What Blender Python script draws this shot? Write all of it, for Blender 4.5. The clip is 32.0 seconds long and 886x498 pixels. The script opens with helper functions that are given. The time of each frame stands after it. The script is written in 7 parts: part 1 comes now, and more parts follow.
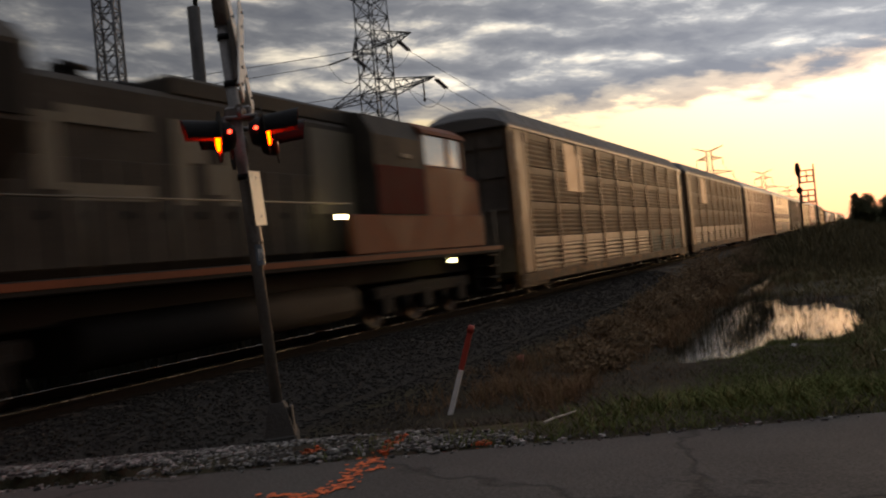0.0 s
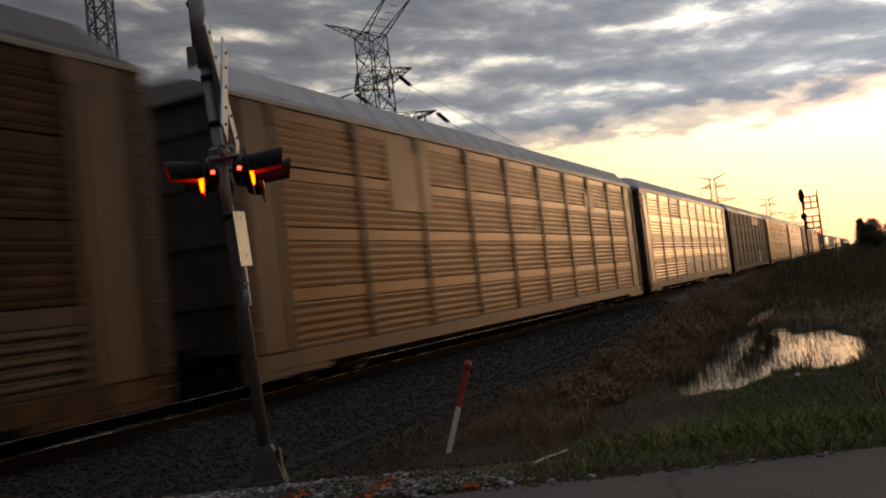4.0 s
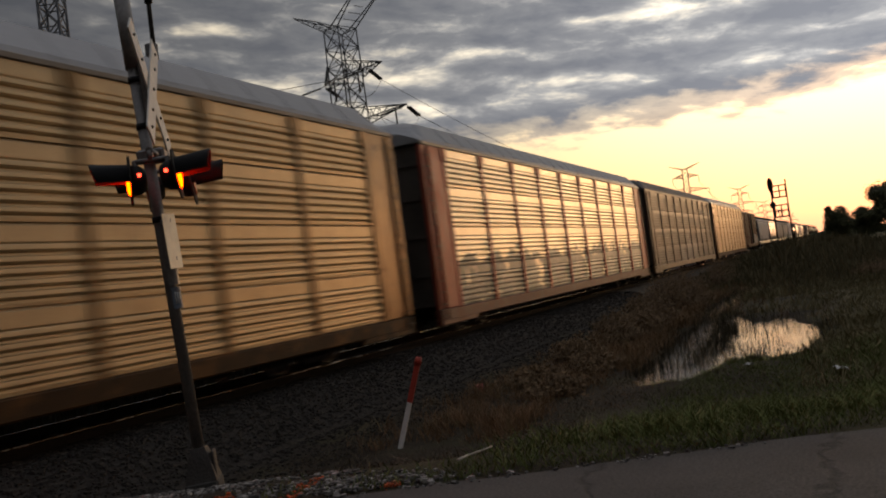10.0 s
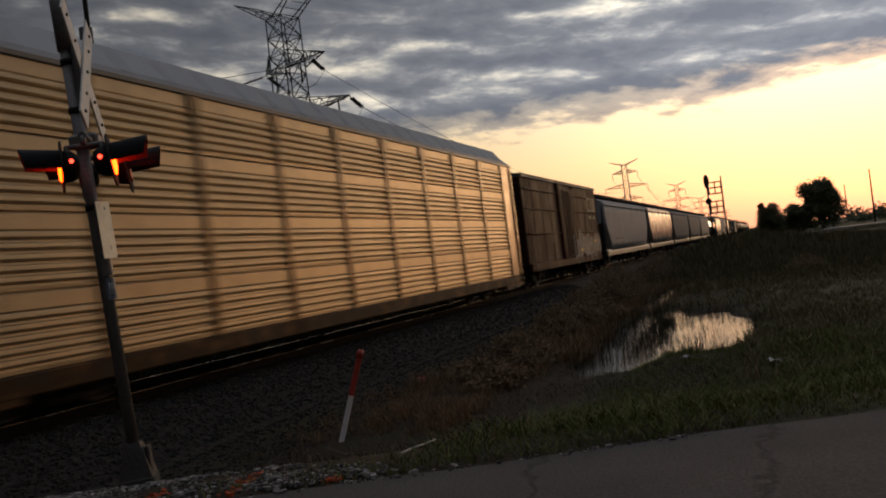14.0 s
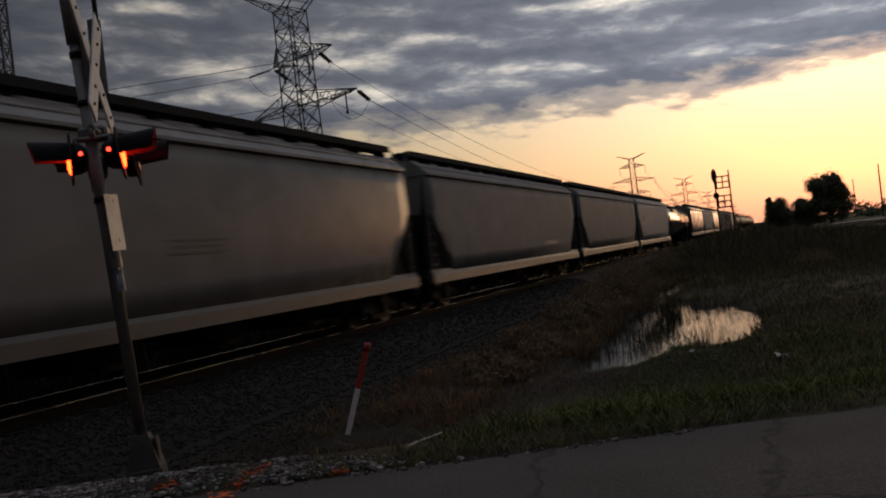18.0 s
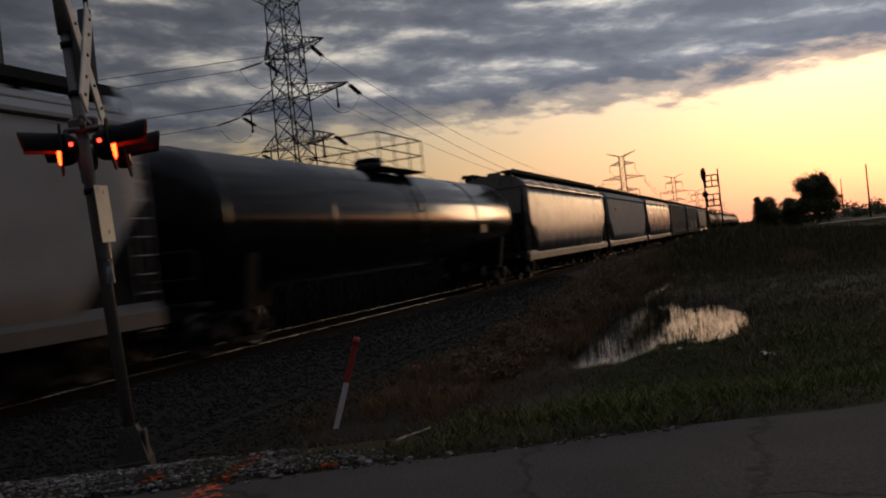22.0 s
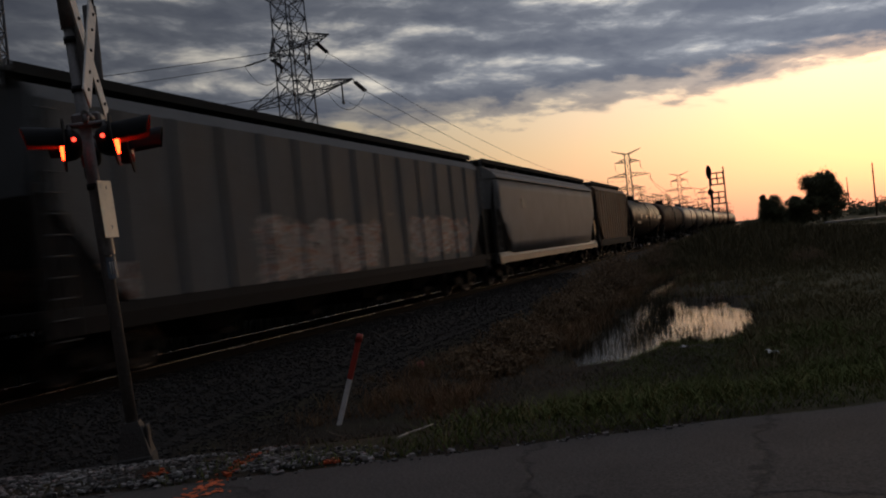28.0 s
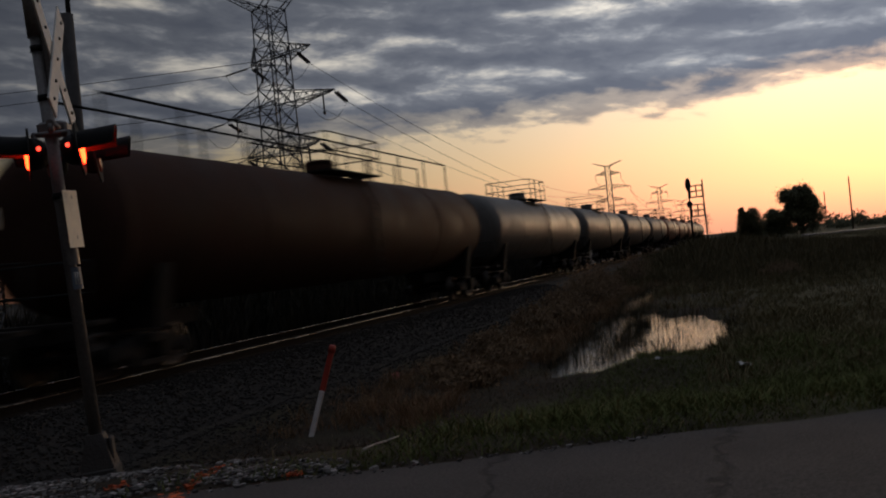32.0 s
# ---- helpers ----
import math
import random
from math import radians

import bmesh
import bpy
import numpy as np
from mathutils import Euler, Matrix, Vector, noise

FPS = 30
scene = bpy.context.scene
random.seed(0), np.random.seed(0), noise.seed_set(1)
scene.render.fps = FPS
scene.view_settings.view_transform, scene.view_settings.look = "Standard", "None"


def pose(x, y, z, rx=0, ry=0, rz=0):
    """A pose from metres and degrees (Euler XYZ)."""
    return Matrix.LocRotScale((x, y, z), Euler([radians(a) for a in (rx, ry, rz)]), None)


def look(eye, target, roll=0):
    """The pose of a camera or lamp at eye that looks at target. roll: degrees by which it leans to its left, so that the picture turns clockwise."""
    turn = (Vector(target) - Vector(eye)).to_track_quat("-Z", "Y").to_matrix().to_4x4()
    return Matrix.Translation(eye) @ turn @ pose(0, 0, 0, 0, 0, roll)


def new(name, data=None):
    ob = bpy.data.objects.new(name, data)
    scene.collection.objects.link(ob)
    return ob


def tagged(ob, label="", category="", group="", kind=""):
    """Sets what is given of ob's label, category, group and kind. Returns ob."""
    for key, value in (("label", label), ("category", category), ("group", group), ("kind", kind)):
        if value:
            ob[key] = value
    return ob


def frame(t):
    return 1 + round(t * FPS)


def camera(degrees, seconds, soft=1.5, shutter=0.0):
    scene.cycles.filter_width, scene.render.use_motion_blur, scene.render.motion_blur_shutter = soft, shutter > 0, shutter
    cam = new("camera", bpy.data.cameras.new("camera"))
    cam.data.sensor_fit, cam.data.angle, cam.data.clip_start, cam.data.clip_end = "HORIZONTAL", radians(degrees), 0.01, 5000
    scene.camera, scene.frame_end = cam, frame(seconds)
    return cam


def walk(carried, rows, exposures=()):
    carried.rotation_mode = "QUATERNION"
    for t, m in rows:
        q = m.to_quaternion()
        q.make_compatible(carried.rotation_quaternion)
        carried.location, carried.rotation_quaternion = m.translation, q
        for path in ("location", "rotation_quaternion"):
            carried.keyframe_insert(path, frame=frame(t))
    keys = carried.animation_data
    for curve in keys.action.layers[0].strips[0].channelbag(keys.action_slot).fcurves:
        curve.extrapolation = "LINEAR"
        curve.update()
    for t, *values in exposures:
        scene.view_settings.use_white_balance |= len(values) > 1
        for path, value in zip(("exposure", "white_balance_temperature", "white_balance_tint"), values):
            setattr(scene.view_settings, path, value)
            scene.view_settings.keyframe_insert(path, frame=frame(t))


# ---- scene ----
LENS = 55.0
SECONDS = 32.0
cam = camera(LENS, SECONDS, soft=1.95, shutter=0.6)
# seconds, place, turn
PATH = [
    (0, -0.411, -0.297, 1.235, 90.53, 5.43, 26.04),
    (0.5, -0.392, -0.227, 1.243, 90.50, 6.25, 24.28),
    (1, -0.356, -0.188, 1.250, 91.71, 5.05, 23.30),
    (1.5, -0.330, -0.185, 1.248, 92.17, 5.74, 24.42),
    (2, -0.314, -0.198, 1.253, 92.67, 6.23, 26.15),
    (2.5, -0.305, -0.201, 1.254, 92.82, 6.56, 26.80),
    (3, -0.300, -0.186, 1.243, 92.84, 7.39, 28.47),
    (3.5, -0.301, -0.167, 1.249, 92.78, 6.91, 26.79),
    (5.5, -0.356, -0.145, 1.260, 92.84, 5.53, 26.85),
    (6, -0.348, -0.156, 1.258, 93.37, 5.98, 27.90),
    (6.5, -0.331, -0.161, 1.246, 93.02, 7.06, 28.17),
    (7, -0.322, -0.148, 1.255, 93.37, 7.10, 26.96),
    (7.5, -0.242, -0.098, 1.256, 94.34, 6.47, 26.50),
    (8, -0.217, -0.054, 1.257, 93.66, 5.68, 25.63),
    (8.5, -0.187, -0.011, 1.274, 94.12, 7.23, 24.18),
    (9, -0.044, -0.016, 1.275, 93.80, 5.72, 28.46),
    (9.5, 0.059, -0.041, 1.260, 92.60, 5.58, 27.56),
    (10, 0.045, -0.036, 1.256, 92.12, 7.40, 24.89),
    (10.5, 0.018, -0.024, 1.259, 92.83, 7.40, 25.96),
    (11, 0.003, -0.006, 1.263, 93.06, 7.33, 26.39),
    (11.5, 0.014, -0.004, 1.262, 92.27, 7.27, 26.28),
    (12, 0.005, -0.007, 1.262, 92.96, 7.07, 25.03),
    (12.5, 0.004, -0.007, 1.262, 92.16, 6.83, 22.70),
    (13, 0.004, -0.002, 1.261, 91.06, 7.06, 21.90),
    (13.5, 0.005, 0.013, 1.252, 90.96, 7.14, 20.87),
    (15.5, -0.018, 0.023, 1.253, 91.82, 6.91, 21.77),
    (16, -0.011, 0.018, 1.252, 91.55, 7.38, 21.77),
    (16.5, -0.005, 0.006, 1.258, 91.53, 7.31, 21.67),
    (17, -0.002, 0.012, 1.256, 91.03, 6.58, 21.78),
    (17.5, 0.002, 0.005, 1.258, 90.66, 6.53, 21.61),
    (18, 0.001, 0.008, 1.254, 90.75, 6.81, 21.39),
    (18.5, 0.011, 0.006, 1.253, 91.05, 7.28, 21.34),
    (19, 0.009, 0.010, 1.251, 90.97, 7.58, 22.47),
    (19.5, 0.005, 0.011, 1.252, 90.33, 7.41, 22.78),
    (20, 0.004, 0.020, 1.255, 90.66, 7.33, 21.30),
    (20.5, 0.000, 0.010, 1.257, 90.53, 6.49, 20.97),
    (21, -0.004, 0.004, 1.253, 90.39, 6.07, 20.37),
    (21.5, -0.006, 0.000, 1.251, 90.42, 5.41, 20.65),
    (22, -0.006, -0.005, 1.256, 90.35, 6.16, 20.66),
    (22.5, -0.003, -0.017, 1.248, 90.68, 6.54, 20.67),
    (23, 0.003, -0.018, 1.250, 90.95, 6.69, 20.20),
    (23.5, 0.014, -0.029, 1.257, 91.37, 6.75, 20.38),
    (24, 0.007, -0.025, 1.251, 90.90, 6.84, 21.08),
    (24.5, 0.009, -0.014, 1.251, 90.91, 6.78, 20.81),
    (26.5, -0.007, 0.027, 1.245, 90.11, 5.80, 20.97),
    (27, 0.002, 0.019, 1.246, 89.54, 6.09, 20.78),
    (27.5, -0.003, 0.025, 1.247, 89.66, 5.86, 20.53),
    (28, -0.001, 0.016, 1.250, 90.19, 5.97, 20.98),
    (28.5, -0.004, 0.010, 1.254, 90.40, 6.16, 21.25),
    (29, 0.000, 0.000, 1.250, 90.27, 6.50, 21.49),
    (29.5, 0.006, -0.011, 1.251, 90.35, 6.74, 21.82),
    (30, 0.002, 0.005, 1.248, 89.95, 7.41, 21.57),
    (30.5, 0.006, 0.016, 1.247, 90.14, 7.91, 21.53),
    (31, -0.007, 0.023, 1.248, 89.90, 7.22, 21.01),
    (31.5, 0.007, 0.034, 1.249, 90.00, 7.39, 20.14),
    (32, 0.102, 0.047, 1.246, 90.79, 5.71, 19.73),
]
# the phone's automatic exposure
EXPOSURES = [(0, 0.66, 7000, 11), (3, 0.70, 7000, 11), (6, 0.70, 7150, 11), (9, 0.46, 7200, 11), (11, 0.50, 7050, 10), (13, 0.34, 6850, 10), (16, -0.16, 6500, 12), (19, -0.15, 6450, 13), (24, -0.25, 6350, 13), (28, -0.28, 6250, 12), (32, -0.34, 6250, 12)]
walk(cam, [(t, pose(x, y, z, rx, ry, rz)) for t, x, y, z, rx, ry, rz in PATH], EXPOSURES)

# ---- sky ----
SUN_AZ = -11.0      # degrees from the track's direction, to its right is negative
SUN_EL = 3.0


def nd(tree, kind, **values):
    n = tree.nodes.new(kind)
    for key, value in values.items():
        if key in ("operation", "blend_type", "data_type", "sky_type", "sun_disc", "noise_dimensions", "interpolation", "clamp", "use_clamp", "feature", "wave_type", "bands_direction", "normalize"):
            setattr(n, key, value)
        else:
            n.inputs[key].default_value = value
    return n


def ramp(tree, fac, stops, interpolation="LINEAR"):
    r = tree.nodes.new("ShaderNodeValToRGB")
    r.color_ramp.interpolation = interpolation
    while len(r.color_ramp.elements) < len(stops):
        r.color_ramp.elements.new(0.5)
    for e, (p, c) in zip(r.color_ramp.elements, stops):
        e.position = p
        e.color = (c, c, c, 1) if isinstance(c, (int, float)) else (*c, 1)
    tree.links.new(fac, r.inputs["Fac"])
    return r.outputs["Color"]


def make_world():
    w = bpy.data.worlds.new("dusk_sky")
    scene.world = w
    w.use_nodes = True
    t = w.node_tree
    for n in list(t.nodes):
        t.nodes.remove(n)
    lk = t.links.new
    out = t.nodes.new("ShaderNodeOutputWorld")
    bg = t.nodes.new("ShaderNodeBackground")
    lk(bg.outputs[0], out.inputs[0])
    co = t.nodes.new("ShaderNodeTexCoord").outputs["Generated"]
    sep = t.nodes.new("ShaderNodeSeparateXYZ")
    lk(co, sep.inputs[0])

    def m(op, a, b=None, clamp=False):
        n = nd(t, "ShaderNodeMath", operation=op)
        n.use_clamp = clamp
        for i, v in enumerate((a, b)):
            if v is None:
                continue
            if isinstance(v, (int, float)):
                n.inputs[i].default_value = v
            else:
                lk(v, n.inputs[i])
        return n.outputs[0]

    x, y, z = sep.outputs
    # clear air: a physical sky with a low sun
    sky = nd(t, "ShaderNodeTexSky", sky_type="NISHITA", sun_disc=False)
    sky.sun_elevation = radians(SUN_EL)
    sky.sun_rotation = radians(-SUN_AZ)
    sky.air_density, sky.dust_density, sky.ozone_density = 1.6, 3.0, 1.0
    # how near the sunset a direction lies
    sx, sy = math.sin(radians(-SUN_AZ)), math.cos(radians(-SUN_AZ))
    toward = m("ADD", m("MULTIPLY", x, sx), m("MULTIPLY", y, sy))
    up = m("MAXIMUM", z, 0.0)
    # glow of the lit haze, by height over the horizon
    tint = ramp(t, m("MULTIPLY", up, 2.0, True), [(0.0, (1.0, 0.44, 0.27)), (0.08, (1.0, 0.595, 0.37)), (0.2, (1.0, 0.785, 0.51)), (0.32, (1.0, 0.90, 0.70)), (0.42, (1.0, 0.96, 0.80)), (1.0, (0.6, 0.64, 0.70))])
    # (toward + 1) / 2, sharpened
    half = m("MULTIPLY", m("ADD", toward, 1.0), 0.5)
    sharp = m("POWER", m("MAXIMUM", half, 0.0), 14.0)
    level = m("ADD", m("MULTIPLY", sharp, 0.95), 0.16)
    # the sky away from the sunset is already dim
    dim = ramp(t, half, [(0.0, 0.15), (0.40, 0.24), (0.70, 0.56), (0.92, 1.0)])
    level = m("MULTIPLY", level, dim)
    glow = nd(t, "ShaderNodeMix", data_type="RGBA", blend_type="MULTIPLY")
    glow.inputs["Factor"].default_value = 1.0
    lk(tint, glow.inputs[6])
    lk(level, glow.inputs[7])
    clear = nd(t, "ShaderNodeMix", data_type="RGBA", blend_type="ADD")
    clear.inputs["Factor"].default_value = 0.06
    lk(glow.outputs[2], clear.inputs[6])
    lk(sky.outputs[0], clear.inputs[7])
    # cloud deck: long level rolls of cloud that end in a straight edge low over the horizon
    az = m("ARCTAN2", x, y)
    el = m("ARCSINE", z)

    def sheet(ka, ke, scale, detail, rough, distort, shift):
        c = t.nodes.new("ShaderNodeCombineXYZ")
        lk(m("ADD", m("MULTIPLY", az, ka), shift), c.inputs[0])
        lk(m("ADD", m("MULTIPLY", m("ADD", el, m("MULTIPLY", az, ROLL_TILT)), ke), shift * 1.7), c.inputs[1])
        n = nd(t, "ShaderNodeTexNoise", Scale=scale, Detail=detail, Roughness=rough, Distortion=distort)
        lk(c.outputs[0], n.inputs["Vector"])
        return m("SUBTRACT", n.outputs["Fac"], 0.5)

    broad = sheet(3.2, 12.0, 1.0, 4.0, 0.5, 0.2, CLOUD_A)
    puff = sheet(8.6, 27.0, 1.0, 7.0, 0.58, 0.30, CLOUD_B)
    fine = sheet(19.0, 62.0, 1.0, 5.0, 0.55, 0.4, CLOUD_C)
    lean = m("ADD", el, m("MULTIPLY", az, ROLL_TILT))
    phase = m("ADD", m("MULTIPLY", m("SUBTRACT", lean, radians(10.75)), 2 * math.pi / radians(1.9)), m("MULTIPLY", broad, 9.0))
    roll = m("MULTIPLY", m("COSINE", phase), ramp(t, el, [(0.17, 0.4), (0.21, 1.0), (0.30, 0.6), (0.5, 0.0)]))
    dens = m("ADD", m("ADD", m("MULTIPLY", broad, 0.30), m("MULTIPLY", puff, 0.66)), m("MULTIPLY", fine, 0.34))
    dens = m("ADD", m("SUBTRACT", dens, m("MULTIPLY", roll, 0.055)), 0.545)
    # solid along the lower edge, where the deck is seen end on
    dens = m("ADD", dens, ramp(t, el, [(0.150, 0.02), (0.172, 0.09), (0.192, 0.0)]))
    # to the right of the sunset the deck comes down and leaves a narrow strip of clear sky
    low = ramp(t, az, [(0.0, 0.150), (0.13, 0.162), (0.42, 0.078), (0.9, 0.055)])
    edge = m("DIVIDE", m("SUBTRACT", el, low), radians(1.25))
    cover = m("ADD", edge, m("ADD", m("MULTIPLY", puff, 4.2), m("MULTIPLY", fine, 2.2)))
    mask = ramp(t, m("ADD", m("MULTIPLY", cover, 0.35), 0.35, True), [(0.18, 0.0), (0.50, 0.72), (0.85, 1.0)], "EASE")
    cl = ramp(t, dens, [(0.34, (0.86, 0.79, 0.66)), (0.42, (0.50, 0.48, 0.44)), (0.485, (0.258, 0.268, 0.286)), (0.55, (0.165, 0.177, 0.202)), (0.68, (0.117, 0.129, 0.157))])
    cll = nd(t, "ShaderNodeMix", data_type="RGBA", blend_type="MULTIPLY")
    cll.inputs["Factor"].default_value = 1.0
    lk(cl, cll.inputs[6])
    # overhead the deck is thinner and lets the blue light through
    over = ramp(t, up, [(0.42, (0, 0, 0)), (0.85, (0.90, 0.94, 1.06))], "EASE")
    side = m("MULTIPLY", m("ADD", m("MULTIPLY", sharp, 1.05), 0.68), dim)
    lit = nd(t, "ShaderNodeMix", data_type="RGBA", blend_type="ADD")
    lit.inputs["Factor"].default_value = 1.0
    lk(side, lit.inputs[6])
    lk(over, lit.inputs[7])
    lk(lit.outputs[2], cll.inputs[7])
    mix = nd(t, "ShaderNodeMix", data_type="RGBA")
    lk(mask, mix.inputs[0])
    lk(clear.outputs[2], mix.inputs[6])
    lk(cll.outputs[2], mix.inputs[7])
    lk(mix.outputs[2], bg.inputs[0])
    bg.inputs[1].default_value = SKY_LEVEL


CLOUD_A, CLOUD_B, CLOUD_C = 3.1, 11.7, 5.3
ROLL_TILT = 0.09
SKY_LEVEL = 1.15
make_world()
sun = new("sun", bpy.data.lights.new("sun", "SUN"))
sun.data.energy, sun.data.angle, sun.data.color = 0.22, radians(12), (1.0, 0.72, 0.42)
sun.matrix_world = look((60 * math.sin(radians(-SUN_AZ)), 60 * math.cos(radians(-SUN_AZ)), 60 * math.tan(radians(6))), (0, 0, 0))

# ---- materials ----
MATS = {}


def mat(name, color, rough=0.6, metal=0.0, var=0.25, scale=3.0, fine=40.0, bump=0.1, streak=0.0, rust=None, rust_amount=0.0, spec=0.5, even=1.0):
    """Paint, metal, stone and earth: a base colour with broad stains, fine grain, and where wanted upright streaks and rust."""
    if name in MATS:
        return MATS[name]
    mt = bpy.data.materials.new(name)
    MATS[name] = mt
    mt.use_nodes = True
    t = mt.node_tree
    b = t.nodes["Principled BSDF"]
    lk = t.links.new
    co = t.nodes.new("ShaderNodeTexCoord").outputs["Object"]
    broad = nd(t, "ShaderNodeTexNoise", Scale=scale, Detail=5.0, Roughness=0.6)
    grain = nd(t, "ShaderNodeTexNoise", Scale=fine, Detail=3.0)
    lk(co, broad.inputs["Vector"])
    lk(co, grain.inputs["Vector"])
    dark = tuple(c * (1 - var) for c in color)
    light = tuple(min(1, c * (1 + var * 0.7)) for c in color)
    col = ramp(t, broad.outputs["Fac"], [(0.3, dark), (0.52, color), (0.72, light)])
    g = nd(t, "ShaderNodeMix", data_type="RGBA", blend_type="OVERLAY")
    g.inputs["Factor"].default_value = min(1.0, var * 1.2)
    lk(col, g.inputs[6])
    lk(grain.outputs["Fac"], g.inputs[7])
    col = g.outputs[2]
    if streak:
        mp = t.nodes.new("ShaderNodeMapping")
        mp.inputs["Scale"].default_value = (1.0, 5.0, 0.22)
        lk(co, mp.inputs[0])
        sn = nd(t, "ShaderNodeTexNoise", Scale=2.5, Detail=5.0, Roughness=0.65)
        lk(mp.outputs[0], sn.inputs["Vector"])
        s = nd(t, "ShaderNodeMix", data_type="RGBA", blend_type="MULTIPLY")
        lk(ramp(t, sn.outputs["Fac"], [(0.35, 1.0), (0.7, 0.0)]), s.inputs[0])
        fac = nd(t, "ShaderNodeMath", operation="MULTIPLY")
        lk(s.inputs[0].links[0].from_socket, fac.inputs[0])
        fac.inputs[1].default_value = streak
        lk(fac.outputs[0], s.inputs[0])
        lk(col, s.inputs[6])
        s.inputs[7].default_value = (0.34, 0.27, 0.2, 1)
        col = s.outputs[2]
    if rust:
        rn = nd(t, "ShaderNodeTexNoise", Scale=scale * 1.7, Detail=8.0, Roughness=0.7)
        lk(co, rn.inputs["Vector"])
        r = nd(t, "ShaderNodeMix", data_type="RGBA")
        lk(ramp(t, rn.outputs["Fac"], [(0.62 - rust_amount * 0.3, 0.0), (0.72 - rust_amount * 0.2, 1.0)]), r.inputs[0])
        lk(col, r.inputs[6])
        r.inputs[7].default_value = (*rust, 1)
        col = r.outputs[2]
    lk(col, b.inputs["Base Color"])
    b.inputs["Metallic"].default_value = metal
    b.inputs["Specular IOR Level"].default_value = spec
    lk(ramp(t, broad.outputs["Fac"], [(0.3, max(0.02, rough - 0.10 * even)), (0.7, min(1.0, rough + 0.12 * even))]), b.inputs["Roughness"])
    if bump:
        bp = nd(t, "ShaderNodeBump", Strength=bump, Distance=0.02)
        lk(grain.outputs["Fac"], bp.inputs["Height"])
        lk(bp.outputs[0], b.inputs["Normal"])
    return mt


def glow_mat(name, color, strength):
    mt = bpy.data.materials.new(name)
    mt.use_nodes = True
    b = mt.node_tree.nodes["Principled BSDF"]
    b.inputs["Base Color"].default_value = (*color, 1)
    b.inputs["Emission Color"].default_value = (*color, 1)
    b.inputs["Emission Strength"].default_value = strength
    return mt


# ---- mesh helpers ----
class Mesh:
    """Collects faces; ob() makes one object of them."""

    def __init__(self):
        self.v, self.f, self.s = [], [], []

    def add(self, verts, faces, smooth=False):
        n = len(self.v)
        self.v += [tuple(p) for p in verts]
        self.f += [tuple(n + i for i in q) for q in faces]
        self.s += [smooth] * len(faces)
        return self

    def box(self, x0, x1, y0, y1, z0, z1, c=0.0):
        """A block, with its upright and level edges cut by c."""
        if c <= 0:
            vs = [(x, y, z) for z in (z0, z1) for y in (y0, y1) for x in (x0, x1)]
            return self.add(vs, [(0, 2, 3, 1), (4, 5, 7, 6), (0, 1, 5, 4), (2, 6, 7, 3), (0, 4, 6, 2), (1, 3, 7, 5)])
        vs = []
        for z, k in ((z0, c), (z0 + c, 0), (z1 - c, 0), (z1, c)):
            a, b, p, q = x0 + k, x1 - k, y0 + k, y1 - k
            vs += [(a + c, p, z), (b - c, p, z), (b, p + c, z), (b, q - c, z), (b - c, q, z), (a + c, q, z), (a, q - c, z), (a, p + c, z)]
        fs = [tuple(range(7, -1, -1)), tuple(range(24, 32))]
        for r in range(3):
            for i in range(8):
                j = (i + 1) % 8
                fs.append((r * 8 + i, r * 8 + j, r * 8 + 8 + j, r * 8 + 8 + i))
        return self.add(vs, fs)

    def tube(self, a, b, ra, rb=None, n=8, caps=True, smooth=True):
        a, b = Vector(a), Vector(b)
        rb = ra if rb is None else rb
        d = (b - a).normalized()
        u = d.orthogonal().normalized()
        w = d.cross(u)
        vs = []
        for p, r in ((a, ra), (b, rb)):
            for i in range(n):
                t = 2 * math.pi * i / n
                vs.append(p + u * (r * math.cos(t)) + w * (r * math.sin(t)))
        self.add(vs, [(i, (i + 1) % n, n + (i + 1) % n, n + i) for i in range(n)], smooth)
        if caps:
            k = len(self.v) - 2 * n
            self.f += [tuple(k + i for i in range(n - 1, -1, -1)), tuple(k + n + i for i in range(n))]
            self.s += [False, False]
        return self

    def loft(self, rings, smooth=False, caps=True, closed=True):
        n = len(rings[0])
        vs = [p for r in rings for p in r]
        fs = []
        for k in range(len(rings) - 1):
            for i in range(n if closed else n - 1):
                j = (i + 1) % n
                fs.append((k * n + i, k * n + j, (k + 1) * n + j, (k + 1) * n + i))
        self.add(vs, fs, smooth)
        if caps and closed:
            k = len(self.v) - len(vs)
            self.f += [tuple(k + i for i in range(n - 1, -1, -1)), tuple(k + (len(rings) - 1) * n + i for i in range(n))]
            self.s += [False, False]
        return self

    def data(self, name):
        me = bpy.data.meshes.new(name)
        me.from_pydata(self.v, [], self.f)
        me.polygons.foreach_set("use_smooth", self.s)
        me.update()
        return me


def part(name, m, material, parent=None, label="", at=None):
    """One mesh object, under a thing or a part if one is given. m: a Mesh, or mesh data to share."""
    me = m.data(name) if isinstance(m, Mesh) else m
    if not me.materials:
        me.materials.append(material)
    ob = new(name, me)
    if me.materials[0] is not material:
        ob.material_slots[0].link = "OBJECT"
        ob.material_slots[0].material = material
    if at is not None:
        ob.matrix_basis = at
    if parent is not None:
        ob.parent = parent
    if label:
        tagged(ob, label)
    return ob


def thing(name, label, category, group="", at=None):
    e = tagged(new(name), label, category, group)
    e.empty_display_size = 0.2
    if at is not None:
        e.matrix_basis = at
    return e

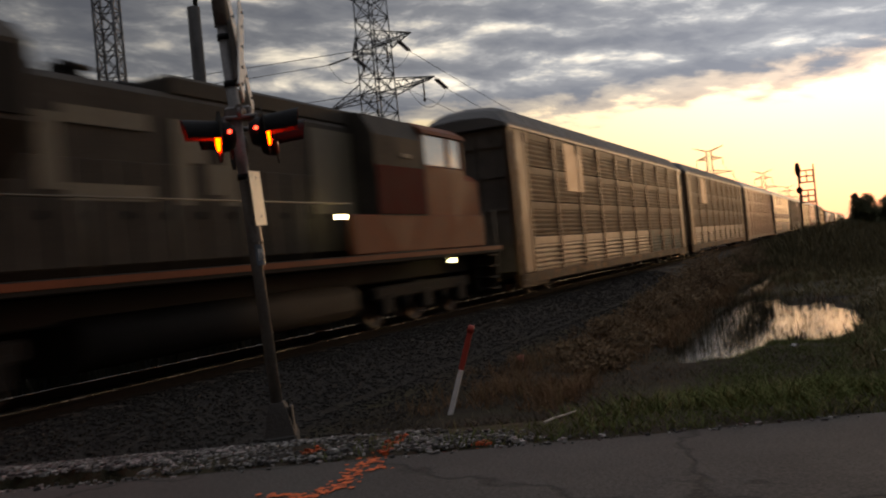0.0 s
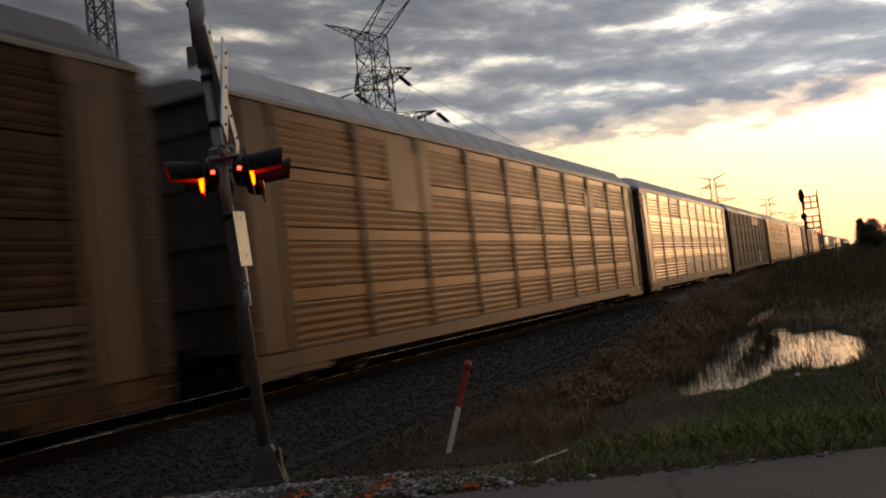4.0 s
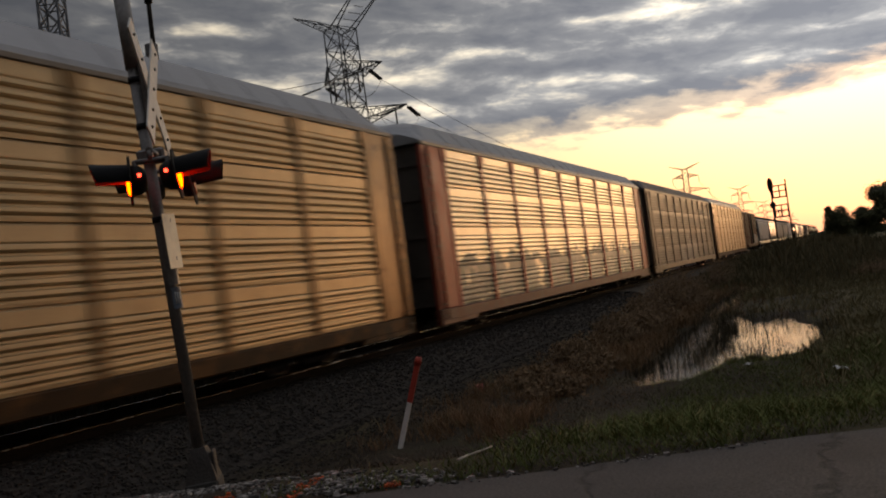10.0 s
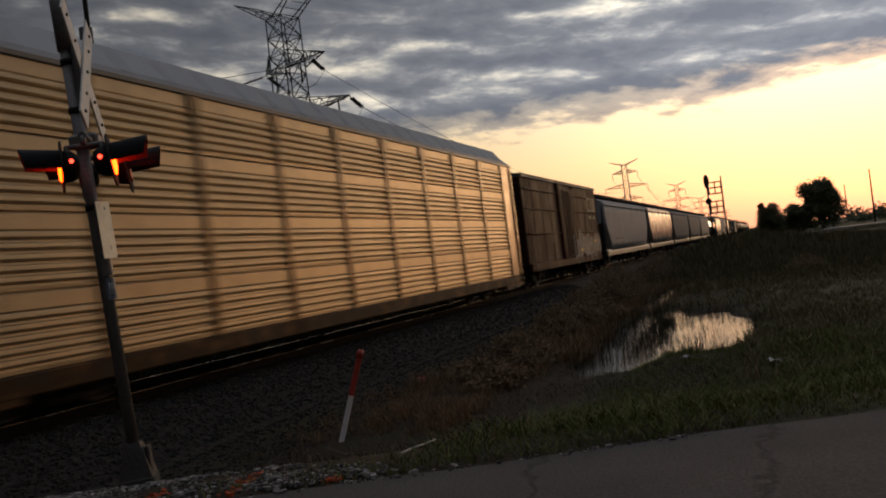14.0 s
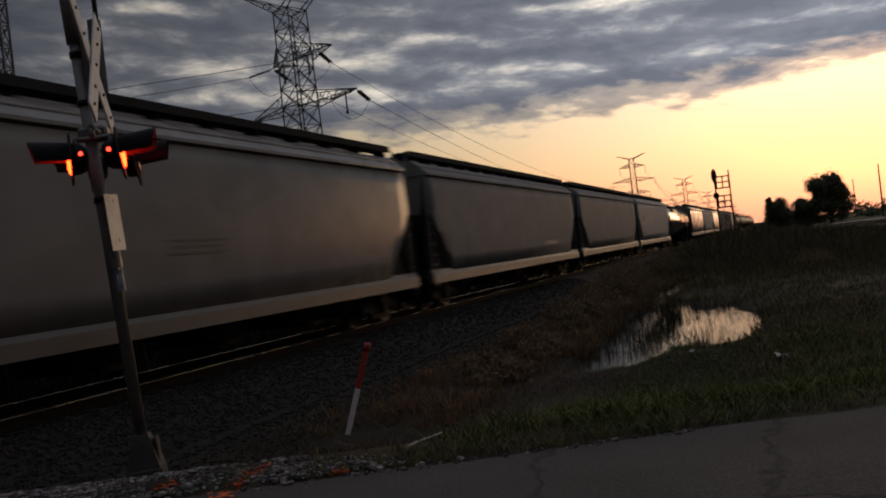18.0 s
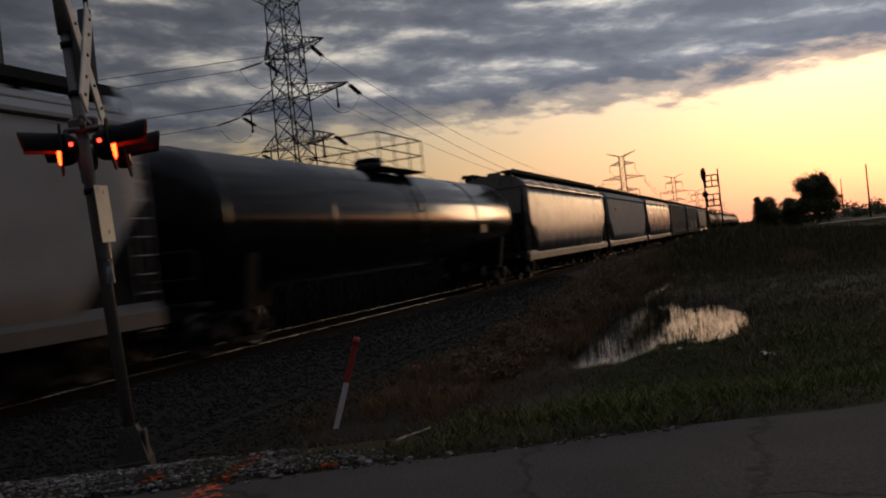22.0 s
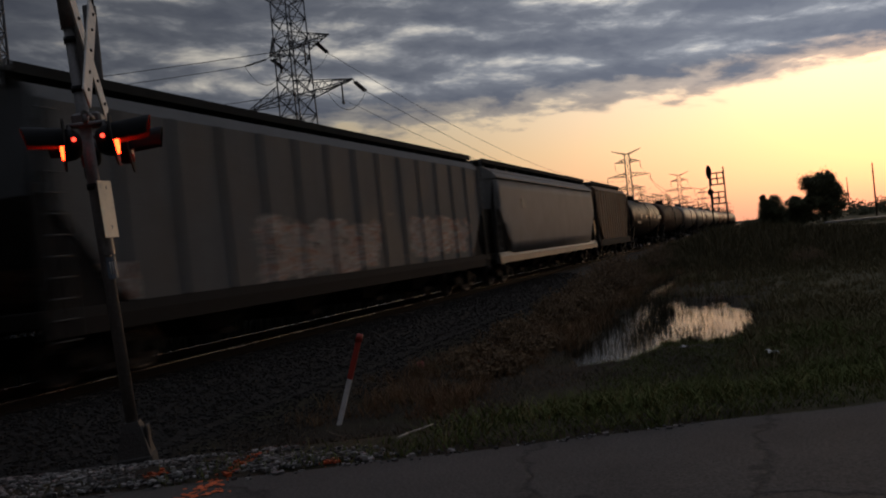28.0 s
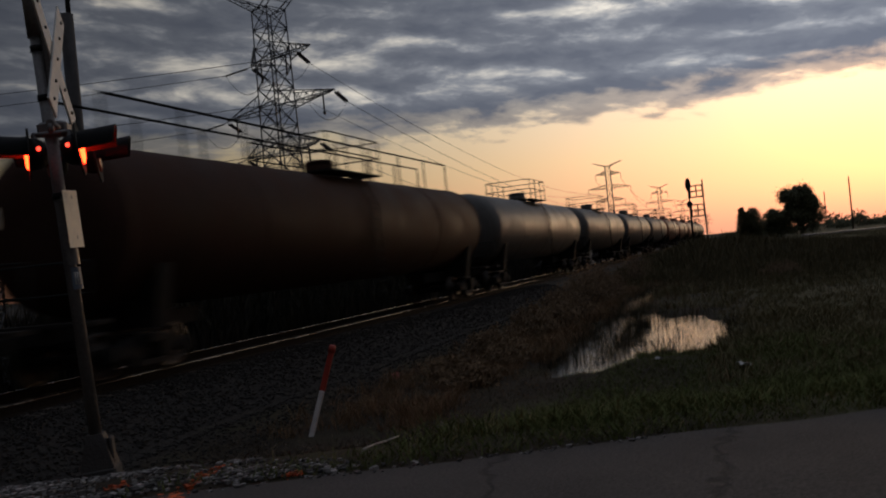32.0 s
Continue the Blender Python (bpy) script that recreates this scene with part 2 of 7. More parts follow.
# ---- ground, road, track ----
TRACK_X, RAIL_Z = -10.8, -0.2
ROAD_P, ROAD_A = Vector((-3.6, 4.25)), radians(24.5)   # a point of the road's edge and its direction
ROAD_T = Vector((math.cos(ROAD_A), math.sin(ROAD_A)))
ROAD_N = Vector((-math.sin(ROAD_A), math.cos(ROAD_A)))


def off_road(x, y):
    """Metres beyond the road's edge; negative on the road."""
    return (Vector((x, y)) - ROAD_P).dot(ROAD_N)


def smooth(a, b, v):
    t = max(0.0, min(1.0, (v - a) / (b - a)))
    return t * t * (3 - 2 * t)


def pond(x, y):
    """Above 0 inside the pond's outline."""
    wob = 0.30 * noise.noise(Vector((x * 0.9, y * 0.45, 3.0))) + 0.22 * noise.noise(Vector((x * 2.6, y * 1.3, 7.0)))
    main = 1.0 - ((x + 1.62 + 0.05 * (y - 20)) / 1.25) ** 2 - ((y - 20.9) / 4.2) ** 2
    lobe = 1.0 - ((x + 3.0) / 0.88) ** 2 - ((y - 17.4) / 2.8) ** 2
    mid = 1.0 - ((x + 3.15) / 0.95) ** 2 - ((y - 22.5) / 5.0) ** 2
    spur = 1.0 - ((x + 3.95) / 0.5) ** 2 - ((y - 33.0) / 8.0) ** 2
    return max(main, lobe, mid, spur) + wob - 0.12


POND_Z = -1.0


def ground_z(x, y):
    d = off_road(x, y)
    floor = -0.90 + 0.05 * noise.noise(Vector((x * 0.35, y * 0.35, 0.0))) + 0.03 * noise.noise(Vector((x * 1.6, y * 1.6, 2.0)))
    floor += 0.30 * smooth(2.0, 14.0, x) + 0.25 * smooth(35.0, 90.0, y)
    z = floor * (0.35 * smooth(0.3, 2.6, d) + 0.65 * smooth(1.0 + 0.5 * smooth(1.0, -4.0, x), 4.3, d))
    if d < 0.05:
        z = -0.03
    p = pond(x, y)
    if p > -0.6:
        z += -0.26 * smooth(-0.6, 0.6, p) + 0.27 * smooth(0.0, 0.5, p) * noise.noise(Vector((x * 2.1, y * 1.5, 33.0)))
    # a low bank, added beyond the railway to darken the view under the cars
    z += 0.9 * smooth(-14.2, -17.5, x) * smooth(0.5, 3.0, d)
    # the railway's ballast bank
    b = abs(x - TRACK_X)
    bank = RAIL_Z - 0.17 - 0.62 * smooth(1.7, 3.5, b)
    if b < 3.6:
        k = smooth(3.6, 2.9, b)
        z = max(z, bank) * k + z * (1 - k) if d > 0.3 else z
    if d < 0.3 and b < 6:
        z = min(z, RAIL_Z - 0.03 - 0.02)
    return z


def axis(lo, hi, fine_lo, fine_hi, step, grow=1.22):
    a = list(np.arange(fine_lo, fine_hi + 1e-6, step))
    s, v = step, fine_hi
    while v < hi:
        s *= grow
        v += s
        a.append(v)
    s, v = step, fine_lo
    while v > lo:
        s *= grow
        v -= s
        a.insert(0, v)
    return a


def ground():
    xs = axis(-3500, 3500, -14, 8, 0.22)
    ys = axis(-3500, 3500, 2, 42, 0.25)
    nx = len(xs)
    vs = [(x, y, ground_z(x, y)) for y in ys for x in xs]
    fs = [(j * nx + i, j * nx + i + 1, (j + 1) * nx + i + 1, (j + 1) * nx + i) for j in range(len(ys) - 1) for i in range(nx - 1)]
    m = Mesh()
    m.add(vs, fs, True)
    ob = part("ground", m, ground_mat())
    tagged(ob, "dark weedy ditch ground with dry grass beside the railway", "ground", kind="structure")


def ground_mat():
    mt = bpy.data.materials.new("ditch_earth")
    mt.use_nodes = True
    t = mt.node_tree
    lk = t.links.new
    b = t.nodes["Principled BSDF"]
    co = t.nodes.new("ShaderNodeTexCoord").outputs["Object"]
    n1 = nd(t, "ShaderNodeTexNoise", Scale=0.45, Detail=6.0, Roughness=0.65)
    n2 = nd(t, "ShaderNodeTexNoise", Scale=9.0, Detail=6.0, Roughness=0.7)
    n3 = nd(t, "ShaderNodeTexNoise", Scale=60.0, Detail=2.0)
    for n in (n1, n2, n3):
        lk(co, n.inputs["Vector"])
    c1 = ramp(t, n1.outputs["Fac"], [(0.35, (0.026, 0.021, 0.015)), (0.48, (0.040, 0.031, 0.020)), (0.56, (0.042, 0.038, 0.020)), (0.7, (0.060, 0.045, 0.027))])
    sep = t.nodes.new("ShaderNodeSeparateXYZ")
    lk(co, sep.inputs[0])

    def zone(below, color, start, width, sign):
        """Another ground cover past a wavering line along the track."""
        a = nd(t, "ShaderNodeMath", operation="MULTIPLY_ADD")
        lk(n1.outputs["Fac"], a.inputs[0])
        a.inputs[1].default_value = 2.2
        lk(sep.outputs[0], a.inputs[2])
        r = nd(t, "ShaderNodeMapRange")
        lk(a.outputs[0], r.inputs["Value"])
        r.inputs["From Min"].default_value = start + 1.1
        r.inputs["From Max"].default_value = start + 1.1 + sign * width
        mixed = nd(t, "ShaderNodeMix", data_type="RGBA")
        lk(r.outputs[0], mixed.inputs[0])
        lk(below, mixed.inputs[6])
        lk(color, mixed.inputs[7])
        return mixed.outputs[2]

    stone = ramp(t, n2.outputs["Fac"], [(0.3, (0.030, 0.027, 0.024)), (0.7, (0.046, 0.041, 0.036))])
    thatch = ramp(t, n1.outputs["Fac"], [(0.3, (0.070, 0.062, 0.034)), (0.5, (0.092, 0.083, 0.043)), (0.7, (0.080, 0.078, 0.037))])
    c1 = zone(zone(c1, thatch, -0.9, 1.8, 1), stone, -7.0, 0.9, -1)
    mx = nd(t, "ShaderNodeMix", data_type="RGBA", blend_type="MULTIPLY")
    mx.inputs[0].default_value = 0.8
    lk(c1, mx.inputs[6])
    lk(ramp(t, n2.outputs["Fac"], [(0.3, 0.45), (0.7, 1.4)]), mx.inputs[7])
    lk(mx.outputs[2], b.inputs["Base Color"])
    b.inputs["Roughness"].default_value = 0.95
    b.inputs["Specular IOR Level"].default_value = 0.15
    bp = nd(t, "ShaderNodeBump", Strength=0.8, Distance=0.05)
    lk(n2.outputs["Fac"], bp.inputs["Height"])
    bp2 = nd(t, "ShaderNodeBump", Strength=0.5, Distance=0.012)
    lk(n3.outputs["Fac"], bp2.inputs["Height"])
    lk(bp.outputs[0], bp2.inputs["Normal"])
    lk(bp2.outputs[0], b.inputs["Normal"])
    return mt


def asphalt_mat():
    mt = bpy.data.materials.new("worn_asphalt")
    mt.use_nodes = True
    t = mt.node_tree
    lk = t.links.new
    b = t.nodes["Principled BSDF"]
    co = t.nodes.new("ShaderNodeTexCoord").outputs["Object"]
    n1 = nd(t, "ShaderNodeTexNoise", Scale=0.8, Detail=5.0, Roughness=0.6)
    n2 = nd(t, "ShaderNodeTexNoise", Scale=55.0, Detail=5.0, Roughness=0.75)
    v = nd(t, "ShaderNodeTexVoronoi", feature="DISTANCE_TO_EDGE", Scale=0.42)
    wob = nd(t, "ShaderNodeTexNoise", Scale=3.0, Detail=4.0)
    add = nd(t, "ShaderNodeMix", data_type="RGBA", blend_type="LINEAR_LIGHT")
    add.inputs[0].default_value = 0.22
    for n in (n1, n2, wob):
        lk(co, n.inputs["Vector"])
    lk(co, add.inputs[6])
    lk(wob.outputs["Color"], add.inputs[7])
    lk(add.outputs[2], v.inputs["Vector"])
    c1 = ramp(t, n1.outputs["Fac"], [(0.3, (0.066, 0.059, 0.052)), (0.7, (0.098, 0.088, 0.077))])
    mx = nd(t, "ShaderNodeMix", data_type="RGBA", blend_type="MULTIPLY")
    mx.inputs[0].default_value = 0.7
    lk(c1, mx.inputs[6])
    lk(ramp(t, n2.outputs["Fac"], [(0.35, 0.35), (0.65, 1.5)]), mx.inputs[7])
    cr = nd(t, "ShaderNodeMix", data_type="RGBA", blend_type="MULTIPLY")
    cr.inputs[0].default_value = 0.85
    lk(mx.outputs[2], cr.inputs[6])
    crack = ramp(t, v.outputs["Distance"], [(0.0, 0.5), (0.016, 1.0)])
    lk(crack, cr.inputs[7])
    lk(cr.outputs[2], b.inputs["Base Color"])
    b.inputs["Roughness"].default_value = 0.9
    b.inputs["Specular IOR Level"].default_value = 0.2
    bp = nd(t, "ShaderNodeBump", Strength=0.5, Distance=0.006)
    lk(n2.outputs["Fac"], bp.inputs["Height"])
    bp2 = nd(t, "ShaderNodeBump", Strength=0.7, Distance=0.015)
    lk(crack, bp2.inputs["Height"])
    lk(bp.outputs[0], bp2.inputs["Normal"])
    lk(bp2.outputs[0], b.inputs["Normal"])
    return mt


def road():
    m = Mesh()
    us = list(np.arange(-14, 14.01, 0.2))
    us = [-300, -120, -60, -30, -20] + us + [20, 30, 60, 120, 300]
    rows = []
    for k, w in enumerate((0.0, -0.05, -0.6, -3.5, -7.0, -7.05)):
        ring = []
        for u in us:
            j = 0.06 * noise.noise(Vector((u * 1.3, 0, 5))) + 0.03 * noise.noise(Vector((u * 5, 0, 9))) if k < 2 else 0.0
            p = ROAD_P + ROAD_T * u + ROAD_N * (w + j)
            z = 0.0 - 0.14 * smooth(-6.5, -9.5, p.x)
            ring.append((p.x, p.y, z - (0.09 if k in (0, 5) else 0.0) + (0.02 if k == 3 else 0)))
        rows.append(ring)
    m.loft(rows, False, False, False)
    m.f = [f[::-1] for f in m.f]
    tagged(part("road", m, asphalt_mat()), "worn grey asphalt road with cracks and a ragged edge", "road", kind="structure")


def water():
    m = Mesh()
    m.add([(-6, 12, POND_Z), (2, 12, POND_Z), (2, 43, POND_Z), (-6, 43, POND_Z)], [(0, 1, 2, 3)])
    mt = bpy.data.materials.new("still_water")
    mt.use_nodes = True
    t = mt.node_tree
    b = t.nodes["Principled BSDF"]
    b.inputs["Base Color"].default_value = (0.012, 0.013, 0.010, 1)
    b.inputs["Roughness"].default_value = 0.02
    b.inputs["IOR"].default_value = 1.33
    b.inputs["Specular IOR Level"].default_value = 0.6
    n = nd(t, "ShaderNodeTexNoise", Scale=14.0, Detail=4.0, Roughness=0.62)
    bp = nd(t, "ShaderNodeBump", Strength=0.25, Distance=0.02)
    t.links.new(t.nodes.new("ShaderNodeTexCoord").outputs["Object"], n.inputs["Vector"])
    t.links.new(n.outputs["Fac"], bp.inputs["Height"])
    t.links.new(bp.outputs[0], b.inputs["Normal"])
    tagged(part("water", m, mt), "still ditch water mirroring the bright sunset sky", "water", kind="structure")


def track():
    steel = mat("rail_steel", (0.42, 0.39, 0.35), 0.22, 1.0, 0.2, 2.0, 30, 0.05)
    rusty = mat("rail_rust", (0.022, 0.016, 0.012), 0.9, 0.0, 0.3, 6.0, 60, 0.2, spec=0.08)
    wood = mat("tie_wood", (0.055, 0.042, 0.032), 0.9, 0.0, 0.4, 5.0, 50, 0.5)
    tr = tagged(new("railway_track"), "railway track of worn steel rails on dark wooden ties", "track", kind="structure")
    for sx in (-0.755, 0.755):
        x = TRACK_X + sx
        m = Mesh()
        prof = [(-0.07, -0.17), (0.07, -0.17), (0.07, -0.155), (0.012, -0.13), (0.012, -0.045), (0.036, -0.038), (0.036, -0.006), (0.028, 0.0), (-0.028, 0.0), (-0.036, -0.006), (-0.036, -0.038), (-0.012, -0.045), (-0.012, -0.13), (-0.07, -0.155)]
        m.loft([[(x + a, y, RAIL_Z + b) for a, b in prof] for y in (-120, 700)])
        r = part("rail", m, rusty, tr)
        h = Mesh()
        h.box(x - 0.034, x + 0.034, -120, 700, RAIL_Z - 0.01, RAIL_Z + 0.003)
        part("rail_head", h, steel, r, "polished running surface")
    me = Mesh().box(-1.3, 1.3, -0.115, 0.115, -0.36, -0.165, 0.01).data("tie")
    rnd = random.Random(5)
    for i in range(170):
        y = 1.5 + i * 0.5
        if off_road(TRACK_X, y) < 0.4:
            continue
        part("tie", me, wood, tr, at=pose(TRACK_X + rnd.uniform(-0.04, 0.04), y, RAIL_Z + rnd.uniform(-0.01, 0.01), 0, 0, rnd.uniform(-1.5, 1.5)))


ground()
road()
water()
track()

# ---- the train ----
CARS = []      # thing and the place of its middle along the train, in metres from the start
BLACK = mat("truck_black", (0.022, 0.02, 0.018), 0.8, 0.0, 0.4, 4.0, 40, 0.2, spec=0.12)
WHEEL = mat("wheel_steel", (0.05, 0.042, 0.035), 0.5, 0.8, 0.3, 5.0, 40, 0.1)
DARK = mat("underframe_dark", (0.030, 0.027, 0.024), 0.85, 0.0, 0.3, 3.0, 40, 0.2, spec=0.10)


def wheel_data(r=0.42):
    m = Mesh()
    prof = [(0.045, 0.06), (0.05, 0.18), (0.012, 0.22), (0.012, r - 0.09), (0.06, r - 0.07), (0.06, r), (-0.055, r + 0.004), (-0.065, r + 0.03), (-0.085, r + 0.025), (-0.085, r - 0.07), (-0.03, r - 0.09), (-0.03, 0.2), (-0.06, 0.16), (-0.06, 0.06)]
    n = 20
    m.loft([[(a, b * math.cos(2 * math.pi * i / n), b * math.sin(2 * math.pi * i / n)) for i in range(n)] for a, b in prof], True, False)
    m.tube((-0.08, 0, 0), (0.07, 0, 0), 0.07, n=10)
    return m.data("wheel")


def truck_frame_data(base=1.78):
    m = Mesh()
    h = base / 2
    for s in (-1, 1):
        x0, x1 = (0.88, 1.08) if s > 0 else (-1.08, -0.88)
        # cast side frame: arched top, spring opening in the middle
        for k in (-1, 1):
            pts = [(k * 0.28, 0.30), (k * 0.28, 0.62), (k * 0.34, 0.70), (k * (h - 0.12), 0.58), (k * (h + 0.18), 0.56), (k * (h + 0.2), 0.34), (k * (h - 0.1), 0.34), (k * (h - 0.22), 0.42), (k * 0.42, 0.24)]
            m.loft([[(x, y, z) for y, z in (pts if k > 0 else pts[::-1])] for x in (x0, x1)])
        m.box(x0, x1, -0.36, 0.36, 0.64, 0.76, 0.015)
        m.box(x0, x1, -0.42, 0.42, 0.16, 0.27, 0.015)
        xm = (x0 + x1) / 2
        for y in (-0.15, 0.0, 0.15):
            m.tube((xm, y, 0.27), (xm, y, 0.56), 0.06, n=7)
        for k in (-h, h):
            m.tube((xm - 0.15, k, 0.42), (xm + 0.15, k, 0.42), 0.11, n=10)
    m.box(-1.25, 1.25, -0.2, 0.2, 0.55, 0.72, 0.02)
    for k in (-h, h):
        m.tube((-1.0, k, 0.42), (1.0, k, 0.42), 0.08, n=8)
    return m.data("side_frame")


WHEEL_ME, TRUCK_ME = wheel_data(), truck_frame_data()


def trucks(car, places, wheel=WHEEL):
    for y in places:
        tk = part("truck", TRUCK_ME, BLACK, car, at=pose(0, y, 0))
        for k in (-0.89, 0.89):
            for s in (-1, 1):
                part("wheel", WHEEL_ME, wheel, tk, at=pose(0.72 * s, k, 0.425, 0, 0, 0 if s > 0 else 180))


def coupler(car, half):
    for s in (-1, 1):
        m = Mesh()
        m.box(-0.09, 0.09, min(s * (half - 1.0), s * (half + 0.08)), max(s * (half - 1.0), s * (half + 0.08)), 0.72, 0.92, 0.02)
        m.box(-0.16, 0.16, min(s * (half - 0.18), s * (half + 0.1)), max(s * (half - 0.18), s * (half + 0.1)), 0.66, 0.96, 0.05)
        part("coupler", m, BLACK, car)


# --- autoracks ---
def autorack_panel_data(w, h, deep=1.0):
    """One pressed steel side panel: louvre slots under a plain band, a dark joint at its foot."""
    m = Mesh()
    n, band, foot = 5, h * 0.24, 0.075
    step = (h - band - foot) / n
    zs = [(0.0, -0.05), (0.020, -0.05), (0.026, 0.008), (foot, 0.012)]
    for i in range(n):
        z = foot + i * step
        zs += [(z + 0.004, -0.030 * deep), (z + 0.036, -0.034 * deep), (z + 0.050, 0.0), (z + 0.080, 0.014 * deep), (z + step - 0.046, 0.010 + 0.003 * deep), (z + step - 0.012, 0.010)]
    zs += [(h - band, 0.0), (h - band + 0.03, 0.010), (h - 0.02, 0.010), (h, -0.01)]
    m.loft([[(x, y, z) for z, x in zs] for y in (-w / 2, w / 2)], False, False, False)
    return m.data("panel")


AL, AW = 27.0, 1.52          # body length and half width of an autorack
BAYS, BAY = 9, 2.70
ROWS, FOOT = 4, 0.70
PANEL_H = 1.085
PANEL_ME = autorack_panel_data(BAY - 0.16, PANEL_H)
SOFT_ME = autorack_panel_data(BAY - 0.16, PANEL_H, 0.30)
SPLIT_ME = PANEL_ME.copy()
POST_ME = Mesh().box(-0.05, 0.035, -0.085, 0.085, 0.0, 4.36, 0.02).loft([[(x, y, z) for x, y in ((-0.04, -w), (0.05, -w), (0.05, w), (-0.04, w))] for z, w in ((3.98, 0.085), (4.15, 0.15), (4.33, 0.17))]).data("post")
FAR_ME = Mesh().box(-0.02, 0.02, -BAY / 2 + 0.08, BAY / 2 - 0.08, 0.0, 4.34).data("far_panel")


def autorack(label, panel, frame_m, roof_m, end_m, u, sill_m, soft):
    car = thing("autorack_car", label, "rail car", "freight train", pose(TRACK_X, u, RAIL_Z))
    h = AL / 2
    for s in (-1, 1):
        m = Mesh()
        a, b = sorted((s * (AW - 0.16), s * (AW + 0.02)))
        m.box(a, b, -h, h, 0.40, 0.72, 0.03)
        for k in (-1, 1):
            p, q = sorted((k * (h - 2.4), k * (h - 0.02)))
            m.box(a, b, p, q, 0.30, 0.43, 0.02)
        part("side_sill", m, sill_m, car)
    m = Mesh()
    m.box(-0.35, 0.35, -h, h, 0.62, 0.95)
    for i in range(-5, 6):
        m.box(-AW + 0.16, AW - 0.16, i * 2.5 - 0.1, i * 2.5 + 0.1, 0.6, 0.9)
    m.box(-AW + 0.1, AW - 0.1, -h + 0.4, h - 0.4, 0.93, 0.99)
    part("underframe", m, DARK, car)
    # roof: sloping side sheets and a low ridge, with cross seams
    prof = [(-AW - 0.02, 5.10), (-AW + 0.02, 5.22), (-1.12, 5.70), (-0.8, 5.80), (0, 5.86), (0.8, 5.80), (1.12, 5.70), (AW - 0.02, 5.22), (AW + 0.02, 5.10), (AW - 0.1, 5.08), (-AW + 0.1, 5.08)]
    rings = []
    for y, k in ((-h, 0.46), (-h + 0.35, 0.80), (-h + 0.75, 1.0), (h - 0.75, 1.0), (h - 0.35, 0.80), (h, 0.46)):
        rings.append([(x * (1 if z < 5.3 else 0.75 + 0.25 * k), y, 5.1 + (z - 5.1) * k) for x, z in prof[::-1]])
    m = Mesh().loft(rings)
    roof = part("roof", m, roof_m, car)
    m = Mesh()
    for i in range(1, 23):
        y = -h + 0.7 + i * (AL - 1.4) / 23
        m.loft([[(x * 1.005, yy, z + 0.004) for x, z in ((-AW, 5.2), (-1.12, 5.70), (0, 5.86), (1.12, 5.70), (AW, 5.2), (AW, 5.16), (0, 5.8), (-AW, 5.16))] for yy in (y - 0.03, y + 0.03)])
    part("roof_seam", m, roof_m, roof)
    for s in (-1, 1):
        a, b = sorted((s * (AW - 0.06), s * (AW + 0.045)))
        part("eave_rail", Mesh().box(a, b, -h, h, 5.02, 5.12, 0.015), EAVE, car)
    # end doors: tall folded leaves, set in
    for s in (-1, 1):
        for k in (-1, 0, 1):
            d = Mesh()
            x0 = k * 0.92
            y0, y1 = sorted((s * (h - 0.20 - (0.05 if k else 0.0)), s * (h - 0.12)))
            d.box(x0 - 0.45, x0 + 0.45, y0, y1, 0.80, 5.05, 0.02)
            leaf = part("end_door", d, end_m, car)
            for zz in (1.6, 2.6, 3.6, 4.5):
                yy0, yy1 = sorted((s * (h - 0.13), s * (h - 0.07)))
                part("door_rib", Mesh().box(x0 - 0.4, x0 + 0.4, yy0, yy1, zz, zz + 0.09), end_m, leaf)
    for s in (-1, 1):
        for e in (-1, 1):
            # corner: a broad flat plate, a dark slit and the edge post with its ladder
            a, b = sorted((s * (AW - 0.10), s * (AW + 0.02)))
            c = Mesh()
            p, q = sorted((e * (h - 1.24), e * (h - 0.40)))
            c.box(a, b, p, q, 0.72, 5.05, 0.02)
            part("corner_plate", c, frame_m, car)
            c = Mesh()
            p, q = sorted((e * (h - 0.26), e * h))
            c.box(a, b, p, q, 0.72, 5.05, 0.02)
            part("corner_post", c, frame_m, car)
            p, q = sorted((e * (h - 0.42), e * (h - 0.24)))
            part("corner_recess", Mesh().box(min(a, b) + 0.01, max(a, b) - 0.07, p, q, 0.75, 5.0), end_m, car)
            l = Mesh()
            x = s * (AW + 0.05)
            for yy in (h - 0.36, h - 0.05):
                l.tube((x, e * yy, 0.45), (x, e * yy, 4.9), 0.014, n=5)
            for i in range(15):
                l.tube((x, e * (h - 0.36), 0.55 + i * 0.3), (x, e * (h - 0.05), 0.55 + i * 0.3), 0.012, n=5)
            part("ladder", l, end_m, car)
    # side posts and panels
    y0 = -BAYS * BAY / 2
    for s in (-1, 1):
        for i in range(BAYS + 1):
            part("post", POST_ME, frame_m, car, at=pose(s * AW, y0 + i * BAY, FOOT - 0.01, 0, 0, 0 if s > 0 else 180))
        for i in range(BAYS):
            yc = y0 + (i + 0.5) * BAY
            if s > 0:
                for k in range(ROWS):
                    mm = panel(i, k) if callable(panel) else panel
                    two = panel is striped and k == 1
                    part("panel", SPLIT_ME if two else STRIPE_ME if mm is PAN["maroon"] and panel is striped else SOFT_ME if soft and not (k == 0 and mm is PAN["vent"]) else PANEL_ME, SPLIT_ME.materials[0] if two else mm, car, at=pose(AW - 0.005, yc, FOOT + k * PANEL_H))
            else:
                part("far_panel", FAR_ME, panel(i, 2) if callable(panel) else panel, car, at=pose(-AW, yc, FOOT))
    trucks(car, (-h + 3.6, h - 3.6))
    coupler(car, 14.2)
    CARS.append((car, u))
    return car


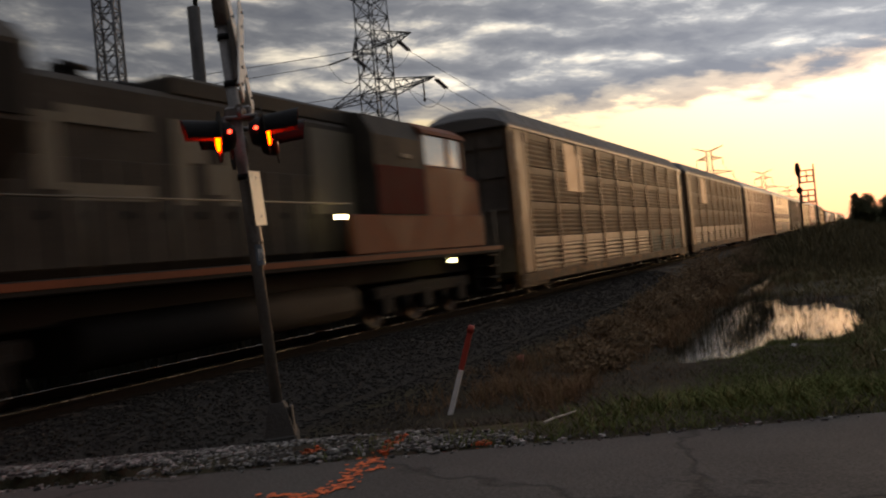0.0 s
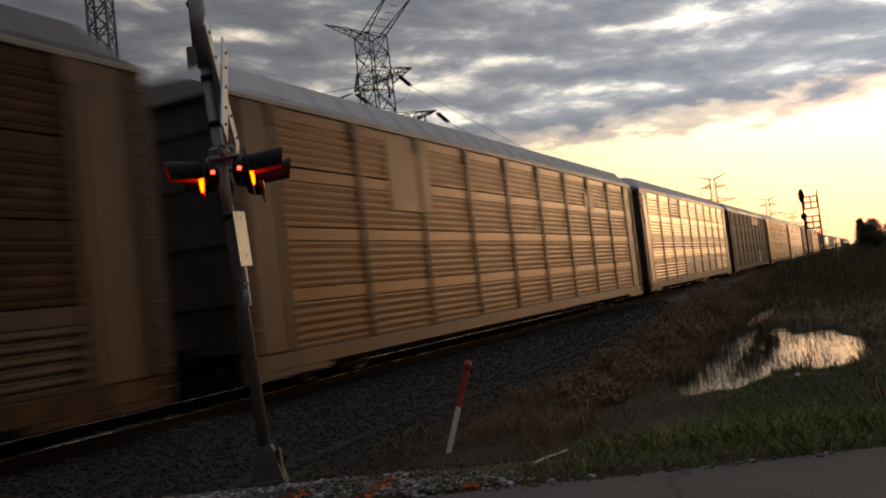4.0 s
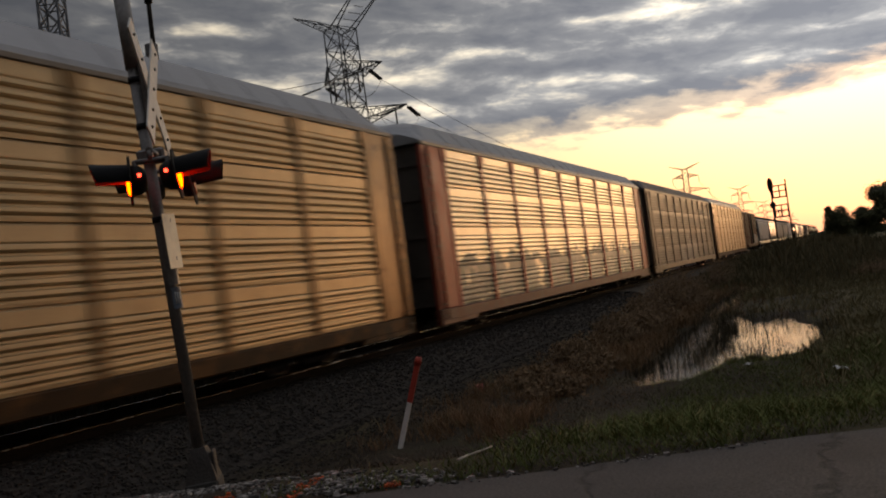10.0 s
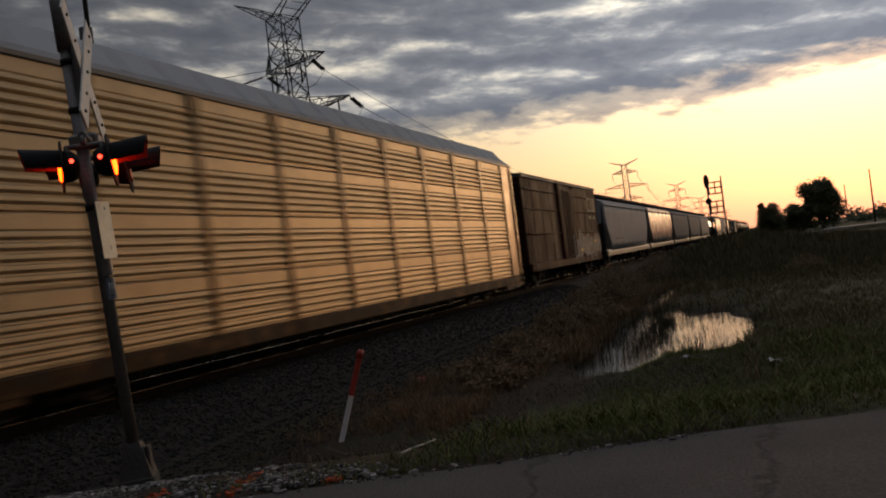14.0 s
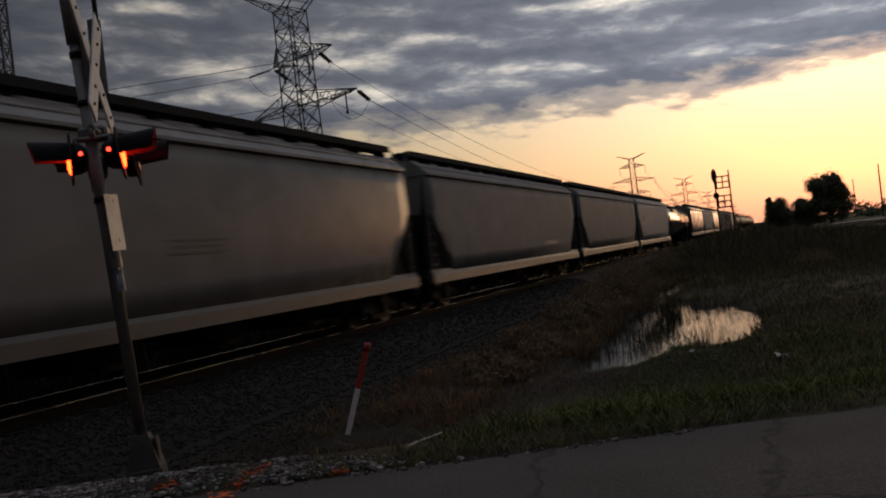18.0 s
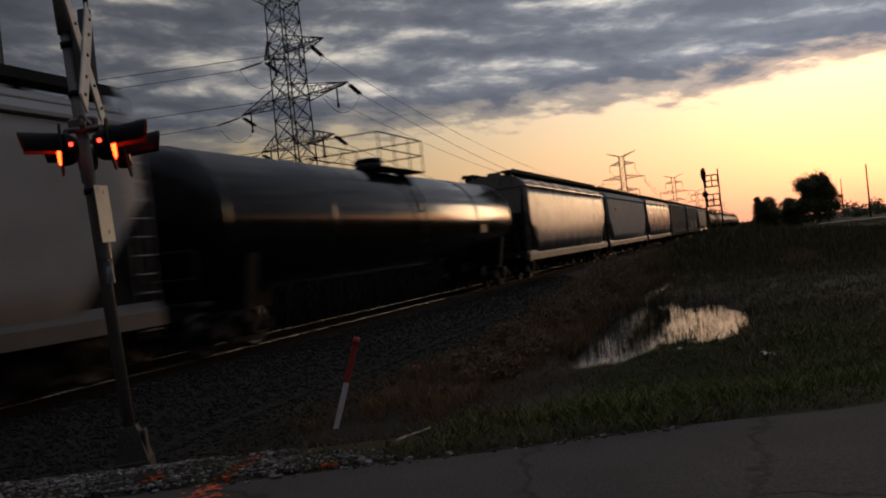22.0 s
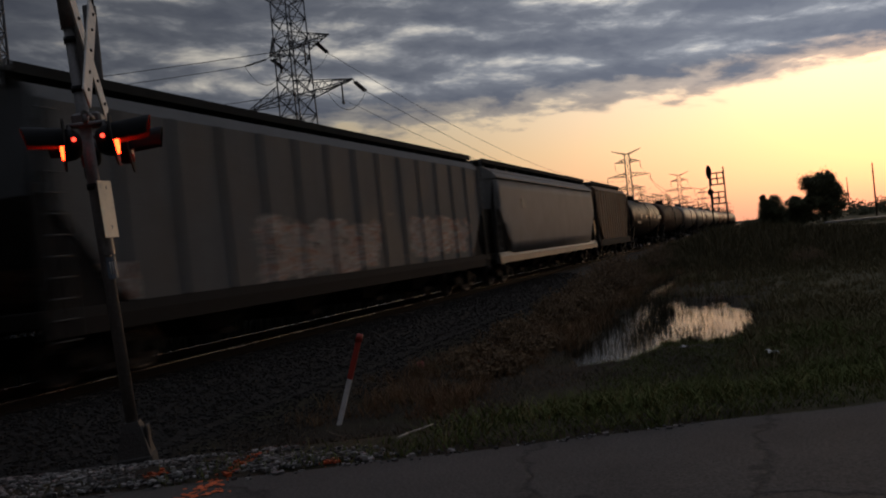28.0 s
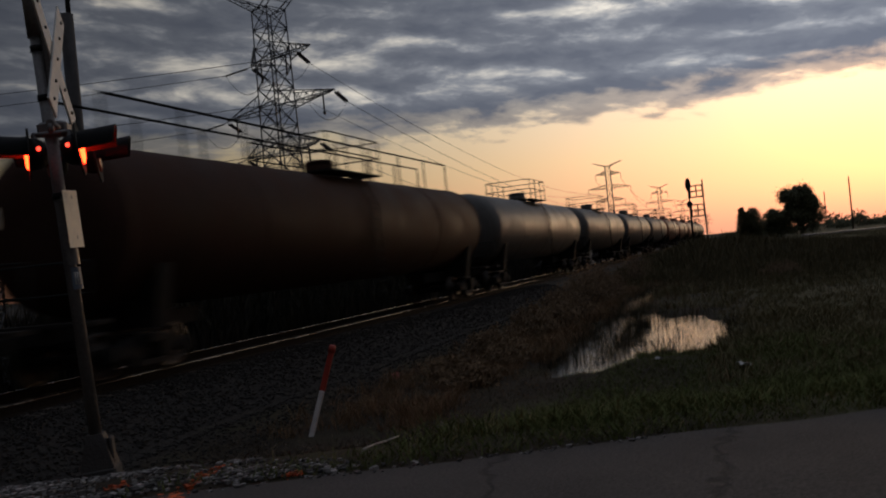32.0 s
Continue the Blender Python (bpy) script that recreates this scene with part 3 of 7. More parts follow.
PAN = {
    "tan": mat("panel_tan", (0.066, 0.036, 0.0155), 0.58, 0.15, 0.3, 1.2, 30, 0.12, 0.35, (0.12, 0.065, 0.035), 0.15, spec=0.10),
    # the tan panel again, brighter and warmer: low light put into its colour
    "tan_lit": mat("panel_tan_lit", (0.17, 0.088, 0.032), 0.46, 0.6, 0.3, 1.2, 30, 0.12, 0.35, (0.12, 0.07, 0.04), 0.12),
    "brown": mat("panel_brown", (0.064, 0.043, 0.026), 0.5, 0.25, 0.35, 1.2, 30, 0.12, 0.4, (0.09, 0.05, 0.03), 0.2),
    "vent": mat("panel_vent_tan", (0.072, 0.042, 0.021), 0.5, 0.25, 0.3, 1.2, 30, 0.12, 0.35, (0.12, 0.07, 0.04), 0.15),
    "umber": mat("panel_umber", (0.042, 0.027, 0.020), 0.62, 0.2, 0.35, 1.2, 30, 0.12, 0.4, (0.05, 0.028, 0.02), 0.2, spec=0.15),
    "yellow": mat("panel_galvanised_warm", (0.64, 0.485, 0.285), 0.47, 0.85, 0.25, 1.0, 30, 0.08, 0.35),
    "white": mat("panel_cream", (0.98, 0.82, 0.56), 0.42, 0.62, 0.22, 1.0, 30, 0.08, 0.35),
    "silver": mat("panel_galvanised", (0.92, 0.79, 0.58), 0.42, 0.66, 0.2, 1.0, 30, 0.08, 0.3),
    "maroon": mat("panel_maroon", (0.135, 0.027, 0.020), 0.45, 0.45, 0.3, 1.4, 30, 0.1, 0.3),
}
FRAME = {
    "tan": mat("frame_yellow_brown", (0.108, 0.058, 0.021), 0.5, 0.25, 0.3, 2.0, 30, 0.15, 0.5, (0.10, 0.055, 0.03), 0.2),
    "grime": mat("frame_grimy_tan", (0.066, 0.036, 0.016), 0.65, 0.1, 0.45, 1.3, 30, 0.2, 0.5, (0.17, 0.075, 0.022), 0.35, spec=0.15),
    "brown": mat("frame_brown", (0.066, 0.042, 0.028), 0.55, 0.4, 0.3, 2.0, 30, 0.15, 0.5, (0.09, 0.05, 0.03), 0.2),
    "gold": mat("frame_gold_brown", (0.25, 0.158, 0.07), 0.34, 0.75, 0.3, 2.0, 30, 0.15, 0.5),
    "umber": mat("frame_umber", (0.038, 0.024, 0.018), 0.65, 0.15, 0.3, 2.0, 30, 0.15, 0.5, spec=0.15),
    "red": mat("frame_red", (0.50, 0.082, 0.040), 0.5, 0.1, 0.3, 2.0, 30, 0.15, 0.4),
    "oxide": mat("frame_oxide", (0.17, 0.046, 0.024), 0.55, 0.1, 0.3, 2.0, 30, 0.15, 0.4),
    "cream": mat("frame_cream", (0.24, 0.22, 0.18), 0.42, 0.7, 0.3, 2.0, 30, 0.15, 0.5),
}
EAVE = mat("eave_grey_tan", (0.26, 0.235, 0.20), 0.5, 0.4, 0.3, 2.0, 30, 0.1, 0.5)
ROOF = mat("roof_galvanised", (0.30, 0.302, 0.306), 0.45, 0.6, 0.2, 0.7, 20, 0.06, 0.2)
ROOF_D = mat("roof_dull", (0.115, 0.110, 0.105), 0.65, 0.3, 0.25, 0.7, 20, 0.08, 0.3)
END = mat("end_door_dark", (0.10, 0.085, 0.07), 0.65, 0.3, 0.35, 2.0, 30, 0.15, 0.4)


STRIPE_ME = PANEL_ME.copy()
for me in (STRIPE_ME, SPLIT_ME):
    me.materials.clear()
STRIPE_ME.materials.append(PAN["maroon"])
STRIPE_ME.materials.append(PAN["white"])
for poly in STRIPE_ME.polygons:
    zs_ = [STRIPE_ME.vertices[i].co.z for i in poly.vertices]
    poly.material_index = 1 if 0.0332 < max(zs_) - min(zs_) < 0.0352 and poly.center.z > 0.1 else 0
SPLIT_ME.materials.append(PAN["white"])
SPLIT_ME.materials.append(PAN["maroon"])
for poly in SPLIT_ME.polygons:
    zs_ = [SPLIT_ME.vertices[i].co.z for i in poly.vertices]
    poly.material_index = 1 if 0.44 < poly.center.z < 0.96 and not 0.0332 < max(zs_) - min(zs_) < 0.0352 else 0


def striped(i, k):
    """Maroon along the foot and in one high block, cream elsewhere."""
    if k == 0:
        return SPRAYED["maroon"] if i in (3, 4, 5, 6) else PAN["maroon"]
    return PAN["maroon"] if k == 3 and i == 2 else PAN["white"]


def tagged_silver(i, k):
    return SPRAYED["silver_full"] if k == 0 else SPRAYED["silver_part"] if k == 1 else PAN["silver"]


def tagged_brown(i, k):
    return SPRAYED["brown_full"] if k == 0 and i in (3, 4, 5) else SPRAYED["brown_part"] if k == 1 and i in (4, 5) else PAN["brown"]


def tagged_chalk(i, k):
    return SPRAYED["chalk"] if k == 0 and i == 6 else PAN["umber"]


def tagged_teal(i, k):
    return SPRAYED["teal"] if k == 0 and i > 5 else vented(i, k)


def vented(i, k):
    """Dull tan, with a paler louvred row along the foot."""
    return PAN["vent"] if k == 0 else PAN["tan"]


def sprayed(base, stops, level, slope):
    """A panel's own paint with faded spray over it. level: how much of the foot is covered; slope: how fast it thins upward."""
    mt = base.copy()
    t = mt.node_tree
    lk = t.links.new
    b = t.nodes["Principled BSDF"]
    under = b.inputs["Base Color"].links[0].from_socket
    co = t.nodes.new("ShaderNodeTexCoord").outputs["Object"]
    shift = nd(t, "ShaderNodeVectorMath", operation="ADD")
    info = t.nodes.new("ShaderNodeObjectInfo")
    far = nd(t, "ShaderNodeMath", operation="MULTIPLY")
    lk(info.outputs["Random"], far.inputs[0])
    far.inputs[1].default_value = 60.0
    lk(co, shift.inputs[0])
    lk(far.outputs[0], shift.inputs[1])
    shape = nd(t, "ShaderNodeTexNoise", Scale=1.6, Detail=3.0, Roughness=0.5, Distortion=0.8)
    tone = nd(t, "ShaderNodeTexNoise", Scale=3.4, Detail=4.0, Roughness=0.6, Distortion=1.2)
    lk(shift.outputs[0], shape.inputs["Vector"])
    lk(shift.outputs[0], tone.inputs["Vector"])
    sep = t.nodes.new("ShaderNodeSeparateXYZ")
    lk(co, sep.inputs[0])
    fall = nd(t, "ShaderNodeMath", operation="MULTIPLY")
    lk(sep.outputs[2], fall.inputs[0])
    fall.inputs[1].default_value = -slope
    add = nd(t, "ShaderNodeMath", operation="ADD")
    lk(shape.outputs["Fac"], add.inputs[0])
    lk(fall.outputs[0], add.inputs[1])
    mask = ramp(t, add.outputs[0], [(0.5 - level, 0.0), (0.56 - level, 1.0)])
    mix = nd(t, "ShaderNodeMix", data_type="RGBA")
    lk(mask, mix.inputs[0])
    lk(under, mix.inputs[6])
    lk(ramp(t, tone.outputs["Fac"], stops), mix.inputs[7])
    lk(mix.outputs[2], b.inputs["Base Color"])
    met = nd(t, "ShaderNodeMath", operation="MULTIPLY_ADD")
    lk(mask, met.inputs[0])
    met.inputs[1].default_value = 0.15 - b.inputs["Metallic"].default_value
    met.inputs[2].default_value = b.inputs["Metallic"].default_value
    lk(met.outputs[0], b.inputs["Metallic"])
    return mt


MIXED = [(0.38, (0.03, 0.03, 0.026)), (0.43, (0.24, 0.22, 0.17)), (0.46, (0.035, 0.05, 0.042)), (0.50, (0.28, 0.26, 0.20)), (0.53, (0.03, 0.042, 0.07)), (0.57, (0.20, 0.20, 0.15)), (0.62, (0.06, 0.085, 0.04))]
GHOST = [(0.36, (0.06, 0.048, 0.038)), (0.5, (0.145, 0.142, 0.130)), (0.58, (0.085, 0.080, 0.072)), (0.68, (0.19, 0.185, 0.17))]
CHALK = [(0.36, (0.16, 0.12, 0.08)), (0.46, (0.52, 0.47, 0.38)), (0.58, (0.36, 0.31, 0.24)), (0.68, (0.58, 0.53, 0.44))]
TEAL = [(0.36, (0.055, 0.045, 0.028)), (0.5, (0.026, 0.055, 0.050)), (0.6, (0.055, 0.048, 0.034)), (0.7, (0.030, 0.066, 0.058))]
SPRAYED = {
    "silver_full": sprayed(PAN["silver"], MIXED, 0.17, 0.0),
    "silver_part": sprayed(PAN["silver"], MIXED, 0.16, 0.55),
    "maroon": sprayed(PAN["maroon"], MIXED, 0.06, 0.0),
    "brown_full": sprayed(PAN["brown"], GHOST, 0.18, 0.0),
    "brown_part": sprayed(PAN["brown"], GHOST, 0.10, 0.4),
    "chalk": sprayed(PAN["umber"], CHALK, 0.06, 0.0),
    "teal": sprayed(PAN["tan"], TEAL, 0.12, 0.0),
}



RACKS = [
    ("dull tan steel autorack rail car with an emblem panel", tagged_teal, "tan", ROOF_D, "grime", True),
    ("weathered tan steel autorack rail car with yellow-brown frame", vented, "tan", ROOF_D, "grime", True),
    ("tan steel autorack rail car with low warm light put into its panel colour", PAN["tan_lit"], "tan", ROOF, "tan", True),
    ("cream autorack rail car with maroon stripes and graffiti", striped, "cream", ROOF, "brown", False),
    ("dark brown weathered steel autorack rail car with a pale tag", tagged_chalk, "umber", ROOF, "umber", True),
    ("galvanised autorack rail car with yellow-brown frame", PAN["yellow"], "gold", ROOF, "grime", False),
    ("silver autorack rail car with red posts and graffiti", tagged_silver, "red", ROOF, "oxide", False),
    ("brown steel autorack rail car with pale graffiti", tagged_brown, "brown", ROOF_D, "tan", True),
    ("bright galvanised autorack rail car, last of the autoracks", PAN["yellow"], "gold", ROOF, "grime", False),
]
for k, (label, pan, frm, rf, sill, soft_ribs) in enumerate(RACKS):
    autorack(label, pan, FRAME[frm], rf, END, 22.05 + 28.6 * (k + 0.5), FRAME[sill], soft_ribs)


# --- covered hoppers ---
HOP = {
    "grey": mat("hopper_light_grey", (0.252, 0.254, 0.248), 0.72, 0.0, 0.18, 0.7, 25, 0.015, 0.18, spec=0.13, even=0.4),
    "white": mat("hopper_off_white", (0.405, 0.412, 0.412), 0.70, 0.0, 0.18, 0.7, 25, 0.015, 0.15, spec=0.15, even=0.4),
    "gloss": mat("hopper_gloss_grey", (0.285, 0.275, 0.255), 0.27, 0.0, 0.15, 0.7, 25, 0.006, 0.25, spec=0.075, even=0.25),
    "pale": mat("hopper_pale_taupe", (0.27, 0.262, 0.245), 0.66, 0.0, 0.18, 0.7, 25, 0.015, 0.18, spec=0.18, even=0.4),
    "slate": mat("hopper_slate", (0.150, 0.158, 0.158), 0.72, 0.0, 0.2, 0.9, 25, 0.08, 0.4, spec=0.2),
    "rusty": mat("hopper_rusty_tan", (0.185, 0.105, 0.048), 0.72, 0.0, 0.35, 1.0, 25, 0.1, 0.5, (0.15, 0.065, 0.03), 0.4),
}
SILL_PALE = mat("sill_pale", (0.108, 0.104, 0.096), 0.5, 0.0, 0.25, 2.0, 25, 0.1, 0.4)
GRATE = mat("walkway_grate", (0.036, 0.038, 0.036), 0.9, 0.0, 0.3, 3.0, 60, 0.3, spec=0.05)


def hopper(label, body_m, u, length, ribbed=False, sill_m=SILL_PALE):
    """A covered hopper: bulged or ribbed side sheets, slope sheets at the ends, roof hatches and running board."""
    car = thing("covered_hopper_car", label, "rail car", "freight train", pose(TRACK_X, u, RAIL_Z))
    half = length / 2 - 0.55
    b = half - 0.28
    if ribbed:
        prof = [(-1.42, 1.15), (-1.45, 1.2), (-1.45, 4.2), (-1.25, 4.45), (0, 4.62), (1.25, 4.45), (1.45, 4.2), (1.45, 1.2), (1.42, 1.15)]
    else:
        edge = [(1.50, 1.12), (1.555, 1.6), (1.575, 2.3), (1.57, 3.0), (1.545, 3.6), (1.525, 3.955), (1.36, 3.975)]
        prof = [(-x, z) for x, z in edge] + [(0, 4.3)] + edge[::-1]
    # the lower ends slope in over the trucks: the section is cut off below the slope sheet
    def section(y):
        cut = 1.12 + 1.75 * max(0.0, (abs(y) - (b - 1.5)) / 1.5)
        ring = []
        for x, z in prof:
            if z < cut:
                side = prof[:len(prof) // 2 + 1] if x < 0 else prof[len(prof) // 2:][::-1]
                for (xa, za), (xb, zb) in zip(side, side[1:]):
                    if za <= cut <= zb:
                        x = xa + (xb - xa) * (cut - za) / max(1e-6, zb - za)
                        break
                z = cut
            ring.append((x, y, z))
        return ring[::-1]

    rings = [section(y) for y in (-b, -b + 0.5, -b + 1.0, -b + 1.5, b - 1.5, b - 1.0, b - 0.5, b)]
    part("body", Mesh().loft(rings, not ribbed), body_m, car)
    for s in (-1, 1):
        a, c = sorted((s * 1.36, s * (1.50 if ribbed else 1.55)))
        part("side_sill", Mesh().loft([[(a if s > 0 else c, y, 0.80), (c if s > 0 else a, y, 0.80), (c if s > 0 else a, y, 1.04), (s * 1.46, y, 1.20), (a if s > 0 else c, y, 1.20)][::s] for y in (half, -half)]), sill_m, car)
    if ribbed:
        n = 15
        for s in (-1, 1):
            for i in range(n):
                y = -b + 0.15 + i * (2 * b - 0.3) / (n - 1)
                r = Mesh()
                z0 = 1.2 if abs(y) < b - 1.3 else 1.2 + (abs(y) - b + 1.3) * 1.2
                a, c = sorted((s * 1.44, s * 1.49))
                r.box(a, c, y - 0.075, y + 0.075, z0, 4.22, 0.02)
                part("rib", r, body_m, car)
    else:
        # roof sheet, whose lip overhangs the side, and a shallow rib along its slope
        lip = [(1.59, 4.00), (1.59, 4.06), (1.46, 4.19), (1.30, 4.33), (1.12, 4.44), (0.6, 4.56)]
        ring = [(-x, z) for x, z in lip] + [(0, 4.60)] + lip[::-1] + [(1.37, 3.995), (-1.37, 3.995)]
        roof = part("roof", Mesh().loft([[(x, y, z) for x, z in ring] for y in (-b - 0.04, b + 0.04)]), body_m, car)
        for s in (-1, 1):
            part("eave_bead", Mesh().box(*sorted((s * 1.385, s * 1.425)), -b, b, 4.235, 4.262), body_m, roof)
    # ends: posts and slope braces
    for e in (-1, 1):
        m = Mesh()
        for s in (-1, 1):
            m.box(s * 1.38 - 0.06, s * 1.38 + 0.06, *sorted((e * (half - 0.22), e * (half - 0.08))), 1.0, 3.0, 0.01)
            m.tube((s * 1.38, e * (half - 0.15), 3.0), (s * 1.42, e * (b - 0.02), 3.9), 0.05, n=6)
            m.tube((s * 1.36, e * (half - 0.2), 1.2), (s * 1.36, e * (b - 0.6), 2.3), 0.05, n=6)
        m.box(-1.4, 1.4, *sorted((e * (half - 0.2), e * half)), 0.95, 1.2, 0.02)
        m.box(-1.35, 1.35, *sorted((e * (b - 1.4), e * (half - 0.1))), 0.98, 1.06)
        part("end_frame", m, DARK, car)
        for s in (-1, 1):
            tri = [(e * (b - 1.6), 1.1), (e * (b - 0.02), 2.9), (e * (half - 0.15), 1.1)]
            part("side_gusset", Mesh().loft([[(x, y, z) for y, z in tri] for x in (s * 1.31, s * 1.34)]), DARK, car)
        for s in (-1, 1):
            l = Mesh()
            for yy in (half - 0.1, half - 0.5):
                l.tube((s * 1.52, e * yy, 0.6), (s * 1.52, e * yy, 4.3), 0.014, n=5)
            for i in range(12):
                l.tube((s * 1.52, e * (half - 0.1), 0.75 + i * 0.3), (s * 1.52, e * (half - 0.5), 0.75 + i * 0.3), 0.012, n=5)
            part("ladder", l, body_m, car)
    # roof walkway on brackets along the near and far edges
    run = half - 0.1 if length > 15 else b - 0.7
    for s in (-1, 1):
        m = Mesh()
        m.box(*sorted((s * 0.62, s * 1.14)), -run, run, 4.64, 4.73)
        for i in range(13):
            y = -run + 0.2 + i * (2 * run - 0.4) / 12
            m.box(*sorted((s * 0.7, s * 1.09)), y - 0.03, y + 0.03, 4.42, 4.66)
        m.box(*sorted((s * 1.11, s * 1.15)), -run, run, 4.60, 4.76)
        part("roof_walkway", m, GRATE, car)
        for e in (-1, 1):
            for xa in (0.62, 1.12):
                g = Mesh()
                g.tube((s * xa, e * (run - 0.02), 4.70), (s * xa, e * (half + 0.10), 4.58), 0.022, n=5)
                g.tube((s * xa, e * (half + 0.10), 4.58), (s * xa, e * (half + 0.12), 4.05), 0.022, n=5)
                part("end_grab_iron", g, SILL_PALE, car)
    m = Mesh()
    m.box(-0.32, 0.32, -b + 0.8, b - 0.8, 4.60, 4.78, 0.03)
    part("hatch", m, body_m, car)
    # discharge hoppers
    n = 4 if length > 18 else 3
    for i in range(n):
        y = -b + 2.9 + (i + 0.5) * (2 * b - 5.8) / n
        w = (2 * b - 5.8) / n / 2 - 0.15
        m = Mesh()
        m.loft([[(-1.25, y - w, 1.15), (-1.25, y + w, 1.15), (1.25, y + w, 1.15), (1.25, y - w, 1.15)][::-1], [(-0.6, y - 0.3, 0.42), (-0.6, y + 0.3, 0.42), (0.6, y + 0.3, 0.42), (0.6, y - 0.3, 0.42)][::-1]])
        m.box(-0.95, 0.95, y - 0.25, y + 0.25, 0.34, 0.44)
        part("discharge_gate", m, DARK, car)
    trucks(car, (-half + 1.75, half - 1.75))
    coupler(car, length / 2 - 0.05)
    CARS.append((car, u))
    return car


# --- tank cars ---
TANK = {
    "gloss": mat("tank_gloss_black", (0.011, 0.011, 0.011), 0.15, 0.0, 0.3, 0.8, 25, 0.004, 0.1, spec=0.22, even=0.3),
    "black": mat("tank_black", (0.009, 0.009, 0.010), 0.5, 0.0, 0.3, 0.8, 25, 0.02, 0.1, spec=0.08),
    "brown": mat("tank_brown", (0.056, 0.027, 0.018), 0.68, 0.0, 0.3, 0.8, 25, 0.03, 0.4, spec=0.1),
    "grey": mat("tank_grey", (0.13, 0.122, 0.11), 0.48, 0.0, 0.25, 0.8, 25, 0.06, 0.4, spec=0.4),
    "red": mat("tank_red", (0.22, 0.07, 0.04), 0.5, 0.0, 0.25, 0.8, 25, 0.06, 0.4),
}


def tank(label, body_m, u, length):
    car = thing("tank_car", label, "rail car", "freight train", pose(TRACK_X, u, RAIL_Z))
    half = length / 2 - 0.55
    r, zc, n = 1.5, 2.62, 36
    rings = []
    for y, k in ((-half + 0.35, 0.30), (-half + 0.40, 0.62), (-half + 0.52, 0.84), (-half + 0.72, 0.96), (-half + 1.0, 1.0), (half - 1.0, 1.0), (half - 0.72, 0.96), (half - 0.52, 0.84), (half - 0.40, 0.62), (half - 0.35, 0.30)):
        rings.append([(r * k * math.sin(2 * math.pi * i / n), y, zc + r * k * math.cos(2 * math.pi * i / n)) for i in range(n)][::-1])
    body = part("tank", Mesh().loft(rings, True), body_m, car)
    for y in (-half + 1.02, -half / 2, 0.0, half / 2, half - 1.02):
        m = Mesh()
        m.loft([[((r + d) * math.sin(2 * math.pi * i / n), yy, zc + (r + d) * math.cos(2 * math.pi * i / n)) for i in range(n)][::-1] for yy, d in ((y - 0.06, 0.0), (y - 0.04, 0.012), (y + 0.04, 0.012), (y + 0.06, 0.0))], True, False)
        part("band", m, body_m, body)
    # top fittings, platform and railing
    top = zc + r
    m = Mesh()
    m.tube((0, 0, top - 0.1), (0, 0, top + 0.32), 0.42, n=18)
    m.tube((0, 0, top + 0.32), (0, 0, top + 0.40), 0.45, 0.36, n=18)
    m.tube((0, 0.95, top - 0.08), (0, 0.95, top + 0.22), 0.25, n=14)
    part("dome", m, body_m, car)
    p = Mesh()
    for s in (-1, 1):
        p.box(*sorted((s * 0.55, s * 1.15)), -1.6, 1.6, top - 0.08, top - 0.04)
    for e in (-1, 1):
        p.box(-0.6, 0.6, *sorted((e * 1.05, e * 1.6)), top - 0.08, top - 0.04)
    part("platform", p, GRATE, car)
    g = Mesh()
    for zz in (0.45, 0.92):
        for s in (-1, 1):
            g.tube((s * 1.12, -1.6, top + zz), (s * 1.12, 1.6, top + zz), 0.02, n=5)
            g.tube((-1.12, s * 1.6, top + zz), (1.12, s * 1.6, top + zz), 0.02, n=5)
    for s in (-1, 1):
        for y in (-1.6, -0.55, 0.55, 1.6):
            g.tube((s * 1.12, y, top - 0.06), (s * 1.12, y, top + 0.92), 0.02, n=5)
    part("railing", g, GRATE, car)
    for s in (-1, 1):
        l = Mesh()
        for y in (-0.22, 0.22):
            l.tube((s * 1.58, y, 0.7), (s * 1.58, y, zc + 0.5), 0.018, n=5)
            l.tube((s * 1.58, y, zc + 0.5), (s * 1.1, y, top - 0.04), 0.018, n=5)
        for i in range(9):
            l.tube((s * 1.58, -0.22, 0.8 + i * 0.28), (s * 1.58, 0.22, 0.8 + i * 0.28), 0.014, n=5)
        part("ladder", l, GRATE, car)
    # stub sills, cradles, end railings
    for e in (-1, 1):
        m = Mesh()
        m.box(-0.3, 0.3, *sorted((e * (half - 4.2), e * half)), 0.72, 1.05, 0.02)
        m.box(-1.4, 1.4, *sorted((e * (half - 0.45), e * half)), 0.98, 1.06, 0.01)
        m.loft([[(-1.15, yy, 0.8), (1.15, yy, 0.8), (1.35, yy, 1.9), (0, yy, 1.2), (-1.35, yy, 1.9)][::-1] for yy in sorted((e * (half - 2.2), e * (half - 1.8)))])
        part("stub_sill", m, DARK, car)
        g = Mesh()
        for s in (-1, 1):
            g.tube((s * 1.38, e * (half - 0.05), 1.0), (s * 1.38, e * (half - 0.05), 2.0), 0.02, n=5)
        g.tube((-1.38, e * (half - 0.05), 2.0), (1.38, e * (half - 0.05), 2.0), 0.02, n=5)
        g.tube((-1.38, e * (half - 0.05), 1.5), (1.38, e * (half - 0.05), 1.5), 0.02, n=5)
        part("end_railing", g, GRATE, car)
    trucks(car, (-half + 1.75, half - 1.75))
    coupler(car, length / 2 - 0.05)
    CARS.append((car, u))
    return car


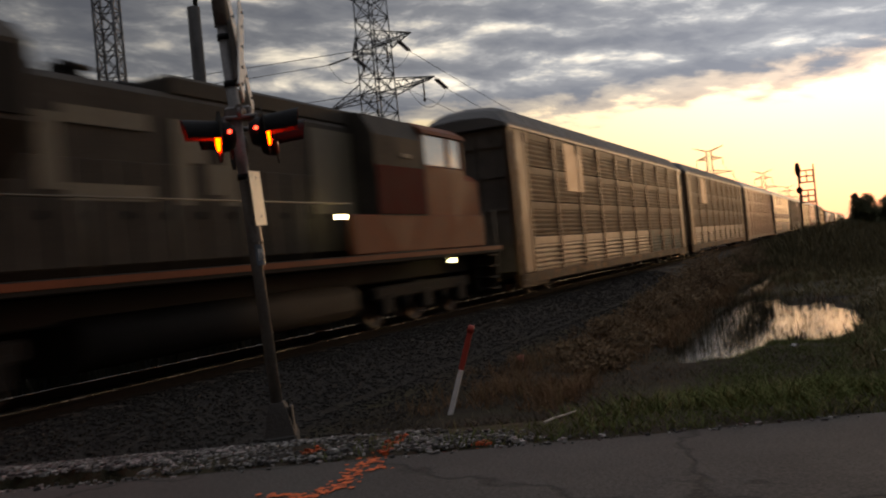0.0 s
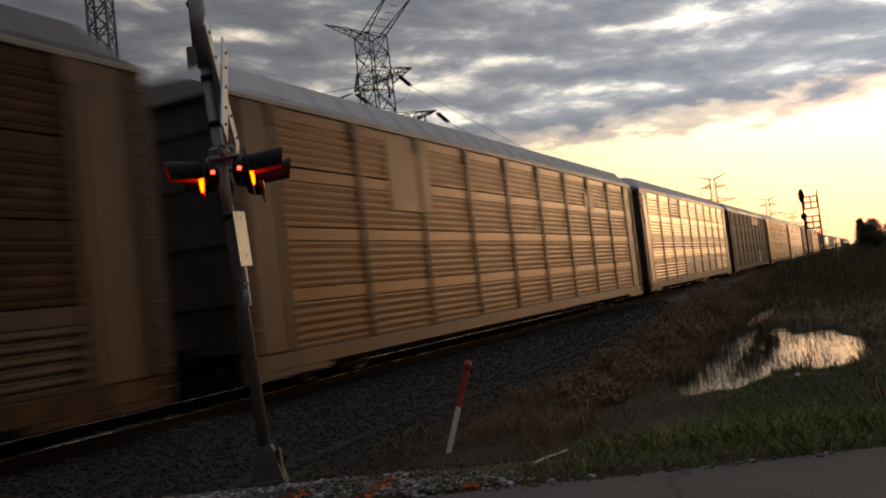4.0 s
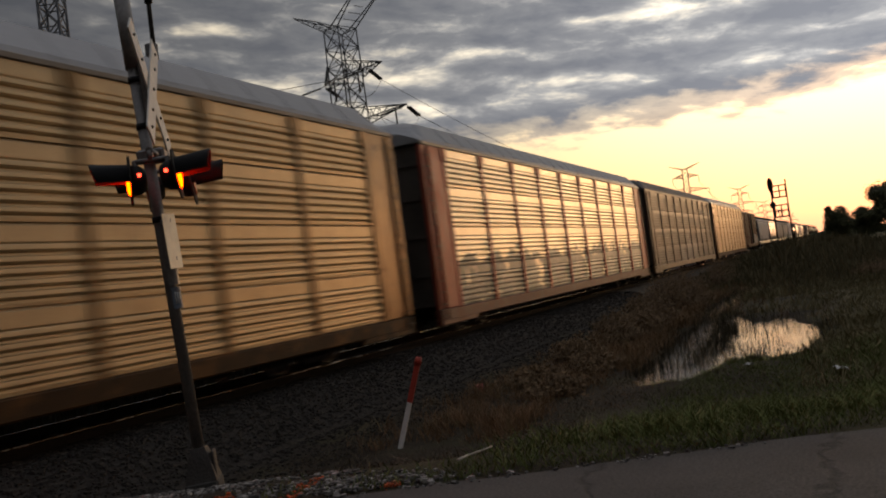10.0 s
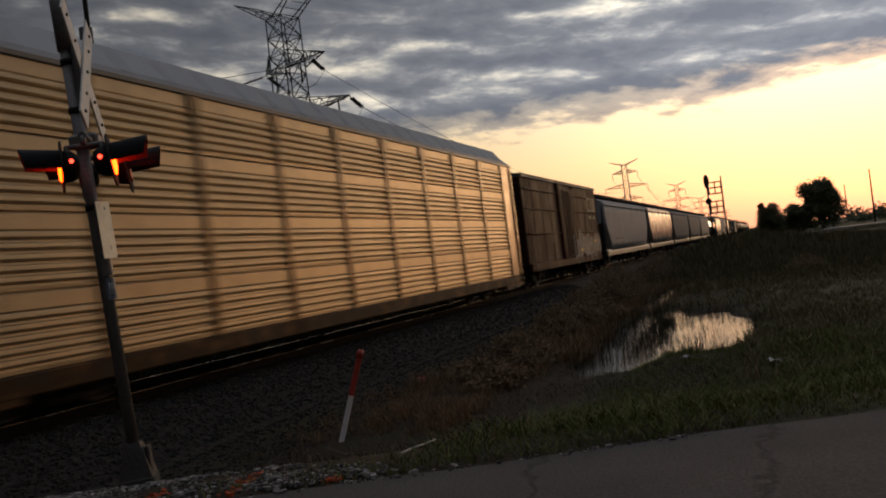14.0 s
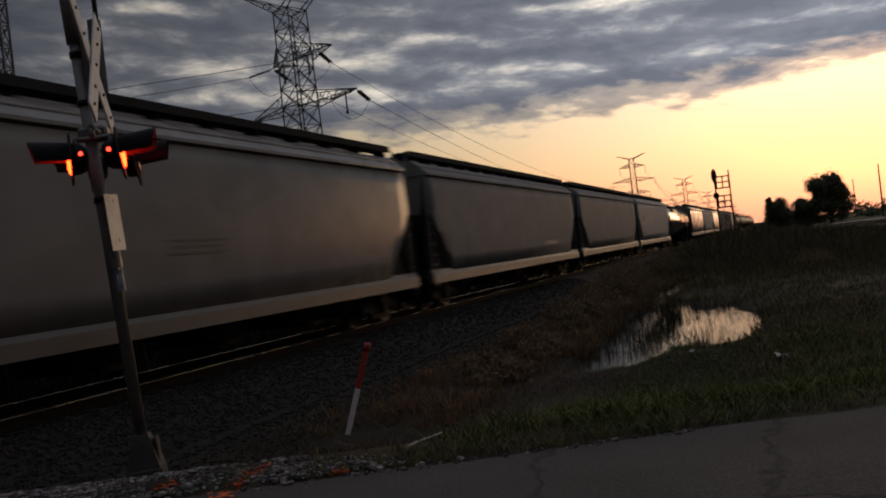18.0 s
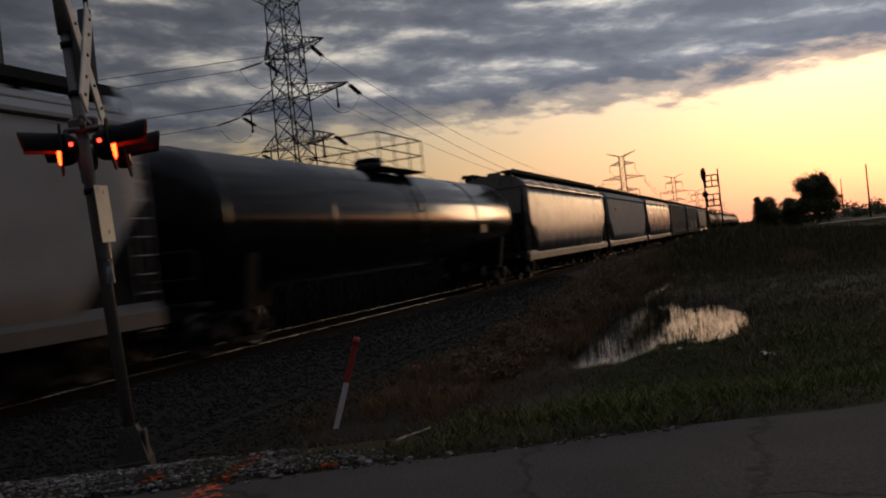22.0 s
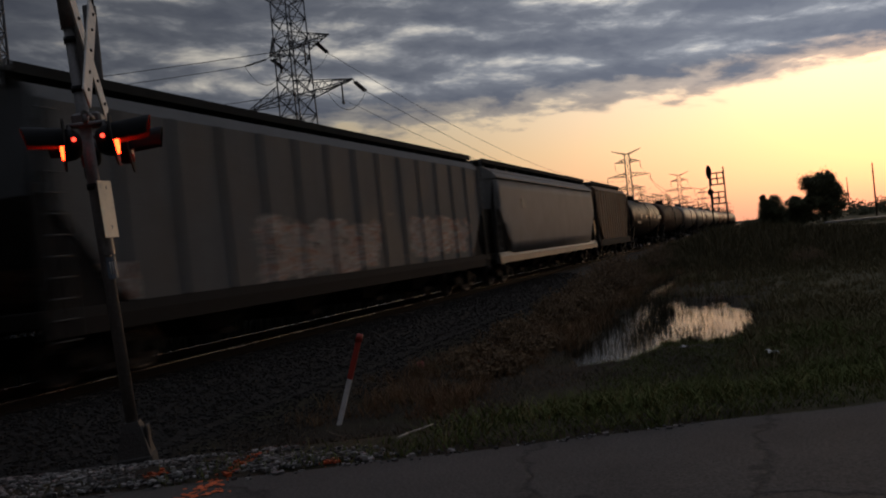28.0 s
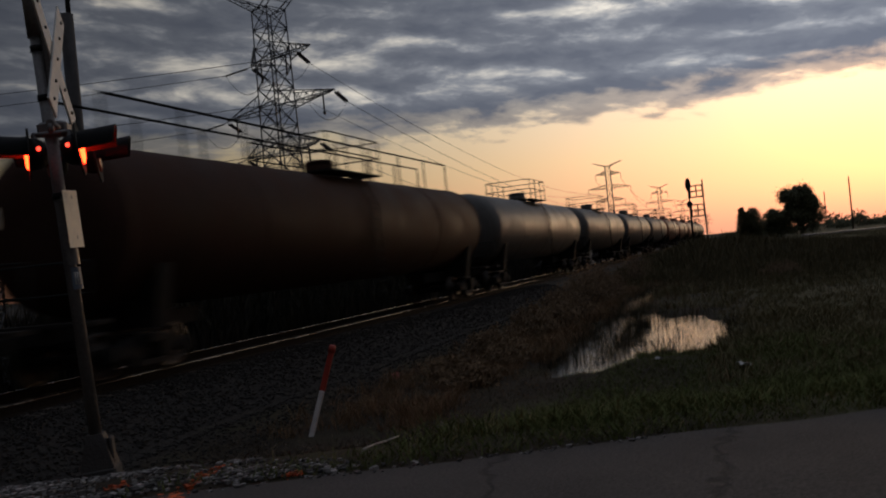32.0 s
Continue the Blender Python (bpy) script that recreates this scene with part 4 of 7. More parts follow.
# --- boxcar ---
def boxcar(u, length):
    body_m = mat("boxcar_brown", (0.062, 0.020, 0.013), 0.65, 0.0, 0.3, 1.0, 25, 0.1, 0.3, (0.06, 0.024, 0.014), 0.2, spec=0.08)
    car = thing("boxcar", "rust-brown steel boxcar with belt rails, a plug door and graffiti", "rail car", "freight train", pose(TRACK_X, u, RAIL_Z))
    half = length / 2 - 0.6
    m = Mesh()
    m.box(-1.42, 1.42, -half, half, 1.0, 4.85, 0.03)
    part("body", m, body_m, car)
    m = Mesh()
    m.loft([[(-1.5, y, 4.8), (1.5, y, 4.8), (1.5, y, 4.95), (0, y, 5.1), (-1.5, y, 4.95)] for y in (half + 0.04, -half - 0.04)])
    part("roof", m, ROOF_D, car)
    for s in (-1, 1):
        part("side_sill", Mesh().box(*sorted((s * 1.38, s * 1.5)), -half, half, 0.72, 1.06, 0.02), body_m, car)
    for s in (-1, 1):
        for i in range(11):
            y = -half + 0.08 + i * (2 * half - 0.16) / 10
            if abs(y) < 1.6:
                continue
            part("rib", Mesh().box(*sorted((s * 1.41, s * 1.435)), y - 0.22, y + 0.22, 1.05, 4.8, 0.012), body_m, car)
        for z in (2.35, 3.45, 4.3):
            for k in (-1, 1):
                part("belt_rail", Mesh().box(*sorted((s * 1.41, s * 1.49)), *sorted((k * 1.75, k * (half - 0.1))), z - 0.035, z + 0.035, 0.012), body_m, car)
        for y in (-1.65, 1.65):
            part("door_post", Mesh().box(*sorted((s * 1.41, s * 1.53)), y - 0.07, y + 0.07, 1.05, 4.8, 0.015), body_m, car)
        d = part("door", Mesh().box(*sorted((s * 1.42, s * 1.52)), -1.5, 1.5, 1.1, 4.6, 0.02), body_m, car)
        for y in (-0.9, -0.3, 0.3, 0.9):
            part("lock_bar", Mesh().tube((s * 1.56, y, 1.15), (s * 1.56, y, 4.5), 0.025, n=6), DARK, d)
    for e in (-1, 1):
        for i in range(9):
            part("end_rib", Mesh().box(-1.3, 1.3, *sorted((e * half, e * (half + 0.06))), 1.2 + i * 0.4, 1.4 + i * 0.4, 0.03), body_m, car)
        for s in (-1, 1):
            l = Mesh()
            for yy in (half - 0.05, half - 0.45):
                l.tube((s * 1.53, e * yy, 0.6), (s * 1.53, e * yy, 4.7), 0.014, n=5)
            for i in range(13):
                l.tube((s * 1.53, e * (half - 0.05), 0.75 + i * 0.3), (s * 1.53, e * (half - 0.45), 0.75 + i * 0.3), 0.012, n=5)
            part("ladder", l, body_m, car)
    part("underframe", Mesh().box(-0.35, 0.35, -half, half, 0.6, 1.0), DARK, car)
    trucks(car, (-half + 2.2, half - 2.2))
    coupler(car, length / 2 - 0.05)
    CARS.append((car, u))
    return car


BOX = boxcar(288.5, 17.4)
HOPPERS = []
for a, b, key, rib, label in (
        (298.0, 319.2, "white", False, "off-white smooth-sided covered hopper rail car"),
        (319.2, 339.3, "gloss", False, "glossy grey covered hopper rail car mirroring the sunset"),
        (339.3, 360.0, "grey", False, "light grey smooth-sided covered hopper rail car"),
        (360.0, 380.4, "grey", False, "light grey covered hopper rail car with pale sill"),
        (380.4, 401.0, "white", False, "pale covered hopper rail car with a small yellow placard"),
        (423.4, 443.8, "gloss", False, "glossy grey covered hopper rail car with sunset sheen"),
        (443.8, 463.8, "white", False, "pale grey covered hopper rail car with small lettering"),
        (463.8, 484.5, "gloss", False, "grey smooth covered hopper rail car"),
        (484.5, 506.5, "slate", True, "dark grey ribbed covered hopper rail car"),
        (506.5, 527.6, "slate", True, "dark grey ribbed covered hopper rail car with graffiti"),
        (527.6, 547.7, "pale", False, "pale taupe covered hopper rail car with a tall yellow placard"),
        (547.7, 561.2, "rusty", True, "short rusty tan ribbed covered hopper rail car")):
    HOPPERS.append(hopper(label, HOP[key], (a + b) / 2, b - a, rib, DARK if rib else SILL_PALE))
for a, b, key, label in (
        (401.0, 423.4, "gloss", "glossy black tank car mirroring the sunset"),
        (561.2, 581.4, "black", "black tank car with small pale markings"),
        (581.4, 603.8, "brown", "dull brown tank car with a railed platform"),
        (603.8, 624.4, "grey", "grey tank car with a railed platform"),
        (624.4, 644.2, "grey", "grey tank car, weathered"),
        (644.2, 664.2, "grey", "grey tank car with sunset sheen"),
        (664.2, 684.2, "grey", "grey tank car among others"),
        (684.2, 704.2, "red", "dull red tank car"),
        (704.2, 724.2, "red", "dull red tank car, far down the train"),
        (724.2, 744.2, "red", "dull red tank car, far along the track"),
        (744.2, 764.2, "grey", "grey tank car, far along the track"),
        (764.2, 784.2, "grey", "grey tank car at the train's far end")):
    tank(label, TANK[key], (a + b) / 2, b - a)

# --- locomotive, running long hood first ---
def locomotive(u):
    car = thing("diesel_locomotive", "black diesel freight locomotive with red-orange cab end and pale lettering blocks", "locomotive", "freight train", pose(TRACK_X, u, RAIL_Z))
    black = mat("loco_black", (0.066, 0.058, 0.048), 0.65, 0.0, 0.35, 1.2, 25, 0.05, 0.4, spec=0.1)
    grime = mat("loco_grime", (0.025, 0.022, 0.019), 0.8, 0.0, 0.4, 1.5, 30, 0.15, 0.4, spec=0.15)
    orange = mat("loco_red_orange", (0.225, 0.072, 0.034), 0.6, 0.0, 0.25, 1.2, 25, 0.05, 0.4, spec=0.1)
    pale = mat("loco_white_paint", (0.150, 0.130, 0.088), 0.6, 0.0, 0.25, 1.2, 25, 0.05, 0.4)
    glass = mat("loco_glass", (0.55, 0.52, 0.44), 0.08, 0.7, 0.05, 1.0, 5, 0.0)
    lit = glow_mat("step_light", (1.0, 0.86, 0.42), 9.0)
    h = 10.6
    # deck, with a striped edge
    m = Mesh().box(-1.52, 1.52, -h, h, 1.42, 1.62, 0.02)
    part("walkway", m, grime, car)
    for s in (-1, 1):
        part("edge_stripe", Mesh().box(*sorted((s * 1.52, s * 1.535)), -h, h, 1.50, 1.60), orange, car)
    part("frame", Mesh().box(-0.9, 0.9, -h + 0.2, h - 0.2, 1.0, 1.42, 0.03), grime, car)
    # fuel tank
    n = 14
    ring = [(1.25 * math.copysign(min(1, abs(math.cos(2 * math.pi * (i + 0.5) / n)) ** 0.6), math.cos(2 * math.pi * (i + 0.5) / n)), 0.72 + 0.42 * math.copysign(abs(math.sin(2 * math.pi * (i + 0.5) / n)) ** 0.6, math.sin(2 * math.pi * (i + 0.5) / n))) for i in range(n)]
    part("fuel_tank", Mesh().loft([[(x, y, z) for x, z in ring] for y in (3.4, -3.4)], True), grime, car)
    # long hood with doors, tall radiator section at its end
    part("long_hood", Mesh().box(-0.98, 0.98, -10.2, 4.1, 1.62, 4.42, 0.12), black, car)
    part("brake_housing", Mesh().box(-0.92, 0.92, -1.1, 5.1, 4.36, 4.72, 0.06), black, car)
    hn = Mesh()
    for x in (-0.12, 0.0, 0.12):
        hn.tube((x + 0.3, -2.7, 4.58 + abs(x)), (x + 0.3, -2.1, 4.58 + abs(x)), 0.07, 0.035, n=9)
    hn.box(0.12, 0.5, -2.44, -2.36, 4.38, 4.72)
    part("air_horn", hn, grime, car)
    rad = Mesh()
    rad.loft([[(-1.0, y, 2.9), (1.0, y, 2.9), (1.5, y, 3.55), (1.5, y, 4.55), (1.2, y, 4.84), (-1.2, y, 4.84), (-1.5, y, 4.55), (-1.5, y, 3.55)] for y in (-4.05, -9.9)])
    part("radiator_section", rad, black, car)
    for s in (-1, 1):
        for i in range(12):
            y = -4.7 + i * 0.74
            d = part("hood_door", Mesh().box(*sorted((s * 0.97, s * 1.01)), y - 0.34, y + 0.34, 1.75, 3.25, 0.012), black, car)
            part("latch", Mesh().box(*sorted((s * 1.01, s * 1.04)), y + 0.24, y + 0.30, 2.4, 2.52, 0.006), grime, d)
        for i in range(6):
            part("grille", Mesh().box(*sorted((s * 1.49, s * 1.53)), -9.6 + i * 0.92, -8.80 + i * 0.92, 3.62, 4.48, 0.01), grime, car)
        # big painted blocks on the hood
        for y0, y1, z0, z1 in ((-3.3, -1.7, 3.72, 3.97), (-3.3, -1.7, 2.66, 2.90), (-3.7, -3.32, 2.80, 3.84), (-1.2, -0.86, 2.62, 3.97), (-0.84, -0.5, 3.3, 3.8), (-0.48, -0.14, 2.8, 3.3), (-0.12, 0.22, 2.62, 3.97), (2.5, 4.0, 2.5, 4.2)):
            part("painted_block", Mesh().box(*sorted((s * 1.012, s * 1.018)), y0, y1, z0, z1), pale, car)
    for y in (-7.6, -6.2, -3.4, 0.6, 2.4):
        part("fan", Mesh().tube((0, y, 4.3), (0, y, 4.66 if y > -5 else 4.86), 0.48, n=16), grime, car)
    part("exhaust_stack", Mesh().box(-0.3, 0.3, -1.6, -0.7, 4.36, 4.66, 0.04), grime, car)
    # cab: a dark rear half, then a windowed front half that one can see through, then the tall blunt nose
    dark_red = mat("loco_dark_red", (0.095, 0.010, 0.008), 0.75, 0.0, 0.25, 1.2, 25, 0.05, 0.3, spec=0.08)
    cab = part("cab", Mesh().loft([[(-1.5, y, 1.62), (1.5, y, 1.62), (1.5, y, 4.15), (1.22, y, 4.62), (0.6, y, 4.74), (-0.6, y, 4.74), (-1.22, y, 4.62), (-1.5, y, 4.15)] for y in (6.4, 4.1)]), black, car)
    for s in (-1, 1):
        part("cab_side_panel", Mesh().box(*sorted((s * 1.49, s * 1.515)), 4.12, 6.30, 2.45, 3.50, 0.01), dark_red, cab)
        part("cab_vent", Mesh().box(*sorted((s * 1.49, s * 1.53)), 5.3, 5.7, 3.7, 3.8, 0.01), pale, cab)
    part("cab_roof", Mesh().loft([[(-1.5, y, 4.36), (1.5, y, 4.36), (1.46, y, 4.46), (1.15, y, 4.66), (-1.15, y, 4.66), (-1.46, y, 4.46)] for y in (8.75, 6.4)]), orange, car, "rounded cab roof")
    part("cab_floor_wall", Mesh().box(-1.46, 1.46, 6.4, 8.7, 1.62, 3.62, 0.04), orange, car)
    for s in (-1, 1):
        for y0, y1 in ((6.4, 6.52), (7.72, 7.90), (8.55, 8.70)):
            part("window_pillar", Mesh().box(*sorted((s * 1.36, s * 1.46)), y0, y1, 3.6, 4.4, 0.02), orange, cab)
        for y0, y1 in ((6.52, 7.72), (7.90, 8.55)):
            part("side_window", Mesh().box(*sorted((s * 1.40, s * 1.425)), y0, y1, 3.63, 4.36, 0.006), glass, cab, "glass pane catching the sunset")
    part("window_pillar", Mesh().box(-0.08, 0.08, 8.58, 8.68, 3.6, 4.4, 0.02), orange, cab)
    part("nose", Mesh().loft([[(-1.2, 8.7, 1.62), (1.2, 8.7, 1.62), (1.2, 8.7, 3.40), (0.95, 8.7, 3.60), (-0.95, 8.7, 3.60), (-1.2, 8.7, 3.40)], [(-1.2, 10.1, 1.62), (1.2, 10.1, 1.62), (1.2, 10.1, 3.36), (0.95, 10.1, 3.58), (-0.95, 10.1, 3.58), (-1.2, 10.1, 3.36)], [(-0.98, 10.5, 1.62), (0.98, 10.5, 1.62), (0.95, 10.46, 3.15), (0.7, 10.40, 3.38), (-0.7, 10.40, 3.38), (-0.95, 10.46, 3.15)]][::-1]), orange, car)
    for s in (-1, 1):
        part("nose_panel", Mesh().box(*sorted((s * 1.35, s * 1.51)), 3.0, 9.5, 1.62, 2.44, 0.03), orange, car)
        st = Mesh()
        for i in range(4):
            st.box(*sorted((s * 1.05, s * 1.5)), 9.75, 10.3, 0.45 + i * 0.3, 0.49 + i * 0.3)
        st.box(*sorted((s * 1.02, s * 1.06)), 9.7, 10.35, 0.4, 1.45)
        part("step_well", st, grime, car)
        r = Mesh()
        for i in range(9):
            y = -9.8 + i * 1.6
            r.tube((s * 1.47, y, 1.6), (s * 1.47, y, 2.65), 0.018, n=5)
        r.tube((s * 1.47, -9.8, 2.65), (s * 1.47, 3.0, 2.65), 0.018, n=5)
        part("handrail", r, pale, car)
        r = Mesh()
        r.tube((s * 1.45, 10.4, 0.6), (s * 1.45, 10.4, 2.6), 0.02, n=5)
        r.tube((s * 1.45, 9.6, 1.6), (s * 1.45, 9.6, 2.6), 0.02, n=5)
        part("grab_rail", r, pale, car)
        for y, z in ((2.55, 2.38), (7.3, 1.33)):
            part("step_lamp", Mesh().box(*sorted((s * 1.53, s * 1.56)), y - 0.13, y + 0.13, z - 0.045, z + 0.045, 0.015), lit, car, "small lit step lamp")
    part("rear_light", Mesh().tube((1.0, 10.62, 0.75), (1.0, 10.70, 0.75), 0.13, n=12), glow_mat("ditch_light", (1.0, 0.85, 0.45), 4.0), car, "lit ditch light")
    part("pilot", Mesh().loft([[(-1.45, 10.3, 0.3), (1.45, 10.3, 0.3), (1.45, 10.3, 1.5), (-1.45, 10.3, 1.5)], [(-1.3, 10.62, 0.25), (1.3, 10.62, 0.25), (1.45, 10.55, 1.5), (-1.45, 10.55, 1.5)]][::-1]), black, car)
    # three-axle trucks
    for y in (-6.6, 6.6):
        m = Mesh()
        for s in (-1, 1):
            a, b = sorted((s * 0.92, s * 1.16))
            m.box(a, b, -2.4, 2.4, 0.62, 0.92, 0.05)
            for k in (-1.9, 0, 1.9):
                m.box(a - 0.02, b + 0.02, k - 0.24, k + 0.24, 0.3, 0.78, 0.04)
            for k in (-0.95, 0.95):
                m.tube(((a + b) / 2, k, 0.4), ((a + b) / 2, k, 0.7), 0.13, n=9)
        m.box(-1.0, 1.0, -0.4, 0.4, 0.55, 0.95, 0.03)
        tk = part("truck", m, BLACK, car, at=pose(0, y, 0))
        for k in (-1.9, 0, 1.9):
            for s in (-1, 1):
                part("wheel", WHEEL_ME, WHEEL, tk, at=pose(0.72 * s, k, 0.425, 0, 0, 0 if s > 0 else 180))
    coupler(car, 10.9)
    CARS.append((car, u))


locomotive(11.0)


# --- graffiti and painted patches, thin coats on the cars' near sides ---
def blob(m, x, yc, zc, ry, rz, seed, n=22, rough=0.35):
    pts = []
    for i in range(n):
        a = 2 * math.pi * i / n
        k = 1 + rough * noise.noise(Vector((math.cos(a) * 1.7, math.sin(a) * 1.7, seed)))
        pts.append((x, yc + ry * k * math.cos(a), zc + rz * k * math.sin(a)))
    m.add(pts, [tuple(range(n))])


def mottled(name, stops, scale=2.2):
    """Spray coats faded into one another."""
    mt = mat(name, stops[0][1], 0.6, 0.0, 0.3, 3.0, 30, 0.05)
    t = mt.node_tree
    nz = nd(t, "ShaderNodeTexNoise", Scale=scale, Detail=4.0, Roughness=0.6, Distortion=0.6)
    t.links.new(t.nodes.new("ShaderNodeTexCoord").outputs["Object"], nz.inputs["Vector"])
    t.links.new(ramp(t, nz.outputs["Fac"], stops), t.nodes["Principled BSDF"].inputs["Base Color"])
    return mt


SPRAY = {
    "mixed": mottled("spray_mixed", [(0.36, (0.032, 0.024, 0.026)), (0.46, (0.034, 0.048, 0.105)), (0.54, (0.090, 0.100, 0.135)), (0.60, (0.022, 0.030, 0.075)), (0.68, (0.13, 0.135, 0.15))]),
    "ghost": mottled("spray_ghost", [(0.36, (0.09, 0.065, 0.045)), (0.5, (0.13, 0.12, 0.10)), (0.6, (0.085, 0.07, 0.055)), (0.7, (0.19, 0.18, 0.16))]),
    "faded": mottled("spray_faded", [(0.36, (0.22, 0.20, 0.16)), (0.5, (0.14, 0.15, 0.15)), (0.58, (0.20, 0.22, 0.20)), (0.66, (0.10, 0.11, 0.15)), (0.75, (0.3, 0.29, 0.26))]),
    "chalk": mottled("spray_chalk", [(0.36, (0.12, 0.09, 0.07)), (0.48, (0.30, 0.27, 0.22)), (0.6, (0.20, 0.17, 0.13)), (0.7, (0.36, 0.33, 0.28))]),
    "ochre": mat("spray_ochre", (0.24, 0.125, 0.018), 0.6, 0.0, 0.3, 3.0, 30, 0.05),
    "placard": mat("placard_white", (0.62, 0.55, 0.43), 0.5, 0.0, 0.2, 3.0, 30, 0.05),
    "bar": mat("spray_dark_bar", (0.07, 0.07, 0.068), 0.6, 0.0, 0.4, 3.0, 30, 0.05),
    "grey": mat("spray_grey", (0.13, 0.13, 0.125), 0.6, 0.0, 0.4, 3.0, 30, 0.05),
    "yellow": mat("spray_yellow", (0.50, 0.34, 0.05), 0.55, 0.0, 0.35, 3.0, 30, 0.05),
}


def tag_on(car, x, y0, y1, z0, z1, outer, inner, seed, label):
    """Fat looping spray strokes: an outline coat and inner fills, each 4 mm over the last."""
    rnd = random.Random(seed)
    n = max(3, int((y1 - y0) / 0.62))
    for i in range(n):
        yc = y0 + (i + 0.5) * (y1 - y0) / n
        zc = (z0 + z1) / 2 + rnd.uniform(-0.12, 0.12) * (z1 - z0)
        ry, rz = (y1 - y0) / n * rnd.uniform(0.50, 0.7), (z1 - z0) * rnd.uniform(0.36, 0.5)
        o = Mesh()
        blob(o, x + 0.0006 * i, yc, zc, ry, rz, seed + i, rough=0.5)
        part("graffiti", o, SPRAY[outer], car, label)
        for j in range(2):
            f = Mesh()
            blob(f, x + 0.006 + 0.0006 * (3 * i + j), yc + ry * rnd.uniform(-0.7, 0.7), zc + rz * rnd.uniform(-0.3, 0.3), ry * rnd.uniform(0.08, 0.2), rz * rnd.uniform(0.4, 0.85), seed + 31 + i * 3 + j, rough=1.1)
            part("graffiti_stroke", f, SPRAY[inner], car)


RACK_CARS = [c for c, u in CARS if c.name.startswith("autorack")]
PX = AW + 0.018


def patch2(car, y0, y1, z0, z1, key, label):
    part("stencil", Mesh().box(PX, PX + 0.006, y0, y1, z0, z1), key, car, label)


def patch(car, y0, y1, z0, z1, key, label):
    part("paint_patch", Mesh().box(PX - 0.02, PX, y0, y1, z0, z1), key, car, label)


LOGO = mat("faded_emblem", (0.185, 0.105, 0.048), 0.5, 0.4, 0.25, 2.0, 30, 0.05)
for k in (0, 1, 2):
    patch(RACK_CARS[k], -8.3, -6.25, 3.3, 4.95, LOGO, "yellow-brown emblem panel")
patch(RACK_CARS[2], 6.2, 7.4, 3.9, 4.4, LOGO, "faded emblem panel")
patch(RACK_CARS[4], 1.8, 7.0, 4.25, 4.95, PAN["maroon"], "dull red painted band")
for i in range(3):
    patch2(RACK_CARS[4], 2.3 + i * 1.5, 3.7 + i * 1.5, 4.50 - 0.05 * i, (4.62 if i == 0 else 4.78) - 0.05 * i, SPRAY["chalk"], "small pale stencilled bar")
tag_on(BOX, 1.53, 0.5, 7.9, 0.95, 2.25, "mixed", "mixed", 17, "blue and white graffiti")
for i in range(2):
    y = 5.3 + i * 1.22
    for y0, y1, z0, z1 in ((y, y + 0.95, 3.5, 3.62), (y, y + 0.95, 4.2, 4.3), (y, y + 0.2, 3.62, 4.2), (y + (0.8 if i == 0 else 0.5), y + 0.95, 3.62, 4.2), (y + 0.1, y + 0.8, 3.1, 3.25)):
        part("paint_patch", Mesh().box(1.495, 1.506, y0, y1, z0, z1), SPRAY["ghost"], BOX, "pale stencilled block")
for y, z in ((2.1, 1.35), (5.9, 1.75)):
    part("paint_patch", Mesh().box(1.535, 1.552, y, y + 0.5, z, z + 0.13), SPRAY["yellow"], BOX, "small yellow mark")
for k, y0, y1, z0, z1, c, lab in ((4, -7.65, -6.6, 2.56, 3.10, "ochre", "small yellow placard"), (4, -7.5, -6.75, 2.10, 2.19, "bar", "small dark stencil bar"), (4, -7.8, -6.1, 1.68, 1.76, "bar", "small dark stencil bar"), (4, -7.8, -6.3, 1.50, 1.58, "bar", "small dark stencil bar"), (6, -6.3, -4.3, 3.1, 3.35, "grey", "small grey stencil bar"), (10, -6.0, -5.5, 2.9, 3.3, "faded", "small faded placard"), (1, -0.8, 0.85, 2.28, 2.32, "bar", "thin dark stencil bar"), (1, -0.7, 0.6, 2.18, 2.22, "bar", "thin dark stencil bar"), (1, -0.8, 0.7, 2.07, 2.11, "bar", "thin dark stencil bar"), (0, -6.5, -3.0, 1.5, 1.62, "grey", "small grey stencil bar"), (0, -6.5, -3.4, 1.8, 1.92, "grey", "small grey stencil bar"), (2, 3.0, 5.6, 1.6, 1.75, "grey", "small grey stencil bar")):
    part("stencil", Mesh().box(*((1.53, 1.585) if z0 > 2.8 else (1.565, 1.582) if z0 > 2.0 else (1.54, 1.572)), y0, y1, z0, z1), SPRAY[c], HOPPERS[k], lab)
part("placard", Mesh().box(1.50, 1.535, 9.0, 9.42, 1.5, 2.35, 0.006), SPRAY["ochre"], HOPPERS[10], "tall yellow placard at the car's end")
TANKS = [c for c, u in CARS if c.name.startswith("tank_car")]
for y, w in ((-4.3, 0.35), (-1.5, 0.45), (1.25, 0.4), (4.05, 0.5), (6.6, 0.5), (7.25, 0.5), (7.9, 0.4), (8.45, 0.5)):
    part("marking", Mesh().box(1.47, 1.512, y, y + w, 2.45, 2.75), SPRAY["placard"], TANKS[1], "small pale marking")
part("marking", Mesh().box(1.44, 1.514, -6.8, -4.7, 2.08, 2.24), SPRAY["grey"], TANKS[1], "dull stencilled line")
part("marking", Mesh().box(1.40, 1.505, 5.55, 6.3, 2.08, 2.36), SPRAY["ochre"], TANKS[0], "yellow painted block")


